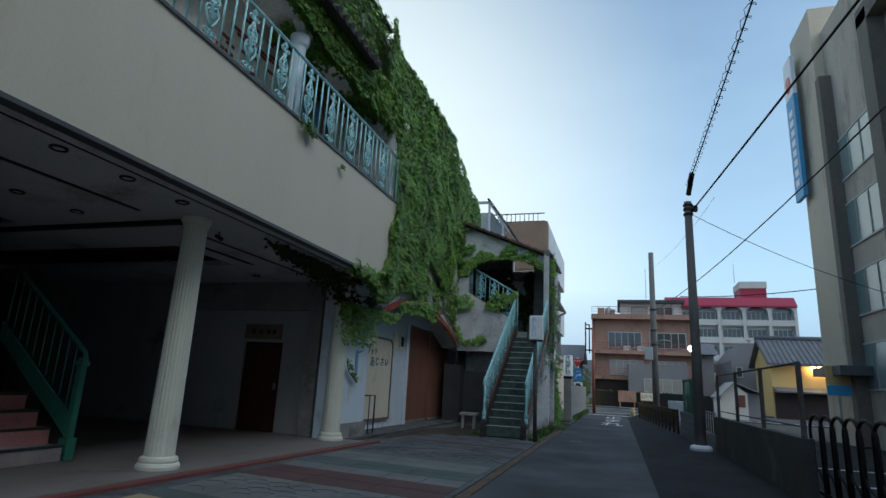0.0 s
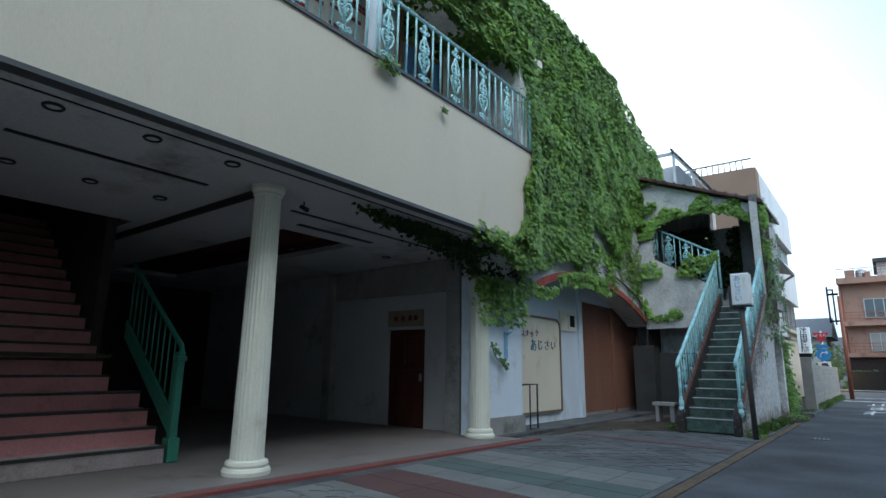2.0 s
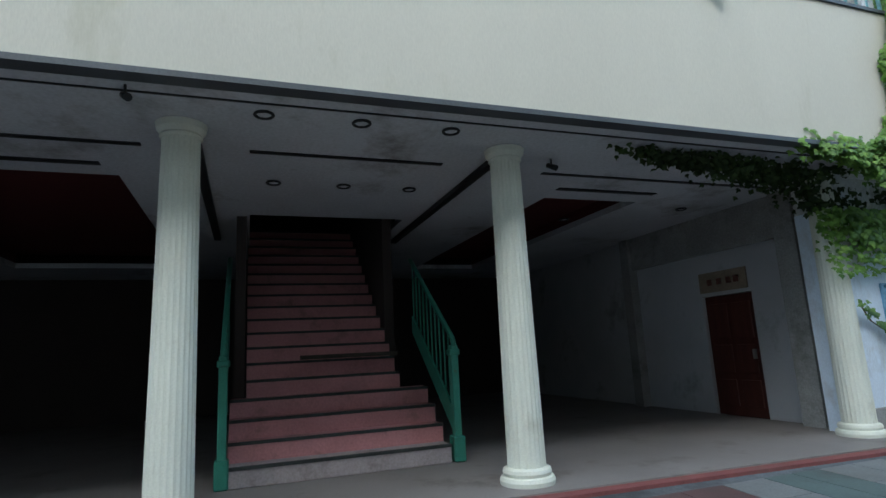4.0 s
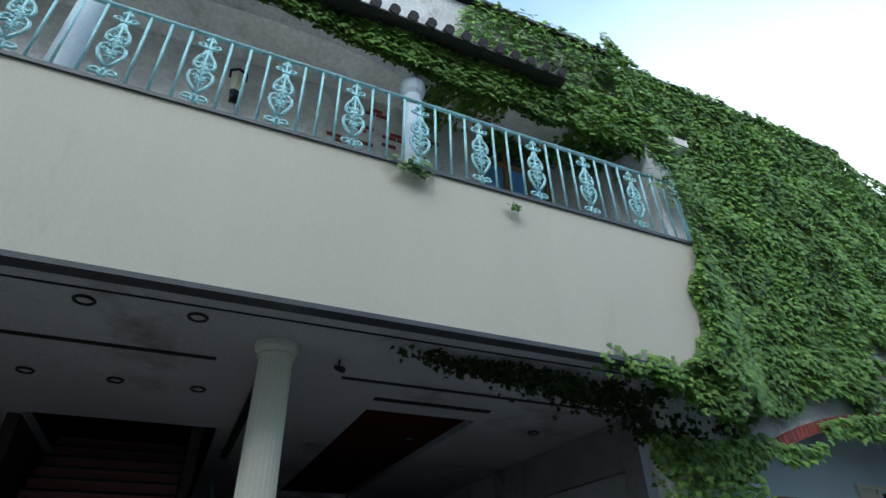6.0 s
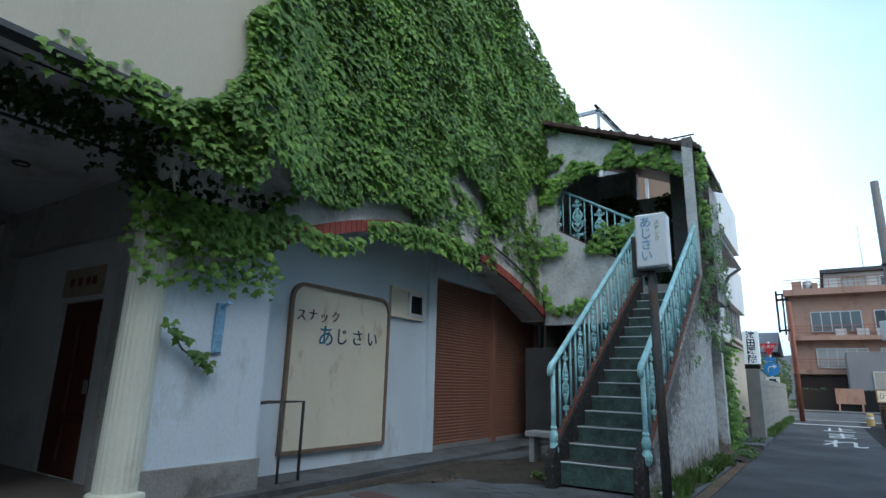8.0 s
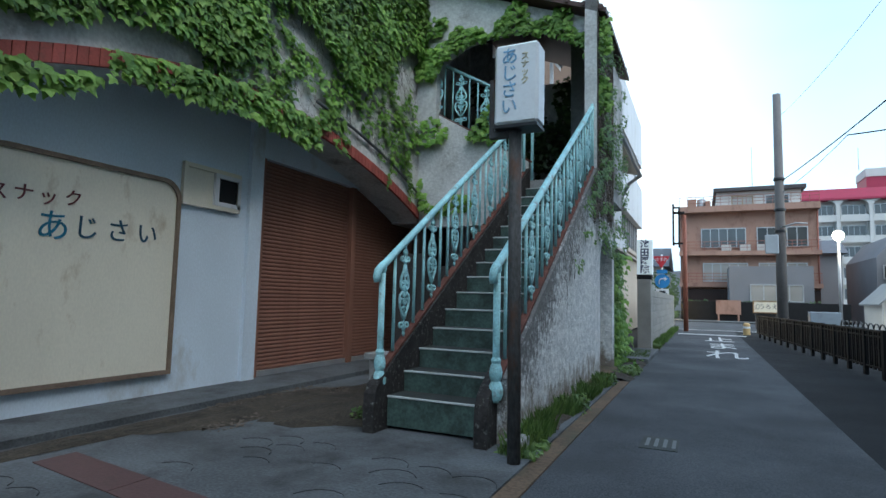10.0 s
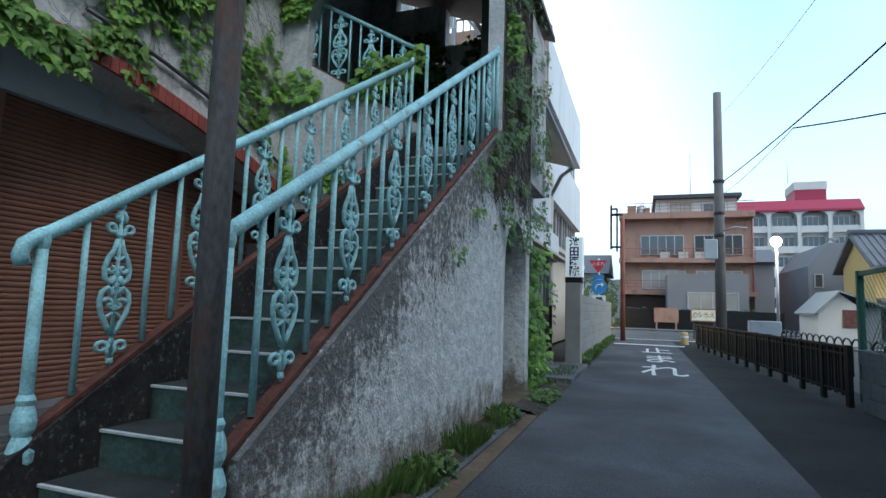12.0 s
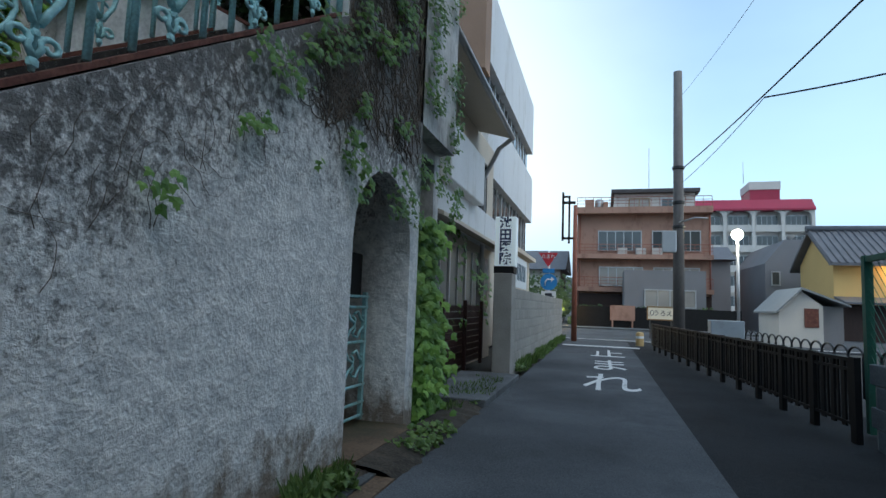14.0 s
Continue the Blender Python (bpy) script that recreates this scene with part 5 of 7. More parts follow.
# street lamp, bollard and boards
sl = empty("street_lamp", (5.18, 39.5, 0), "slim pale green street lamp, lit", "lamp")
sub("pole", tube(bmesh.new(), [(5.18, 39.5, -0.1), (5.18, 39.5, 4.1)], 0.06, 10), "alu", sl)
sub("globe", lathe(bmesh.new(), [(0.05, 4.05), (0.15, 4.10), (0.21, 4.24), (0.19, 4.36), (0.10, 4.44), (0.02, 4.46)], 5.18, 39.5, 16), "lamp_white", sl, "lit white lamp head")
bo = empty("bollard", (1.40, 36.2, 0), "short yellow bollard at the junction", "bollard")
sub("body", lathe(bmesh.new(), [(0.13, -0.05), (0.13, 0.36), (0.11, 0.42), (0.05, 0.44)], 1.40, 36.2, 16), "yellow", bo)
sub("band", lathe(bmesh.new(), [(0.133, 0.22), (0.134, 0.30)], 1.40, 36.2, 16), "paint_white", bo)
bd = empty("advert_board", (2.4, 44, 0), "cream board with brown lettering on posts", "sign")
sub("board", boxes((2.09, 3.14, 42.0, 42.05, 0.83, 1.34)), "panel", bd)
sub("border", boxes((2.04, 3.19, 41.98, 42.05, 1.34, 1.39), (2.04, 3.19, 41.98, 42.05, 0.78, 0.83), (2.04, 2.09, 41.98, 42.05, 0.83, 1.34), (3.14, 3.19, 41.98, 42.05, 0.83, 1.34)), "wood_frame", bd, "tan wooden border")
words_on_y("うろえ", 0.27, "ink_black", bd, 2.70, 41.995, 1.08)
sub("mark", tube(bmesh.new(), [(2.25 + 0.07 * math.cos(a_), 41.996, 1.09 + 0.12 * math.sin(a_)) for a_ in [0.7 * k for k in range(10)]], 0.012, 4), "ink_black", bd)
for x in (2.14, 3.02):
    sub("post", boxes((x, x + 0.07, 42.05, 42.12, -0.04, 0.95)), "rust_pole", bd)
solid("board_red", boxes((0.6, 2.1, 52.8, 52.9, 0.5, 1.45), (0.7, 0.8, 52.82, 52.88, 0, 0.5), (1.9, 2.0, 52.82, 52.88, 0, 0.5)), "brown_render", "plain dull red board behind the junction", "sign")
cb = solid("cabinet", boxes((3.2, 4.1, 33.6, 34.1, -0.04, 0.98), bevel=0.02), "cabinet_grey", "pale blue grey metal cabinet behind the fence", "cabinet")

# black fence
bf = empty("road_fence", (2.2, 26, 0), "low black metal fence with flat slats and thin bars", "fence")
FA, FBp = Vector((2.57, 22.2, 0)), Vector((1.66, 34.6, 0))
d = (FBp - FA)
L = d.length
dn = d.normalized()
ang = math.degrees(math.atan2(dn.y, dn.x))


def fence_box(name, s0, s1, half, z0, z1):
    ob = part(name, boxes((s0, s1, -half, half, z0, z1)), "black_paint", bf)
    ob.matrix_basis = Matrix.Translation(FA - bf.location) @ Matrix.Rotation(radians(ang), 4, 'Z')
    return ob


fence_box("rail", 0, L, 0.03, 0.755, 0.79)
fence_box("rail", 0, L, 0.018, 0.66, 0.69)
fence_box("rail", 0, L, 0.02, 0.13, 0.16)
slat = mesh_of(boxes((-0.042, 0.042, -0.012, 0.012, 0.10, 0.755)), "black_paint", "slat")
bar_ = mesh_of(boxes((-0.016, 0.016, -0.010, 0.010, 0.13, 0.755)), "black_paint", "bar")
post = mesh_of(boxes((-0.055, 0.055, -0.03, 0.03, -0.1, 0.80)), "black_paint", "post")
for k in range(int(L / 0.115) + 1):
    kind_, me_ = ("post", post) if k % 8 == 0 else ("slat", slat) if k % 2 == 0 else ("bar", bar_)
    ob = part(kind_, me_, "black_paint", bf)
    ob.matrix_basis = Matrix.Translation(FA + dn * 0.115 * k - bf.location) @ Matrix.Rotation(radians(ang), 4, 'Z')
wbe = tagged(new("wall_block_end"), "damp grey concrete block wall ending at the black fence", "wall", kind="structure")
blk2 = mesh_of(boxes((-0.075, 0.075, -0.196, 0.196, 0.0, 0.19), bevel=0.006), "block_dark", "block")
for row in range(4):
    for k in range(9):
        ob = part("block", blk2, "block_dark", wbe)
        ob.location = (2.72, 18.55 + 0.4 * k + (0.13 if row % 2 else 0.0), -0.04 + 0.2 * row)
solid("wall_block_core", boxes((2.66, 2.78, 18.36, 22.0, -0.1, 0.75)), "concrete", "mortar core of the block wall", "wall", kind="structure")
gf = empty("green_fence", (3.3, 22, 0), "green framed chain link fence", "fence")
for y in (18.4, 20.5, 22.6):
    sub("post", boxes((2.82, 2.9, y - 0.04, y + 0.04, 0.0, 1.85)), "green_net", gf)
sub("rail", boxes((2.83, 2.89, 18.4, 22.6, 1.78, 1.84)), "green_net", gf)
bm = bmesh.new()
for k in range(35):
    for s in (-1, 1):
        y0 = 18.4 + k * 0.12
        y1 = y0 + s * 1.25
        lo, hi = 0.0, 1.0
        if y1 > 22.6:
            hi = (22.6 - y0) / 1.25
        if y1 < 18.4:
            hi = (y0 - 18.4) / 1.25
        if hi > 0.05:
            tube(bm, [(2.86, y0, 0.6), (2.86, y0 + s * 1.25 * hi, 0.6 + 1.22 * hi)], 0.004, 4)
tagged(sub("netting", bm, "green_net", gf, "green wire netting"), kind="stuff")
hf2 = empty("hoop_fence", (3.6, 28, 0), "grey iron fence of hoops behind the black fence", "fence")
for k in range(18):
    y = 23.0 + 0.55 * k
    sub("hoop", tube(bmesh.new(), [(3.9, y - 0.3, 0.0)] + [(3.9, y - 0.3 * math.cos(a), 0.55 + 0.2 * math.sin(a)) for a in [math.pi * j / 8 for j in range(9)]] + [(3.9, y + 0.3, 0.0)], 0.02, 5), "dark_metal", hf2)

# traffic signs
ts = empty("traffic_sign", (-1.80, 36.8, 0), "red stop triangle and blue direction signs on a white pole", "sign")
sub("pole", tube(bmesh.new(), [(-1.78, 36.85, -0.1), (-1.80, 36.85, 3.3)], 0.04, 10), "paint_white", ts)
sub("stop_plate", prism(bmesh.new(), [(-2.18, 3.22), (-1.46, 3.22), (-1.82, 2.68)], 36.78, 36.80, "y"), "sign_red", ts)
words_on_y("止まれ", 0.17, "paint_white", ts, -1.82, 36.776, 3.07)
sub("disc", prism(bmesh.new(), [(-1.79 + 0.31 * math.cos(2 * math.pi * k / 24), 2.12 + 0.31 * math.sin(2 * math.pi * k / 24)) for k in range(24)], 36.78, 36.80, "y"), "sign_blue", ts)
bm = bmesh.new()
tube(bm, [(-1.92, 36.775, 1.98), (-1.92, 36.775, 2.12), (-1.84, 36.775, 2.22), (-1.70, 36.775, 2.22)], 0.03, 4)
prism(bm, [(-1.70, 2.32), (-1.70, 2.12), (-1.58, 2.22)], 36.76, 36.778, "y")
sub("arrow", bm, "paint_white", ts)
sub("lower_plate", boxes((-2.06, -1.52, 36.78, 36.80, 1.42, 1.78)), "paint_white", ts)
sub("car_mark", boxes((-1.98, -1.60, 36.77, 36.778, 1.5, 1.6), (-1.92, -1.66, 36.77, 36.778, 1.6, 1.70)), "ink_black", ts)
sub("upper_plate", boxes((-2.02, -1.58, 36.78, 36.80, 2.45, 2.62)), "sign_blue", ts)

# ---- clinic beside the ivy house ----
cl = empty("clinic_building", (-5, 31, 0), "three storey clinic of white panels and brown brick with ribbon windows", "building")
CX = -3.2
sub("wall", boxes((-12, CX, 30.0, 40.4, -0.1, 10.2)), "clinic_beige", cl)
for z0, z1 in ((8.05, 10.3), (4.9, 6.9)):
    sub("panel_band", boxes((CX, CX + 0.25, 30.6, 40.5, z0, z1)), "clinic_white", cl, "white spandrel panels")
sub("brick_end", boxes((-12, CX + 0.24, 29.9, 30.6, 7.6, 10.3)), "clinic_brick", cl, "brown brick end wall")
for z0, z1 in ((6.9, 8.05), (3.3, 4.9)):
    for k in range(6):
        y = 30.8 + 1.6 * k
        w = sub("window", boxes((CX + 0.002, CX + 0.03, y, y + 1.4, z0 + 0.1, z1 - 0.05)), "window", cl)
        part("frame", boxes((CX, CX + 0.07, y - 0.1, y, z0, z1), (CX, CX + 0.06, y + 0.66, y + 0.72, z0, z1), (CX, CX + 0.06, y, y + 1.4, z0, z0 + 0.1)), "alu", w)
sub("low_band", boxes((CX, CX + 0.2, 30.6, 40.5, 0, 3.3)), "clinic_beige", cl)
sub("parapet_rail", boxes((-9, CX + 0.1, 29.95, 30.0, 10.75, 10.8), (-9, CX + 0.1, 29.95, 30.0, 10.3, 10.34), *[(-9 + 0.25 * k, -8.97 + 0.25 * k, 29.95, 30.0, 10.34, 10.75) for k in range(23)]), "black_paint", cl, "black roof railing")
sub("low_eave_trim", boxes((CX + 0.2, CX + 0.5, 30.0, 40.4, 3.1, 3.25)), "clinic_beige", cl)
# nearer wing, two storeys, with a deep eave and window boxes
wg = empty("clinic_wing", (-4, 26, 0), "older two storey clinic wing with a deep eave and gutter", "building")
sub("wall", boxes((-9, -2.62, 22.4, 29.8, -0.1, 5.2)), "clinic_beige", wg)
sub("roof", prism(bmesh.new(), [(-9.0, 6.9), (-1.85, 4.95), (-1.85, 5.08), (-9.0, 7.1)], 22.2, 27.9, "y"), "clinic_beige", wg, "pale eave soffit and roof edge")
sub("gutter", tube(bmesh.new(), [(-1.80, 22.2, 4.98), (-1.80, 27.8, 4.93), (-2.15, 28.0, 4.75), (-2.5, 28.1, 4.1), (-2.5, 28.1, 0.2)], 0.055, 8), "alu", wg)
sub("box_bay", boxes((-2.62, -2.25, 24.4, 27.0, 3.25, 4.25), bevel=0.015), "clinic_white", wg, "white boxed bay")
sub("band", boxes((-2.62, -2.45, 22.4, 29.8, 2.55, 3.3)), "clinic_white", wg)
for y0, y1, z0, z1 in ((23.0, 24.2, 3.4, 4.5), (27.4, 28.7, 3.4, 4.5)):
    w = sub("window", boxes((-2.618, -2.6, y0, y1, z0, z1)), "window", wg)
    part("frame", boxes((-2.62, -2.56, y0 - 0.06, y0, z0 - 0.06, z1 + 0.06), (-2.62, -2.56, y1, y1 + 0.06, z0 - 0.06, z1 + 0.06), (-2.62, -2.56, y0, y1, z1, z1 + 0.06), (-2.62, -2.56, y0, y1, z0 - 0.06, z0), (-2.62, -2.56, (y0 + y1) / 2 - 0.02, (y0 + y1) / 2 + 0.02, z0, z1)), "black_paint", w)
sub("lower_eave", prism(bmesh.new(), [(-2.6, 2.62), (-1.95, 2.40), (-1.95, 2.46), (-2.6, 2.72)], 23.0, 29.6, "y"), "clinic_beige", wg)
for k in range(5):
    y = 23.2 + 1.25 * k
    w = sub("window", boxes((-2.618, -2.6, y, y + 1.1, 0.9, 2.3)), "curtain", wg)
    part("frame", boxes((-2.62, -2.57, y - 0.08, y, 0.85, 2.35), (-2.62, -2.57, y + 0.53, y + 0.57, 0.9, 2.3), (-2.62, -2.57, y, y + 1.1, 0.85, 0.9)), "alu", w)
rs_ = empty("roof_shelter", (-5.0, 24.5, 6.0), "open white framed shelter on the clinic roof", "shelter")
for y in (23.6, 26.4):
    for x, z in ((-4.85, 9.3), (-4.2, 8.45), (-6.1, 9.3)):
        sub("post", boxes((x, x + 0.09, y - 0.045, y + 0.045, 5.5, z)), "paint_white", rs_)
    sub("rafter", prism(bmesh.new(), [(-4.85, 9.3), (-3.9, 7.95), (-3.9, 8.07), (-4.85, 9.43)], y - 0.05, y + 0.05, "y"), "paint_white", rs_)
    sub("beam", boxes((-6.3, -4.75, y - 0.05, y + 0.05, 9.3, 9.41)), "alu", rs_)
for k in range(5):
    f = k / 4
    sub("purlin", boxes((-4.86 + 0.92 * f, -4.80 + 0.92 * f, 23.4, 26.6, 9.435 - 1.33 * f, 9.49 - 1.33 * f)), "dark_metal" if k in (0, 4) else "alu", rs_)
sub("sheet", prism(bmesh.new(), [(-4.8, 9.50), (-3.85, 8.13), (-3.85, 8.145), (-4.8, 9.515)], 23.4, 26.6, "y"), "tile_roof_grey", rs_)
sub("gable", prism(bmesh.new(), [(-6.1, 7.6), (-4.2, 7.6), (-4.2, 8.2), (-4.9, 9.2), (-6.1, 9.2)], 24.6, 24.7, "y"), "clinic_white", rs_)
gw = empty("timber_fence", (-2.2, 24.5, 0), "dark brown slatted fence before the clinic wing", "fence")
for k in range(9):
    sub("board", boxes((-2.3, -2.26, 22.6, 27.0, 0.1 + 0.12 * k, 0.20 + 0.12 * k)), "wood_dark", gw)
for y in (22.6, 24.1, 25.6, 27.0):
    sub("post", boxes((-2.27, -2.2, y - 0.04, y + 0.04, 0, 1.25)), "wood_dark", gw)
gp = empty("gate_pillar", (-1.5, 25.4, 0), "grey concrete gate pillar with a white clinic sign box on top", "pillar")
sub("pillar", boxes((-1.65, -1.33, 25.2, 25.6, -0.1, 1.74), bevel=0.012), "block", gp)
sub("cap", boxes((-1.66, -1.31, 25.22, 25.58, 1.74, 1.86)), "black_paint", gp)
si = empty("clinic_sign", (-1.48, 25.4, 1.86), "white box sign with dark blue clinic lettering", "sign")
sub("box", boxes((-1.665, -1.29, 25.28, 25.5, 1.86, 2.74), bevel=0.012), "lit_sign", si)
words_on_y("池田医院", 0.222, "ink_navy", si, -1.478, 25.276, 2.30, vertical=True, bold=0.006)
si2 = empty("small_sign", (-1.83, 29.6, 1.6), "small white notice board on the garden wall", "sign")
sub("board", boxes((-1.84, -1.80, 28.6, 30.6, 1.62, 2.35)), "acrylic", si2)
for k in range(6):
    sub("bar", boxes((-1.799, -1.794, 28.85 + 0.26 * k, 29.0 + 0.26 * k, 1.8, 2.2)), "ink_blue", si2)

# block garden wall of the clinic
gwall = tagged(new("wall_garden"), "pale grey concrete block garden wall", "wall", kind="structure")
blk = mesh_of(boxes((-0.075, 0.075, -0.196, 0.196, 0.0, 0.19), bevel=0.006), "block", "block")
for row in range(8):
    for k in range(32):
        y = 25.85 + 0.4 * k + (0.2 if row % 2 else 0)
        ob = part("block", blk, "block", gwall)
        ob.location = (-1.475, y, -0.08 + 0.2 * row)
solid("wall_garden_core", boxes((-1.525, -1.42, 25.66, 38.6, -0.1, 1.50)), "concrete", "mortar of the garden wall", "wall", kind="structure")


# ---- buildings across the street ----
def window_on_y(parent, x0, x1, z0, z1, y, mat="window", bars=2, frame_mat="alu"):
    w = sub("window", boxes((x0, x1, y - 0.03, y - 0.005, z0, z1)), mat, parent)
    t = 0.07
    rows = [(x0 - t, x1 + t, y - 0.09, y, z1, z1 + t), (x0 - t, x1 + t, y - 0.09, y, z0 - t, z0), (x0 - t, x0, y - 0.09, y, z0, z1), (x1, x1 + t, y - 0.09, y, z0, z1)]
    for k in range(1, bars):
        x = x0 + (x1 - x0) * k / bars
        rows.append((x - 0.03, x + 0.03, y - 0.07, y - 0.03, z0, z1))
    part("frame", boxes(*rows), frame_mat, w)
    return w


HY = 62.0
bh = empty("brown_house", (3, HY, 0), "brown rendered three storey house with balconies and a white top floor", "building")
sub("wall", boxes((-1.9, 8.05, HY, HY + 12, -0.1, 9.0)), "brown_render", bh)
for z in (2.55, 5.15, 8.75):
    sub("balcony_slab", boxes((-1.95, 8.1, HY - 1.0, HY, z, z + 0.35)), "brown_render", bh)
sub("parapet", boxes((-1.95, 8.1, HY - 1.0, HY - 0.9, 9.1, 9.25)), "brown_render", bh)
for z0 in (5.5, 9.25, 2.9):
    sub("balcony_rail", boxes((-1.9, 8.05, HY - 0.97, HY - 0.93, z0 + 0.75, z0 + 0.8), (-1.9, 8.05, HY - 0.97, HY - 0.93, z0 + 0.5, z0 + 0.53), (-1.9, 8.05, HY - 0.97, HY - 0.93, z0 + 0.25, z0 + 0.28),
                              *[(-1.9 + 0.62 * k, -1.87 + 0.62 * k, HY - 0.97, HY - 0.93, z0, z0 + 0.8) for k in range(17)]), "pole_red", bh, "thin red brown railing")
for x0, x1, z0, z1 in ((-0.2, 3.0, 5.9, 7.4), (3.9, 7.3, 5.9, 7.4), (-0.1, 3.1, 3.1, 4.5), (4.0, 7.2, 3.1, 4.5)):
    window_on_y(bh, x0, x1, z0, z1, HY, "window" if z0 > 5 else "curtain", 5)
for x in (-1.7, 8.0):
    sub("downpipe", tube(bmesh.new(), [(x, HY - 0.15, 0), (x, HY - 0.15, 9.0)], 0.06, 8), "pole_red", bh)
for x in (2.6, 3.8, 1.2):
    sub("aircon_unit", boxes((x, x + 0.75, HY - 0.6, HY - 0.25, 5.5, 6.05), bevel=0.02), "house_white", bh)
sub("top_floor", boxes((1.0, 7.2, HY + 1.5, HY + 9, 9.0, 10.75)), "house_white", bh, "off white top floor")
sub("top_roof", boxes((0.75, 7.5, HY + 0.9, HY + 9.4, 10.75, 11.05)), "roof_tile", bh)
window_on_y(bh, 2.2, 3.7, 9.2, 10.3, HY + 1.5, "curtain", 2, "wood_frame")
window_on_y(bh, 4.7, 6.3, 9.5, 10.3, HY + 1.5, "window", 2)
sub("roof_tank", lathe(bmesh.new(), [(0.35, 9.25), (0.38, 9.5), (0.35, 10.0), (0.1, 10.15)], -0.2, HY + 0.4, 14), "alu", bh)
for x0, x1, z1 in ((-1.3, -0.6, 10.0), (0.1, 0.5, 9.8)):
    sub("roof_plant", boxes((x0, x1, HY - 0.3, HY + 0.4, 9.25, z1), bevel=0.03), "brown_render", bh)
sub("ground_front", boxes((-1.7, 8, HY - 0.5, HY, 0, 2.4)), "wood_dark", bh, "dark ground floor front")
an = empty("grey_annex", (4, HY - 4, 0), "low grey annex with a white framed window", "building")
sub("wall", boxes((1.6, 6.9, HY - 5, HY - 1.1, -0.1, 4.0)), "house_grey", an)
window_on_y(an, 3.0, 6.2, 1.5, 2.6, HY - 5, "curtain", 4)

RY = 113.0
ra = empty("apartment_building", (23, RY, 0), "long cream apartment block with a maroon roof and arched balconies", "building")
sub("wall", boxes((10, 31, RY, RY + 14, -0.1, 17.6)), "house_white", ra)
sub("roof", prism(bmesh.new(), [(RY - 1.6, 17.4), (RY - 1.6, 17.7), (RY + 0.2, 19.4), (RY + 14, 19.4), (RY + 14, 17.4)], 9.6, 31.2, "x"), "roof_red", ra)
sub("stair_tower", boxes((23.2, 27.6, RY + 3, RY + 9, 19.3, 21.6)), "roof_red", ra, "maroon stair tower")
sub("tower_cap", boxes((23.1, 27.7, RY + 2.9, RY + 9.1, 21.6, 22.9)), "house_white", ra)
for lev in range(5):
    z = 1.6 + 3.2 * lev
    for k in range(5):
        x = 10.6 + 4.1 * k
        window_on_y(ra, x + 0.5, x + 3.4, z + 0.5, z + 2.3, RY, "window", 4)
        sub("balcony", boxes((x + 0.1, x + 3.8, RY - 1.2, RY - 1.1, z - 0.3, z + 0.75)), "house_white", ra)
for k in range(6):
    x = 10.4 + 4.1 * k
    sub("pier", boxes((x - 0.25, x + 0.25, RY - 1.3, RY, -0.1, 17.5)), "house_white", ra)
for k in range(5):
    x = 10.65 + 4.1 * k
    for s, xx in ((1, x), (-1, x + 3.6)):
        bm = bmesh.new()
        prism(bm, [(xx, 17.5), (xx, 16.4)] + [(xx + s * 1.0 * (1 - math.cos(a)), 16.4 + 0.9 * math.sin(a)) for a in [math.pi / 2 * j / 5 for j in range(1, 6)]] + [(xx + s * 1.0, 17.5)], RY - 1.3, RY - 1.0, "y")
        sub("arch_spandrel", bm, "house_white", ra)
sub("mast", tube(bmesh.new(), [(3.75, HY + 2, 11.0), (3.75, HY + 2, 14.7)], 0.03, 5), "alu", bh, "thin aerial mast")
sub("antenna", tube(bmesh.new(), [(22.5, RY + 4, 22.9), (22.5, RY + 4, 26.5)], 0.05, 5), "alu", ra)

# grey house and yellow house on the right
gh = empty("grey_house", (10.5, 58, 0), "dark grey metal clad house with a mono pitched roof", "building")
sub("wall", prism(bmesh.new(), [(10.5, -0.1), (14.0, -0.1), (14.0, 6.2), (11.7, 6.2), (10.5, 4.6)], 57.0, 66.0, "y"), "house_grey", gh)
window_on_y(gh, 10.9, 11.3, 3.2, 4.0, 57.0, "window", 1)
dh = sub("dish", lathe(bmesh.new(), [(0.05, 6.3), (0.2, 6.4), (0.3, 6.55)], 12.2, 57.5, 14), "house_white", gh)
oh = empty("tile_roof_house", (7.5, 64, 0), "small dark house with grey roof tiles", "building")
sub("wall", boxes((8.0, 11.0, 70, 76, -0.1, 6.0)), "house_grey", oh)
sub("roof", prism(bmesh.new(), [(69.2, 5.9), (73, 7.4), (76.8, 5.9)], 7.6, 11.4, "x"), "tile_roof_grey", oh)
yh = empty("yellow_house", (15, 54, 0), "yellow rendered house with a grey tiled gable roof", "building")
YX, YY = 13.7, 50.3
sub("wall", prism(bmesh.new(), [(YY, -0.1), (YY, 4.3), (YY + 2.6, 6.0), (YY + 5.2, 4.3), (YY + 5.2, -0.1)], YX - 1.6, 24.0, "x"), "house_yellow", yh)
sub("roof", prism(bmesh.new(), [(YY - 0.7, 3.93), (YY + 2.6, 6.03), (YY + 5.9, 3.93), (YY + 5.9, 4.10), (YY + 2.6, 6.25), (YY - 0.7, 4.10)], YX - 2.0, 24.4, "x"), "tile_roof_grey", yh)
for k in range(38):
    x = YX - 1.9 + 0.36 * k
    sub("roof_tile", tube(bmesh.new(), [(x, YY - 0.72, 4.09), (x, YY + 2.55, 6.23)], 0.06, 5), "tile_roof_grey", yh)
sub("ridge", tube(bmesh.new(), [(YX - 2.05, YY + 2.6, 6.32), (24.4, YY + 2.6, 6.32)], 0.2, 8), "tile_roof_grey", yh)
sub("lower_dark", boxes((YX - 1.5, 24, YY - 0.05, YY, -0.1, 1.9)), "wood_dark", yh)
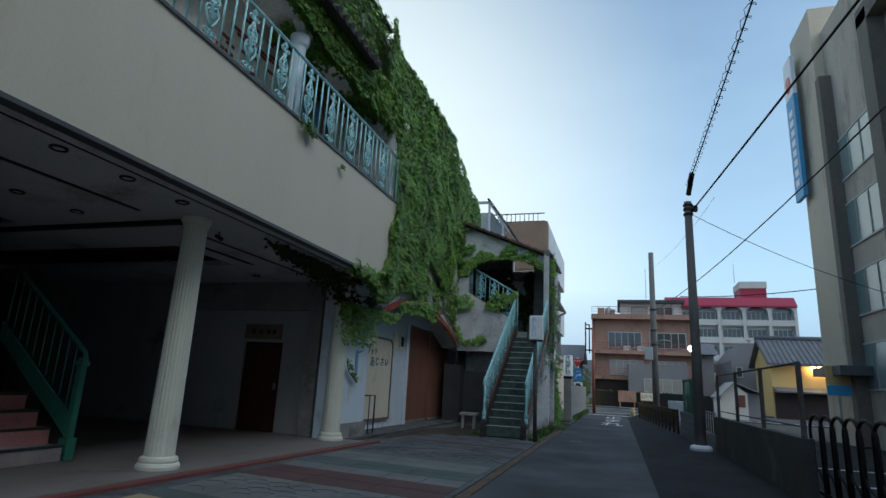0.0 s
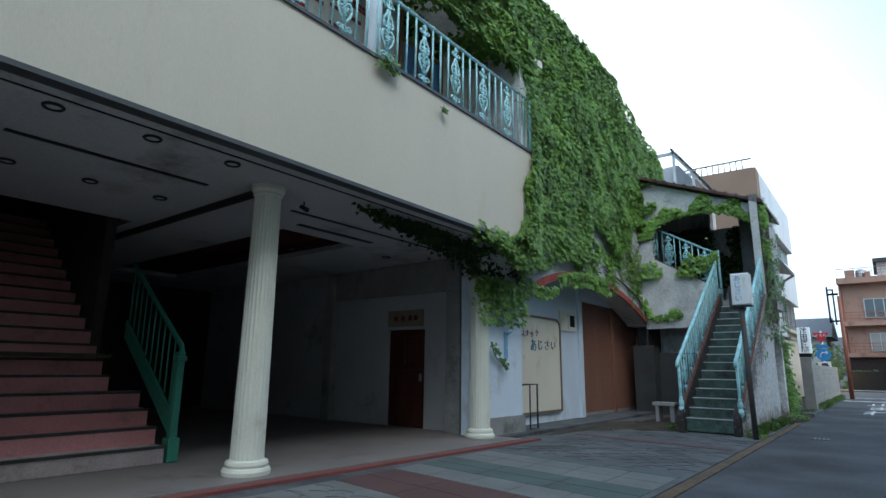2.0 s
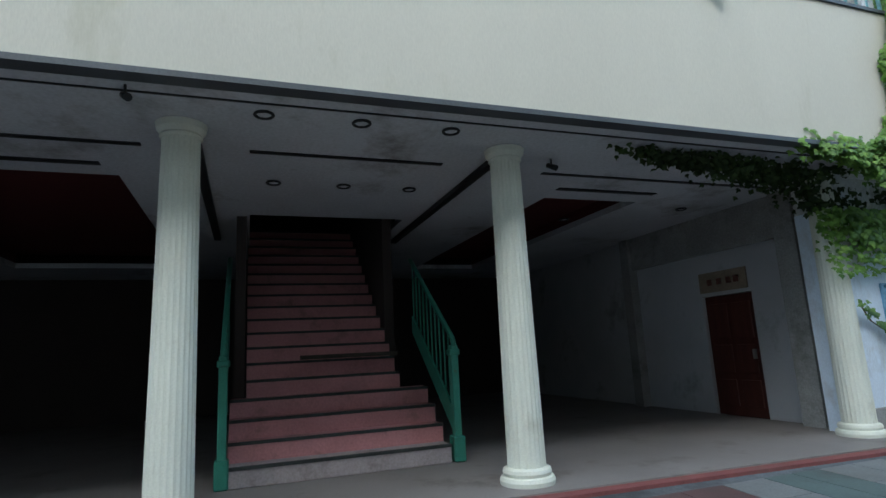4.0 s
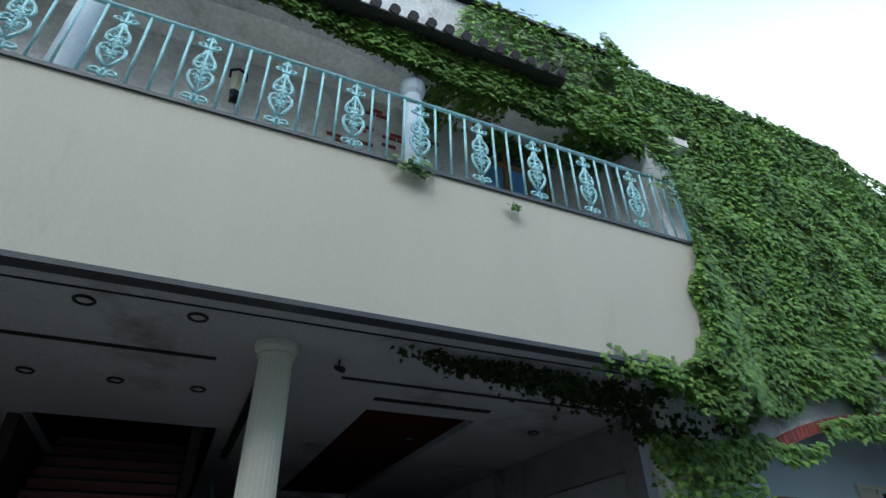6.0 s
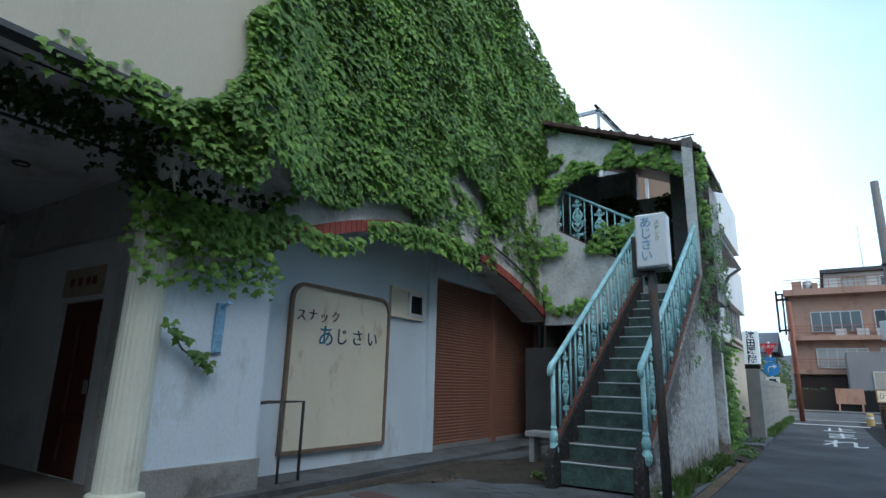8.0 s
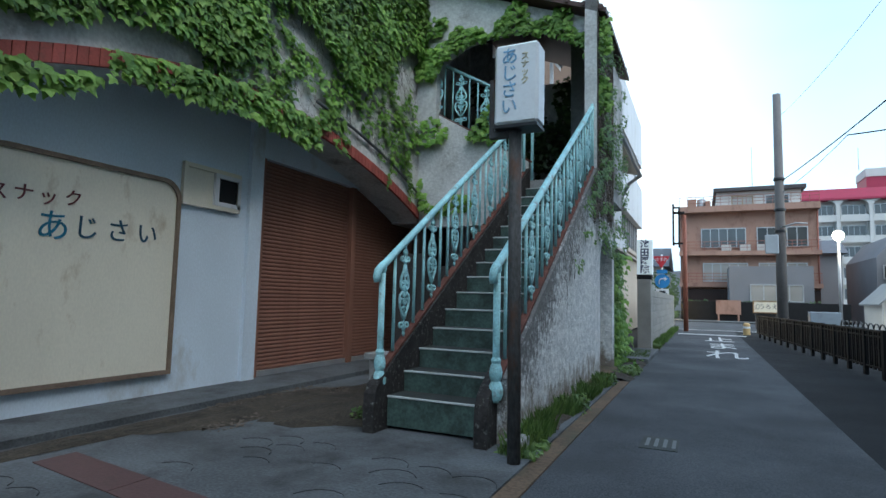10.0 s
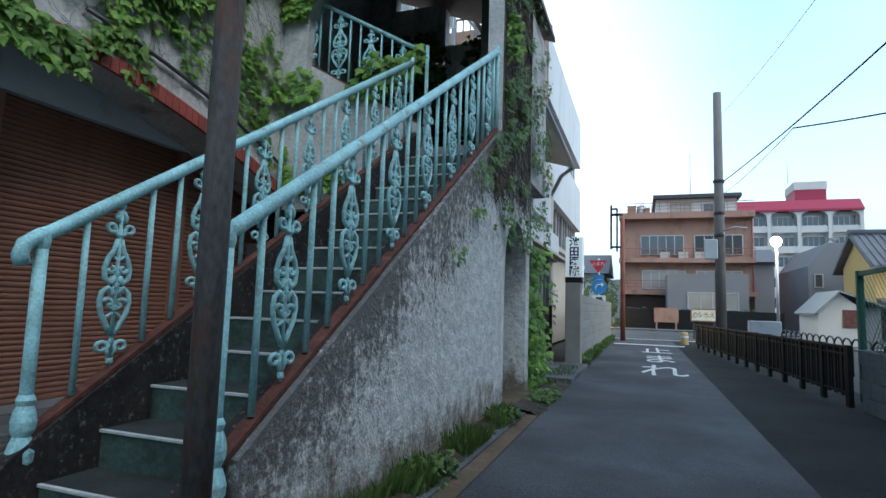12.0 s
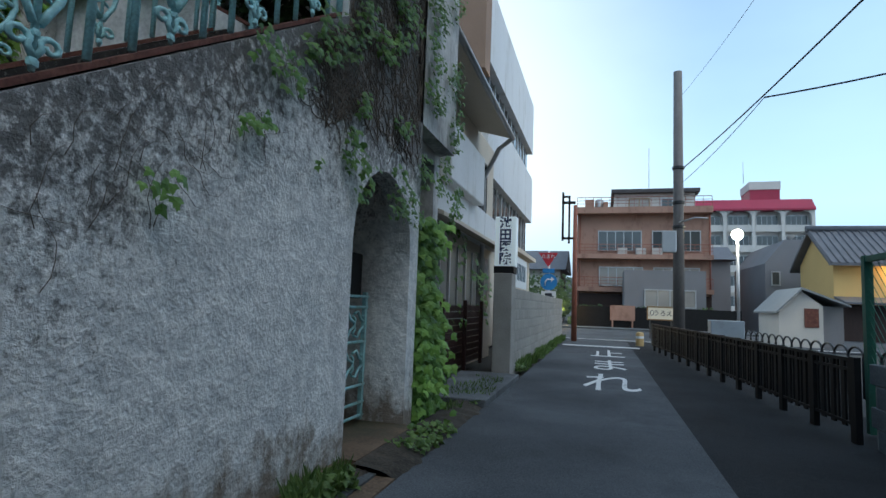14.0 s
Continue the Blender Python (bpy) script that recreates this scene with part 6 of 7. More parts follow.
sub("lower_eave", prism(bmesh.new(), [(YY - 1.5, 1.9), (YY, 2.2), (YY, 2.32), (YY - 1.5, 2.0)], YX - 1.6, 24.2, "x"), "tile_roof_grey", yh)
sub("wall_lamp", lathe(bmesh.new(), [(0.04, 3.70), (0.13, 3.78), (0.13, 3.88), (0.04, 3.96)], 14.95, YY - 0.25, 10), "lamp_warm", yh, "lit warm wall lamp")
sub("wall_lamp", lathe(bmesh.new(), [(0.04, 3.72), (0.13, 3.80), (0.13, 3.90), (0.04, 3.98)], 15.35, YY - 0.25, 10), "lamp_warm", yh, "lit warm wall lamp")
sd = empty("garden_shed", (8.5, 42, 0), "small white metal shed with a pale ridged roof", "shed")
sub("wall", prism(bmesh.new(), [(6.95, -0.1), (8.5, -0.1), (8.5, 1.6), (7.75, 2.2), (6.95, 1.4)], 41.0, 44.0, "y"), "house_white", sd)
sub("roof", prism(bmesh.new(), [(6.8, 1.26), (7.75, 2.24), (9.4, 1.60), (9.4, 1.66), (7.75, 2.33), (6.8, 1.34)], 40.8, 44.3, "y"), "shed_roof", sd)
sub("lean_to", boxes((8.5, 9.3, 41.3, 44, -0.1, 1.6)), "house_grey", sd, "grey lean-to with a shutter")
sub("patch", boxes((7.85, 8.35, 40.97, 40.995, 0.75, 1.5)), "rust", sd, "rust stained panel")

# tall building beyond the car park
tb = empty("office_building", (12, 20, 0), "tall beige and grey office block with ribbon windows", "building")
TX = 8.0
sub("end_wall", boxes((TX, 20, 22.3, 24.7, -0.1, 16.3)), "tower_beige", tb, "beige rendered end wall")
# wall extended unseen to y -34, blocking low light from arcade and fascia
sub("wall", boxes((TX + 0.35, 20, -34, 22.3, -0.1, 15.2)), "tower_grey", tb)
sub("frame_pier", boxes((TX - 0.05, TX + 0.4, 21.85, 22.25, 0, 13.1)), "tower_dark", tb)
sub("frame_pier", boxes((TX - 0.1, TX + 0.4, 17.6, 18.3, 0, 13.0)), "tower_dark", tb)
sub("frame_head", boxes((TX - 0.1, TX + 0.5, 5, 18.3, 12.6, 13.2)), "tower_dark", tb)
for z0, z1 in ((8.95, 10.4), (6.55, 8.0), (4.2, 5.6), (1.8, 3.2)):
    for k in range(3):
        y = 19.1 + 0.98 * k
        w = sub("window", boxes((TX + 0.32, TX + 0.345, y, y + 0.9, z0, z1)), "window_pale", tb)
        part("frame", boxes((TX + 0.30, TX + 0.37, y - 0.06, y, z0 - 0.06, z1 + 0.06), (TX + 0.30, TX + 0.37, y + 0.9, y + 0.96, z0 - 0.06, z1 + 0.06), (TX + 0.30, TX + 0.37, y, y + 0.9, z0 - 0.06, z0), (TX + 0.30, TX + 0.37, y, y + 0.9, z1, z1 + 0.06)), "house_white", w)
for z0, z1 in ((9.0, 11.2), (5.6, 7.9), (2.4, 4.6)):
    for k in range(6):
        y = 6.5 + 1.8 * k
        w = sub("window", boxes((TX + 0.32, TX + 0.345, y, y + 1.6, z0, z1)), "window", tb)
sub("sill_box", boxes((TX - 0.6, TX + 0.3, 21.3, 24.0, 2.2, 2.5)), "flashing", tb)
bn = empty("banner_sign", (TX - 0.2, 24.5, 9.3), "tall blue vertical sign with a white top", "sign")
sub("board", boxes((TX - 0.35, TX - 0.2, 23.75, 24.75, 9.1, 13.5)), "banner_blue", bn)
sub("head", boxes((TX - 0.35, TX - 0.2, 23.75, 24.75, 13.5, 15.2)), "paint_white", bn)
sub("disc", prism(bmesh.new(), [(24.25 + 0.3 * math.cos(2 * math.pi * k / 20), 14.1 + 0.36 * math.sin(2 * math.pi * k / 20)) for k in range(20)], TX - 0.37, TX - 0.352, "x"), "sign_red", bn)
for k in range(8):
    sub("character_bar", boxes((TX - 0.365, TX - 0.352, 24.05, 24.45, 9.65 + 0.43 * k, 9.92 + 0.43 * k)), "paint_white", bn)
ns = empty("notice_sign", (6.5, 20.2, 1.0), "yellow and blue notice on the car park post", "sign")
sub("upper", boxes((7.2, 7.9, 22.0, 22.05, 1.9, 2.5)), "yellow", ns)
sub("lower", boxes((7.2, 7.9, 22.0, 22.05, 1.55, 1.88)), "banner_blue", ns)
sub("post", boxes((7.5, 7.58, 22.06, 22.12, -0.04, 2.5)), "alu", ns)

# hills and distance
bm = bmesh.new()
prism(bm, [(-260, -2), (-260, 10), (-120, 26), (-60, 20), (0, 24), (40, 14), (140, 12), (260, 8), (260, -2)], 420, 425, "y")
solid("backdrop_hills", bm, "house_grey", "far dim wooded hills", "hills", kind="structure")
fl = empty("far_house", (-6, 66, 0), "low pale house across the street behind shrubs", "building")
sub("wall", boxes((-12, -3.5, 66, 74, -0.1, 4.6)), "house_white", fl)
sub("roof", prism(bmesh.new(), [(65.2, 4.5), (70, 6.6), (74.8, 4.5)], -12.6, -3.0, "x"), "tile_roof_grey", fl)
gl = empty("garden_lamp", (-2.6, 52, 0), "low warm lit garden lamp", "lamp")
sub("pole", tube(bmesh.new(), [(-2.6, 52, 0), (-2.6, 52, 0.9)], 0.04, 8), "black_paint", gl)
sub("head", lathe(bmesh.new(), [(0.08, 0.9), (0.22, 0.98), (0.22, 1.25), (0.08, 1.35)], -2.6, 52, 12), "lamp_warm", gl)

# overhead cables
cable("cable", "thick black overhead cable from the pole", (2.65, 16.2, 6.3), (6.2, -12.0, 7.2), 0.1, 0.022)
cable("cable", "long black overhead cable over the lane", (2.9, 37.4, 6.4), (5.6, 12.0, 6.9), 0.35, 0.02)
cable("cable", "long black overhead cable over the car park", (5.6, 12.0, 6.9), (8.0, -10.0, 7.4), 0.2, 0.02)
cable("cable", "thin overhead wire to the office block", (2.6, 16.2, 6.2), (8.3, 18.0, 4.05), 0.2, 0.008)
cable("cable", "black branch cable to the office block", (3.55, 29.0, 5.95), (8.3, 24.6, 5.6), 0.12, 0.018)
cable("cable", "thin wire from the far pole", (2.9, 37.4, 5.9), (3.55, 29.0, 5.95), 0.1, 0.01)
cable("cable", "thin wire rising from the far pole", (2.9, 37.4, 9.2), (4.2, 22.0, 8.6), 0.3, 0.006)
bm = bmesh.new()
a, b = Vector((2.56, 16.2, 7.0)), Vector((2.3, -14.0, 6.8))
pts = [a.lerp(b, k / 500) + Vector((0.07 * math.sin(k * 1.2), 0, 0.07 * math.cos(k * 1.2) - 0.25 * 4 * (k / 500) * (1 - k / 500))) for k in range(501)]
tube(bm, pts, 0.006, 4)
tube(bm, [a.lerp(b, k / 20) + Vector((0, 0, -0.25 * 4 * (k / 20) * (1 - k / 20))) for k in range(21)], 0.013, 6)
solid("spiral_cable", bm, "black_paint", "black overhead cable with a spiral hanger wire", "cable")
solid("cable_splice", tube(bmesh.new(), [(2.55, 16.0, 6.72), (2.54, 15.1, 6.95)], 0.07, 10), "black_paint", "black cable splice case by the pole top", "cable")

solid("fence_dark", boxes((-1.6, 8.2, 53.0, 53.1, 0.05, 1.35)), "black_paint", "dark boarded fence before the brown house", "fence")

# ---- ivy and weeds ----
LEAF = np.array([(0, 0, 0), (0.30, 0.02, 0.02), (0.52, 0.36, -0.04), (0.27, 0.46, 0.03), (0.0, 1.0, -0.08), (-0.27, 0.46, 0.03), (-0.52, 0.36, -0.04), (-0.30, 0.02, 0.02), (0, 0.36, 0.07)])
LEAF_F = np.array([(8, i, (i + 1) % 8) for i in range(8)])


def leaves(name, points, normals, sizes, mat, label, category="ivy", seed=1, spin=60, droop=True):
    """One mesh of many small lobed leaves, tips hanging down."""
    rng = np.random.default_rng(seed)
    n = len(points)
    nrm = normals + rng.normal(0, 0.26, (n, 3)) + np.array([0, 0, 0.38])
    nrm /= np.linalg.norm(nrm, axis=1)[:, None]
    down = np.array([0, 0, -1.0]) if droop else np.array([0, 0, 1.0])
    tip = down - nrm * (nrm @ down)[:, None] + rng.normal(0, 0.05, (n, 3))
    tip -= nrm * np.sum(tip * nrm, axis=1)[:, None]
    tip /= np.linalg.norm(tip, axis=1)[:, None]
    side = np.cross(tip, nrm)
    a = np.radians(rng.uniform(-spin, spin, n))[:, None]
    t2, s2 = tip * np.cos(a) + side * np.sin(a), side * np.cos(a) - tip * np.sin(a)
    v = points[:, None, :] + sizes[:, None, None] * (LEAF[None, :, 0:1] * s2[:, None, :] + LEAF[None, :, 1:2] * t2[:, None, :] + LEAF[None, :, 2:3] * nrm[:, None, :])
    f = (LEAF_F[None] + 9 * np.arange(n)[:, None, None]).reshape(-1, 3)
    me = bpy.data.meshes.new(name)
    me.from_pydata(v.reshape(-1, 3).tolist(), [], f.tolist())
    me.materials.append(M[mat])
    return tagged(new(name, me), label, category, kind="stuff")


def fnoise(y, z, s, o=0.0):
    return np.array([noise.noise((float(a) * s + o, float(b) * s, o)) for a, b in zip(y, z)])


rng = np.random.default_rng(7)


def ivy_low(y):
    """Lower limit of the thick ivy on the tall wall."""
    return np.interp(y, [10.6, 11.2, 12.0, 12.6, 13.5, 14.6, 16.0, 17.0, 18.0, 19.0, 19.7, 20.2, 22.0], [2.65, 2.35, 2.35, 2.6, 2.9, 3.12, 3.25, 3.28, 3.35, 3.8, 4.6, 6.5, 7.2])


def ivy_top(y):
    return np.where(y < 18.0, 9.95, 9.6 - (y - 18.0) * 0.32)


# thick ivy on the tall wall
n = 56000
y, z = rng.uniform(10.9, 22.0, n), rng.uniform(1.5, 9.95, n)
edge = fnoise(y, z, 0.9) * 0.35
lo = ivy_low(y) + edge
left = np.interp(z, [1.4, 2.6, 3.4, 3.9, 4.4, 5.2, 5.5, 9.9], [10.75, 10.6, 10.75, 11.05, 11.0, 11.3, 11.25, 11.0]) + edge * 0.3
ok = (z > lo) & (z < ivy_top(y) + edge * 0.3) & (y > left)
bare = fnoise(y, z, 0.55, 3.0)
low_zone = np.clip((4.7 + (y - 13) * 0.17 - z) / 1.5, 0, 1) * np.interp(y, [12.0, 12.6, 14.5, 16.2], [0.0, 0.9, 1.1, 1.7])
hang = z < np.array([arch_z(float(a)) for a in y]) + 0.12
ok &= (bare < 0.62 - 0.68 * low_zone) | (hang & (bare < 0.30) & (y < 16.5))
for py, pz, ry, rz in ((12.9, 3.12, 0.75, 0.2), (16.45, 3.8, 0.3, 0.22), (18.0, 3.75, 0.5, 0.25), (18.9, 4.3, 0.5, 0.5), (17.2, 3.55, 0.3, 0.15)):
    ok &= ((y - py) / ry) ** 2 + ((z - pz) / rz) ** 2 > 0.8 + 0.5 * edge
ok &= ((y - 11.3) / 0.72) ** 2 + ((z - 3.08) / 0.30) ** 2 > 0.9 + 0.4 * edge
y, z = y[ok], z[ok]
depth = 0.05 + 0.10 * (fnoise(y, z, 1.6, 9.0) + 0.6).clip(0, 1.2) + rng.uniform(0, 0.07, len(y))
front = np.interp(y, [10.6, 11.3, 12.4, 13.0], [-4.12, -4.22, -4.85, AX])
front = np.where(z > 5.4, np.interp(y, [10.6, 11.5, 12.2], [-4.5, -4.7, AX]), front)
front = np.where(z < 3.2, np.interp(y, [10.6, 11.1, 13.0], [-4.86, -4.93, AX]), front)
P_ = np.stack([front + depth, y, z], 1)
leaves("ivy", P_, np.tile((1.0, -0.12, 0.12), (len(y), 1)), rng.uniform(0.08, 0.145, len(y)), "leaf", "dense green ivy covering the tall stucco wall", seed=2, spin=40)
# a dark backing of stems closes the gap between fascia end and wall
bm = bmesh.new()
prism(bm, [(-4.2, 11.0), (-4.3, 11.4), (-4.98, 12.5), (-5.5, 12.5), (-5.5, 11.3), (-4.33, 11.0)], 3.3, 7.6, "z")
solid("wall_return", bm, "stucco", "stucco return between the fascia and the tall wall", "wall", kind="structure")

# hanging clump round the corner column and under the soffit
n = 1700
t = rng.uniform(0, 1, n)
y = 10.55 + 1.7 * t + rng.normal(0, 0.2, n)
z = 3.25 - rng.gamma(2.0, 0.22, n) * np.interp(t, [0, 0.4, 1], [1.0, 1.5, 0.9])
x = np.where(z > 2.85, -5.02, -4.84) + rng.normal(0, 0.07, n) - 0.03 * t
ok = (z > 2.0) & (y < 12.2) & (y > 10.5)
deep = ok & (z > 2.85)
# leaves up in the recess take the dark copy, shade in their colour
leaves("ivy_recess", np.stack([x, y, z], 1)[deep], np.tile((0.6, -0.5, -0.4), (deep.sum(), 1)), rng.uniform(0.06, 0.11, deep.sum()), "leaf_dark", "ivy in the recess over the corner column, its shade put into dark leaves", seed=33)
ok &= ~deep
leaves("ivy_clump", np.stack([x, y, z], 1)[ok], np.tile((1.0, -0.5, 0.2), (ok.sum(), 1)), rng.uniform(0.055, 0.10, ok.sum()), "leaf", "ivy clump hanging round the corner column", seed=3)
n = 1500
y = 7.3 + 3.5 * rng.beta(1.7, 1.2, n)
x = -4.5 - (0.15 + 0.22 * (y - 7.3)) * rng.uniform(0, 1, n) ** 0.8
z = SOFF - 0.02 - rng.gamma(1.5, 0.025, n) * (1 + 0.4 * (y - 7.3))
ok = fnoise(y, x, 3.0, 5) > -0.32
# runners under the soffit are coloured as if unlit
leaves("ivy_soffit", np.stack([x, y, z], 1)[ok], np.tile((0.3, -0.4, -0.4), (ok.sum(), 1)), rng.uniform(0.045, 0.085, ok.sum()), "leaf_dark", "ivy runners creeping under the arcade ceiling, leaf colour darkened for shade", seed=4)

# ivy hanging from the balcony eave and on the upper wall
n = 14000
y = rng.uniform(5.0, 11.7, n)
grow = np.interp(y, [5.0, 6.5, 8.0, 10.8, 11.7], [0.05, 0.5, 1.0, 1.0, 0.4])
z = np.interp(y, [5, 8, 11.7], [7.45, 7.0, 6.75]) + rng.uniform(0, 1, n) * np.interp(y, [5, 8.5, 10.5], [0.3, 0.72, 1.05])
ok = rng.uniform(0, 1, n) < grow
ok &= fnoise(y, z, 0.8, 2.0) > -0.35
x = np.interp(y, [5, 10, 11], [-4.37, -4.37, -4.30]) + rng.uniform(-0.05, 0.12, n) + 0.06 * fnoise(y, z, 1.3, 4.0)
leaves("ivy_eave", np.stack([x, y, z], 1)[ok], np.tile((1.0, 0, 0.1), (ok.sum(), 1)), rng.uniform(0.075, 0.13, ok.sum()), "leaf", "heavy ivy hanging over the balcony eave", seed=5)
n = 6000
y, z = rng.uniform(3.0, 11.8, n), rng.uniform(7.9, 10.35, n)
ok = fnoise(y, z, 0.6, 6.0) + np.interp(y, [3, 8, 9.5, 11.5], [-0.6, -0.35, 0.05, 0.6]) > 0.0
leaves("ivy_upper", np.stack([-4.95 + rng.uniform(0, 0.12, n), y, z], 1)[ok], np.tile((1.0, 0, 0.1), (ok.sum(), 1)), rng.uniform(0.09, 0.15, ok.sum()), "leaf", "ivy on the wall above the balcony roof", seed=6)
# under the balcony ceiling
n = 2500
y, z = rng.uniform(7.0, 12.0, n), 7.42 - rng.gamma(1.3, 0.08, n)
x = rng.uniform(-5.65, -4.4, n)
ok = fnoise(y, x, 0.9, 8.0) > 0.0
leaves("ivy_ceiling", np.stack([x, y, z], 1)[ok], np.tile((0.5, -0.5, -0.3), (ok.sum(), 1)), rng.uniform(0.08, 0.14, ok.sum()), "leaf", "ivy under the balcony ceiling", seed=7)

# porch and stair wall ivy
n = 9000
x, z = rng.uniform(-4.95, -1.45, n), rng.uniform(3.6, 7.0, n)
f = (x - xa0) / (xa1 - xa0)
arch = 5.25 - 0.12 * f + 0.68 * np.sqrt(np.clip(1 - (2 * f - 1) ** 2, 0, 1))
top = 7.0 + (x + 4.63) * (-1.3 / 3.2)
ok = (z < top) & ((z > arch - 0.12) | (x > -1.75)) & (fnoise(x, z, 1.9, 1.0) > np.where(x > -1.8, -0.05, np.clip((z - arch) * 1.3 - 0.45, -0.4, 0.22)))
leaves("ivy_porch", np.stack([x, PY - 0.16 - rng.uniform(0, 0.1, n), z], 1)[ok], np.tile((0.2, -1.0, 0.1), (ok.sum(), 1)), rng.uniform(0.08, 0.14, ok.sum()), "leaf", "ivy round the porch arch", seed=8)
n = 26000
y, z = rng.uniform(16.0, 22.2, n), rng.uniform(0.9, 6.3, n)
line = slope(y) - 0.15
dens = np.interp(y, [16, 18.0, 19.0, 21], [0.02, 0.16, 0.75, 0.7])
ok = (rng.uniform(0, 1, n) < dens) & (z < np.where(y < 19.2, line, 6.0)) & (z > np.where(y < 19.2, line - 1.0, 1.9)) & (fnoise(y, z, 2.2, 12.0) > np.interp(y, [18, 19.2], [0.9, 0.12]))
for sy, sz, sr in ((17.53, 1.62, 0.09), (17.60, 1.58, 0.06), (18.08, 2.06, 0.08), (18.18, 2.10, 0.06), (18.25, 2.52, 0.14), (18.45, 2.48, 0.13), (18.7, 2.75, 0.16), (18.95, 2.95, 0.2), (18.83, 2.05, 0.05)):
    ok |= ((y - sy) / (sr * 1.5)) ** 2 + ((z - sz) / sr) ** 2 < rng.uniform(0, 1, n)
leaves("ivy_stair_wall", np.stack([WX1 + 0.02 + rng.uniform(0, 0.1, n), y, z], 1)[ok], np.tile((1.0, -0.3, 0.1), (ok.sum(), 1)), rng.uniform(0.04, 0.075, ok.sum()), "leaf_light", "scattered young ivy on the stair wall", seed=9)
# ivy on the landing parapet
n = 1400
x, z = rng.uniform(-4.9, -2.8, n), rng.uniform(2.7, 4.6, n)
ok = fnoise(x, z, 1.3, 15.0) > 0.18
leaves("ivy_parapet", np.stack([x, PY - 0.03 - rng.uniform(0, 0.12, n), z], 1)[ok], np.tile((0.2, -1.0, 0.1), (ok.sum(), 1)), rng.uniform(0.09, 0.15, ok.sum()), "leaf", "ivy sprays on the landing parapet", seed=10)
# growth in the porch, the porch's shade put into its leaf colour
n = 3500
x, y, z = rng.uniform(-4.6, -1.85, n), rng.uniform(21.3, 22.0, n), rng.uniform(3.1, 5.8, n)
ok = fnoise(x, z, 1.1, 20.0) > -0.2
leaves("ivy_porch_back", np.stack([x, y, z], 1)[ok], np.tile((0.2, -1.0, 0.1), (ok.sum(), 1)), rng.uniform(0.09, 0.15, ok.sum()), "leaf_dark", "ivy filling the back of the porch, leaf colour darkened for shade", seed=11)
# climbing hedge past the gateway
n = 2600
y, z = rng.uniform(20.98, 21.75, n), 2.05 * rng.beta(1.1, 0.8, n)
x = -1.74 + rng.normal(0, 0.11, n) + 0.08 * np.sin(3.1 * z)
leaves("hedge", np.stack([x, y, z], 1), np.tile((1.0, -0.7, 0.2), (n, 1)), rng.uniform(0.08, 0.14, n), "leaf", "leafy climber beside the gateway", "hedge", seed=12)
n = 350
y, z = rng.uniform(24.0, 27.6, n), rng.uniform(0.8, 3.2, n)
ok = fnoise(y, z, 0.9, 30) > 0.1
leaves("clinic_creeper", np.stack([-2.35 + rng.uniform(0, 0.2, n), y, z], 1)[ok], np.tile((1.0, -0.3, 0.1), (ok.sum(), 1)), rng.uniform(0.08, 0.13, ok.sum()), "leaf_light", "creeper on the clinic wing", seed=13)

# single sprigs on the fascia
for y0, z0, m_, s_ in ((7.32, 5.16, 60, 0.10), (8.53, 5.0, 12, 0.04), (11.3, 6.2, 220, 0.3)):
    p = np.stack([FX + 0.05 + np.abs(rng.normal(0, 0.03, m_)), y0 + rng.normal(0, s_, m_), z0 + rng.normal(0, s_ * 0.8, m_)], 1)
    leaves("ivy_sprig", p, np.tile((1.0, 0, 0.2), (m_, 1)), rng.uniform(0.06, 0.11, m_), "leaf_light", "small ivy sprig on the cream fascia", seed=int(y0 * 7))
# trailing stem by the column
bm = bmesh.new()
tend = [Vector(p_) for p_ in ((-4.88, 10.984, 1.65), (-4.92, 11.098, 1.554), (-4.94, 11.225, 1.418), (-4.94, 11.37, 1.336), (-4.93, 11.559, 1.237))]
tube(bm, tend, 0.01, 5)
solid("ivy_tendril", bm, "stem", "single ivy tendril hanging by the column", "ivy")
p = np.array([tend[0].lerp(tend[-1], f) + Vector((rng.normal(0.02, 0.015), rng.normal(0, 0.03), rng.normal(0, 0.03))) for f in rng.uniform(0, 1, 55)])
leaves("ivy_tendril_leaves", p, np.tile((1.0, -0.4, 0.2), (55, 1)), rng.uniform(0.05, 0.09, 55), "leaf_light", "leaves on the hanging ivy tendril", seed=44)

# woody stems on bare stucco
bm = bmesh.new()
rs = random.Random(11)
for k in range(420):
    y, z = rs.uniform(15.5, 19.5), rs.uniform(2.9, 5.2)
    if z < arch_z(y) + 0.15:
        continue
    pts = [Vector((AX + 0.006, y, z))]
    a = rs.uniform(0.2, 2.9)
    for j in range(9):
        a += rs.uniform(-0.8, 0.8)
        pts.append(pts[-1] + Vector((0, 0.07 * math.cos(a), 0.07 * math.sin(a))))
    pts = [p_ for p_ in pts if p_.z > arch_z(p_.y) + 0.1 and p_.y < 19.6]
    if len(pts) > 2:
        tube(bm, pts, 0.0016, 4, 0.5)
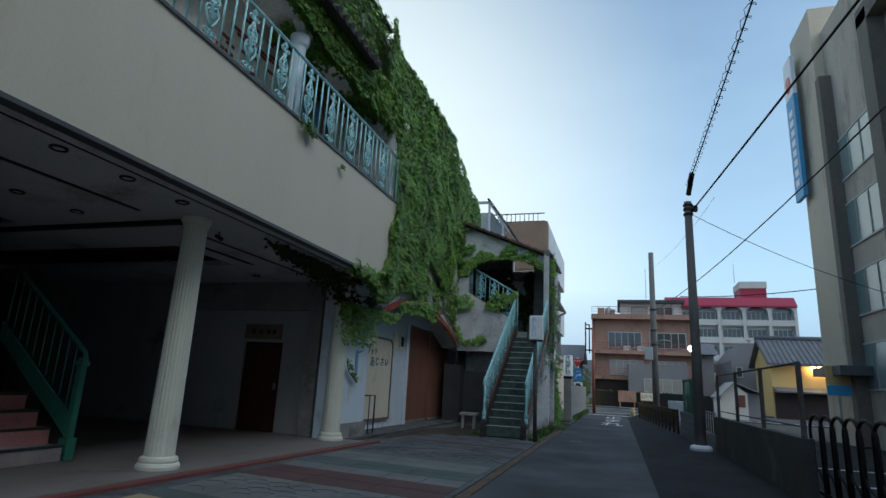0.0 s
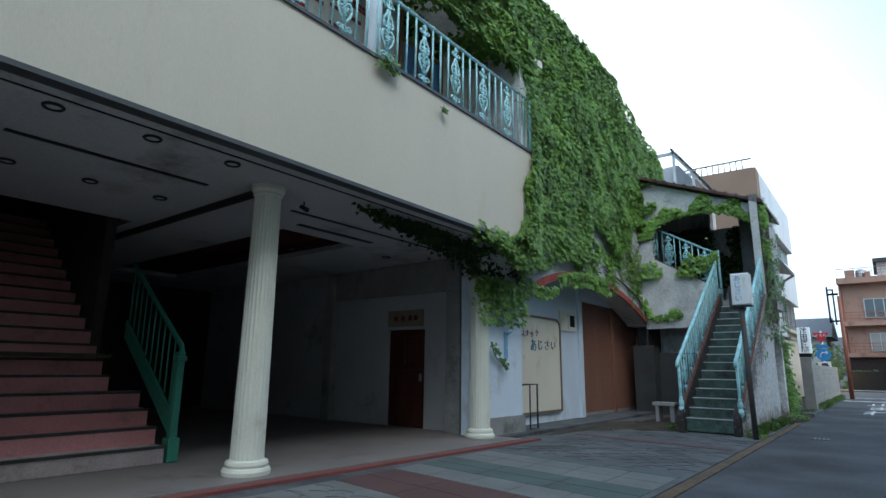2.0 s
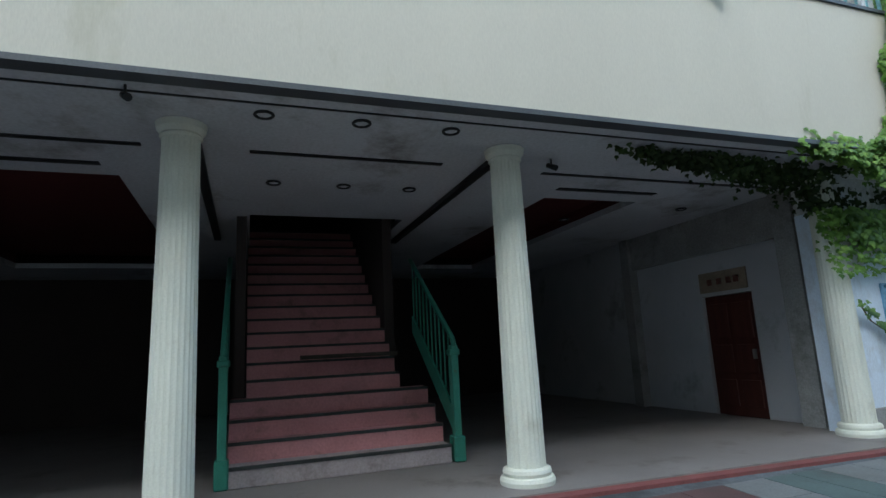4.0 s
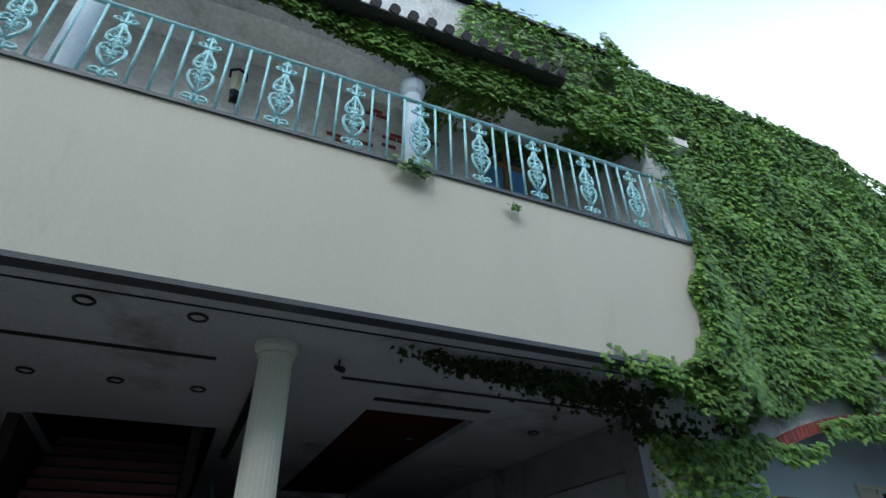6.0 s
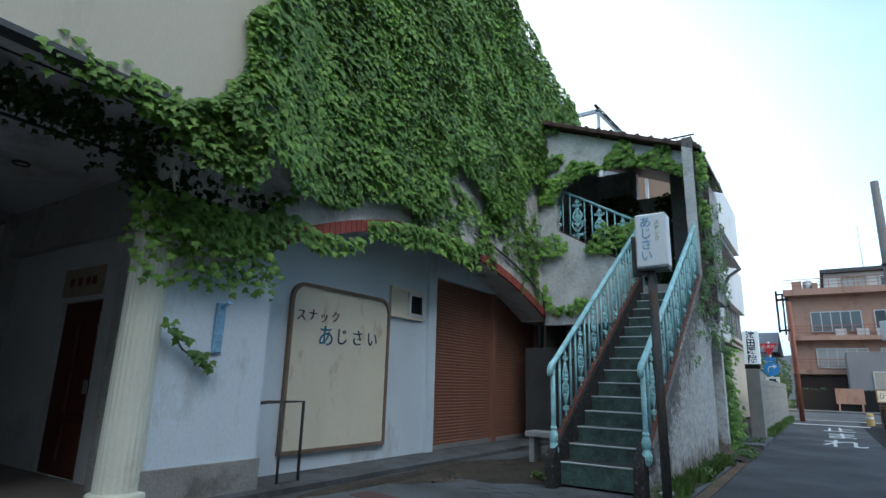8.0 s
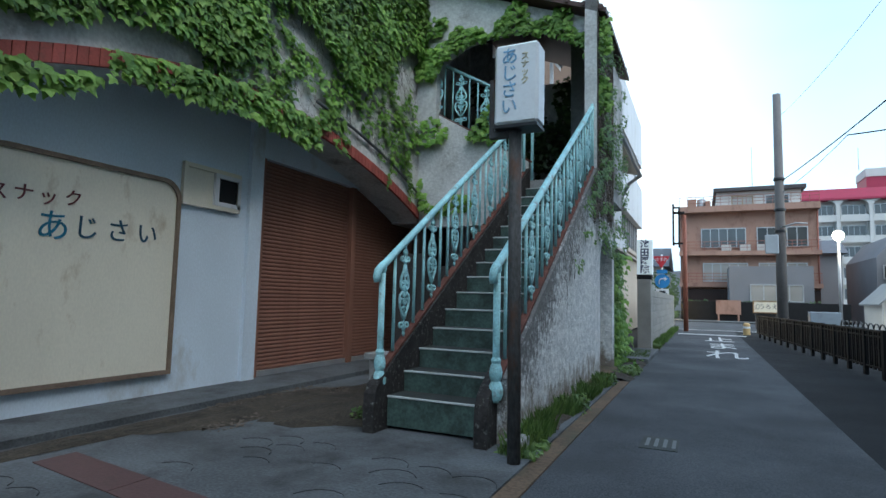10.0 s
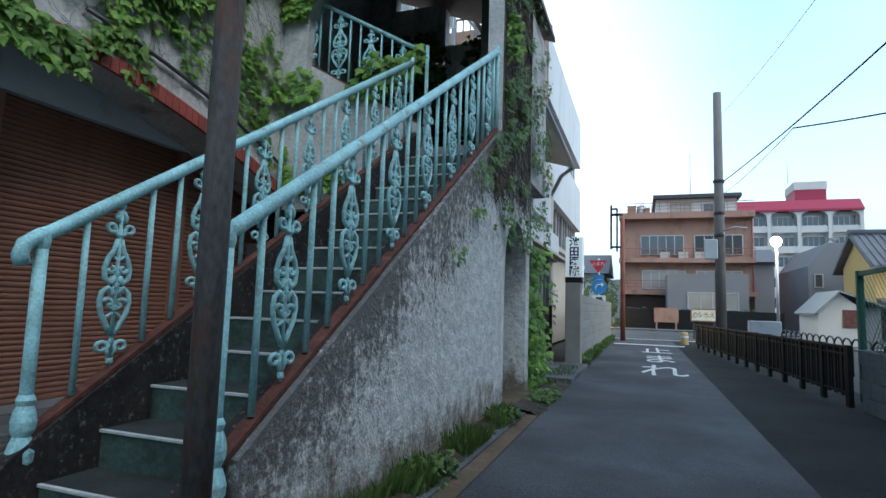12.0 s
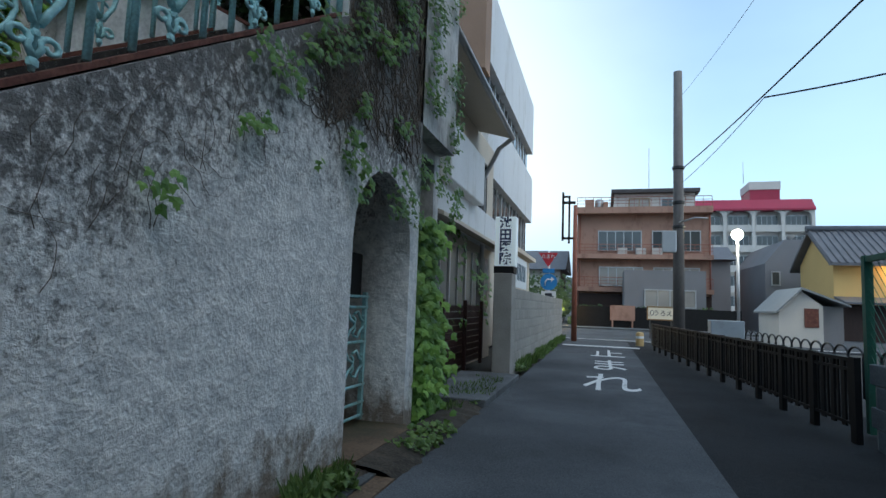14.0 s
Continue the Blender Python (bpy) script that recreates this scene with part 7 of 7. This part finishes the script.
for k in range(1500):
    y = rs.uniform(17.0, 19.2) if k < 50 else rs.uniform(18.9, 20.9)
    z = (slope(y) - rs.uniform(0.12, 0.8)) if y < 19.2 else rs.uniform(2.5, 5.8)
    a = rs.uniform(0.0, 3.1)
    pts = [Vector((WX1 + 0.005, y, z))]
    for j in range(6):
        a += rs.uniform(-0.8, 0.8)
        q_ = pts[-1] + Vector((0, 0.06 * math.cos(a), 0.06 * math.sin(a)))
        if q_.y < 19.2 and q_.z > slope(q_.y) - 0.1 or q_.y > 20.9:
            break
        pts.append(q_)
    if len(pts) > 2:
        tube(bm, pts, 0.0016 if k < 50 else 0.004, 4, 0.5)
tagged(solid("ivy_stems", bm, "stem", "bare woody ivy stems on the stucco", "ivy"), kind="stuff")

# weeds along the wall foot
def weeds(name, boxes_, count, size, mat, label, seed):
    r = np.random.default_rng(seed)
    pts, nr = [], []
    for x0, x1, y0, y1, h in boxes_:
        m_ = int(count * (y1 - y0))
        x_, y_ = r.uniform(x0, x1, m_), r.uniform(y0, y1, m_)
        keep = np.array([noise.noise((float(a) * 1.3, float(b_) * 1.3, 7.0)) for a, b_ in zip(x_, y_)]) > 0.10
        x_, y_ = x_[keep], y_[keep]
        m_ = len(x_)
        hh = h * r.uniform(0.1, 1, m_) * (0.6 + 0.7 * np.array([noise.noise((float(a) * 2, float(b) * 2, 0.3)) for a, b in zip(x_, y_)])).clip(0.15, 1.3)
        pts.append(np.stack([x_, y_, -0.02 + hh], 1))
        nr.append(np.stack([r.normal(0.4, 0.5, m_), r.normal(-0.2, 0.5, m_), np.full(m_, 0.5)], 1))
    pts, nr = np.concatenate(pts), np.concatenate(nr)
    return leaves(name, pts, nr, r.uniform(size * 0.6, size * 1.3, len(pts)), mat, label, "weeds", seed, 170)


weeds("weeds", [(-1.58, -1.30, 14.6, 19.3, 0.20), (-1.55, -1.15, 19.5, 21.5, 0.12), (-1.75, -1.25, 21.7, 22.3, 0.08), (-1.5, -1.2, 26.2, 38, 0.16), (-3.2, -2.85, 15.0, 16.3, 0.16)], 420, 0.06, "weed", "low weeds along the wall foot", 21)


def grass(name, boxes_, count, label, seed):
    r = np.random.default_rng(seed)
    vs, fs = [], []
    for x0, x1, y0, y1, h in boxes_:
        for k in range(int(count * (y1 - y0))):
            x_, y_ = r.uniform(x0, x1), r.uniform(y0, y1)
            if noise.noise((x_ * 1.5, y_ * 1.1, 2.0)) < 0.0:
                continue
            a, hh, w = r.uniform(0, 6.28), h * r.uniform(0.4, 1.2), 0.006
            lean = r.uniform(0.1, 0.6) * hh
            b = len(vs)
            dx, dy = math.cos(a), math.sin(a)
            vs += [(x_ - dy * w, y_ + dx * w, -0.03), (x_ + dy * w, y_ - dx * w, -0.03), (x_ + dx * lean * 0.4 + dy * w * 0.7, y_ + dy * lean * 0.4 - dx * w * 0.7, hh * 0.6), (x_ + dx * lean, y_ + dy * lean, hh)]
            fs += [(b, b + 1, b + 2), (b, b + 2, b + 3)]
    me = bpy.data.meshes.new(name)
    me.from_pydata(vs, [], fs)
    me.materials.append(M["weed"])
    return tagged(new(name, me), label, "grass", kind="stuff")


grass("grass", [(-1.58, -1.36, 14.62, 19.4, 0.12), (-1.58, -1.36, 15.0, 18.9, 0.17), (-1.5, -1.2, 26.2, 38.0, 0.18), (-1.8, -1.2, 21.2, 24.5, 0.10)], 520, "tufts of grass at the wall foot", 31)

# shrubs across the street
n = 5000
x, y, z = rng.uniform(-7.5, -1.9, n), rng.uniform(52, 58, n), rng.gamma(2.0, 0.6, n)
ok = (z < 3.6) & (fnoise(x, z, 0.6, 40) > -0.2)
leaves("shrubs", np.stack([x, y, z], 1)[ok], np.tile((0.2, -1.0, 0.4), (ok.sum(), 1)), rng.uniform(0.15, 0.3, ok.sum()), "leaf_dark", "dark shrubs and trees across the street", "shrub", seed=50)
n = 700
x, y, z = rng.uniform(-1.4, 7.6, n), rng.uniform(57.5, 59.5, n), rng.uniform(0, 1.5, n)
ok = fnoise(x, z, 0.8, 41) > -0.3
leaves("shrubs_front", np.stack([x, y - 3.5, z], 1)[ok], np.tile((0.2, -1.0, 0.4), (ok.sum(), 1)), rng.uniform(0.12, 0.25, ok.sum()), "leaf_dark", "dark hedge before the brown house", "shrub", seed=51)

# soil, leaf litter and small concrete pieces
bm = bmesh.new()
rg = random.Random(8)
for cx, cy, rx, ry, h_ in ((-3.55, 15.6, 0.75, 1.1, 0.07), (-3.5, 16.9, 0.8, 1.2, 0.11), (-4.3, 15.2, 0.45, 1.5, 0.035), (-4.55, 13.6, 0.18, 1.3, 0.025)):
    top = bm.verts.new((cx, cy, h_))
    rings = []
    for f_, z_ in ((0.5, 0.72), (0.8, 0.35), (1.0, -0.05)):
        rings.append([bm.verts.new((cx + rx * f_ * rg.uniform(0.85, 1.1) * math.cos(2 * math.pi * k / 18), cy + ry * f_ * rg.uniform(0.85, 1.1) * math.sin(2 * math.pi * k / 18), max(-0.01, h_ * z_ + rg.uniform(-0.008, 0.008)))) for k in range(18)])
    for k in range(18):
        j = (k + 1) % 18
        bm.faces.new((top, rings[0][k], rings[0][j]))
        for a_, b_ in zip(rings, rings[1:]):
            bm.faces.new((a_[k], b_[k], b_[j], a_[j]))
for x0_, x1_, y0_, y1_ in ((-1.60, -1.34, 14.95, 19.4), (-1.50, -1.16, 19.4, 22.3)):
    m_ = int((y1_ - y0_) / 0.12)
    cols = [[bm.verts.new((x0_ + (x1_ - x0_ + rg.uniform(-0.05, 0.05)) * f_ , y0_ + (y1_ - y0_) * k / m_, h_ + (rg.uniform(-0.012, 0.012) if 0 < f_ < 1 else 0))) for f_, h_ in ((0.0, 0.045), (0.35, 0.03), (0.7, 0.018), (1.0, -0.035))] for k in range(m_ + 1)]
    for a_, b_ in zip(cols, cols[1:]):
        for j in range(3):
            bm.faces.new((a_[j], a_[j + 1], b_[j + 1], b_[j]))
tagged(solid("soil", bm, "soil", "dark soil and litter along the walls' feet", "soil"), kind="stuff")
solid("concrete_block", boxes((-1.56, -1.42, 14.74, 14.98, -0.02, 0.10), bevel=0.012), "concrete", "small broken concrete block at the post's foot", "block")
solid("driveway_slab", boxes((-2.15, -1.16, 22.35, 25.1, -0.10, 0.055), bevel=0.012), "apron", "low stained concrete slab before the clinic fence", "ledge", kind="structure")
n = 6500
x, y = rng.uniform(-4.9, -2.9, n), rng.uniform(12.5, 19.0, n)
ok = fnoise(x, y, 0.8, 60) + np.interp(y, [12.5, 16, 19], [-0.25, 0.1, 0.3]) + np.interp(x, [-4.9, -3.2], [0.15, -0.2]) > 0.12
leaves("leaf_litter", np.stack([x, y, np.full(n, 0.012)], 1)[ok], np.tile((0, 0, 1.0), (ok.sum(), 1)), rng.uniform(0.02, 0.055, ok.sum()), "stem", "dry brown leaf litter on the forecourt", "leaves", seed=70, spin=180)

# thin ivy strands over the bare stucco beside the stair
P2 = []
for k in range(70):
    y, z, a = rs.uniform(14.2, 19.3), rs.uniform(3.7, 5.2), rs.uniform(-2.2, -0.7)
    for j in range(rs.randint(5, 14)):
        a += rs.uniform(-0.4, 0.4)
        y, z = y + 0.09 * math.cos(a), z + 0.09 * math.sin(a)
        if z < arch_z(y) - 0.1 or y > 19.5:
            break
        for q in range(3):
            P2.append((AX + rs.uniform(0.02, 0.08), y + rs.uniform(-0.07, 0.07), z + rs.uniform(-0.07, 0.07)))
P2 = np.array(P2)
leaves("ivy_strands", P2, np.tile((1.0, -0.1, 0.15), (len(P2), 1)), rng.uniform(0.07, 0.13, len(P2)), "leaf", "thin ivy strands over bare stucco", seed=80)

# young leaves along the ivy's edge on the fascia
n = 900
z = rng.uniform(3.45, 5.25, n)
y = np.interp(z, [3.40, 3.48, 3.7, 3.95, 4.2, 4.4, 4.9, 5.19], [10.55, 10.70, 10.95, 11.10, 11.02, 11.05, 11.30, 11.42]) - 0.07 + 0.16 * fnoise(z, z, 2.3, 51) + np.abs(rng.normal(0, 0.10, n))
leaves("ivy_edge", np.stack([FX + 0.02 + rng.uniform(0, 0.07, n), y, z], 1), np.tile((1.0, -0.35, 0.2), (n, 1)), rng.uniform(0.06, 0.11, n), "leaf", "young ivy leaves creeping over the fascia's end", seed=91)

# ivy curling over the lower corner of the fascia
n = 1500
y = 9.3 + 2.1 * rng.beta(2.2, 1.3, n)
z = 3.42 + rng.normal(0, 0.07, n) - 0.10 * (y - 9.6).clip(0, 2) + np.where(y > 10.6, rng.uniform(-0.25, 0.25, n), 0)
x = FX + 0.02 - rng.uniform(0, 0.22, n)
leaves("ivy_corner", np.stack([x, y, z], 1), np.tile((1.0, -0.3, 0.2), (n, 1)), rng.uniform(0.06, 0.11, n), "leaf", "ivy curling over the lower corner of the cream fascia", seed=90)
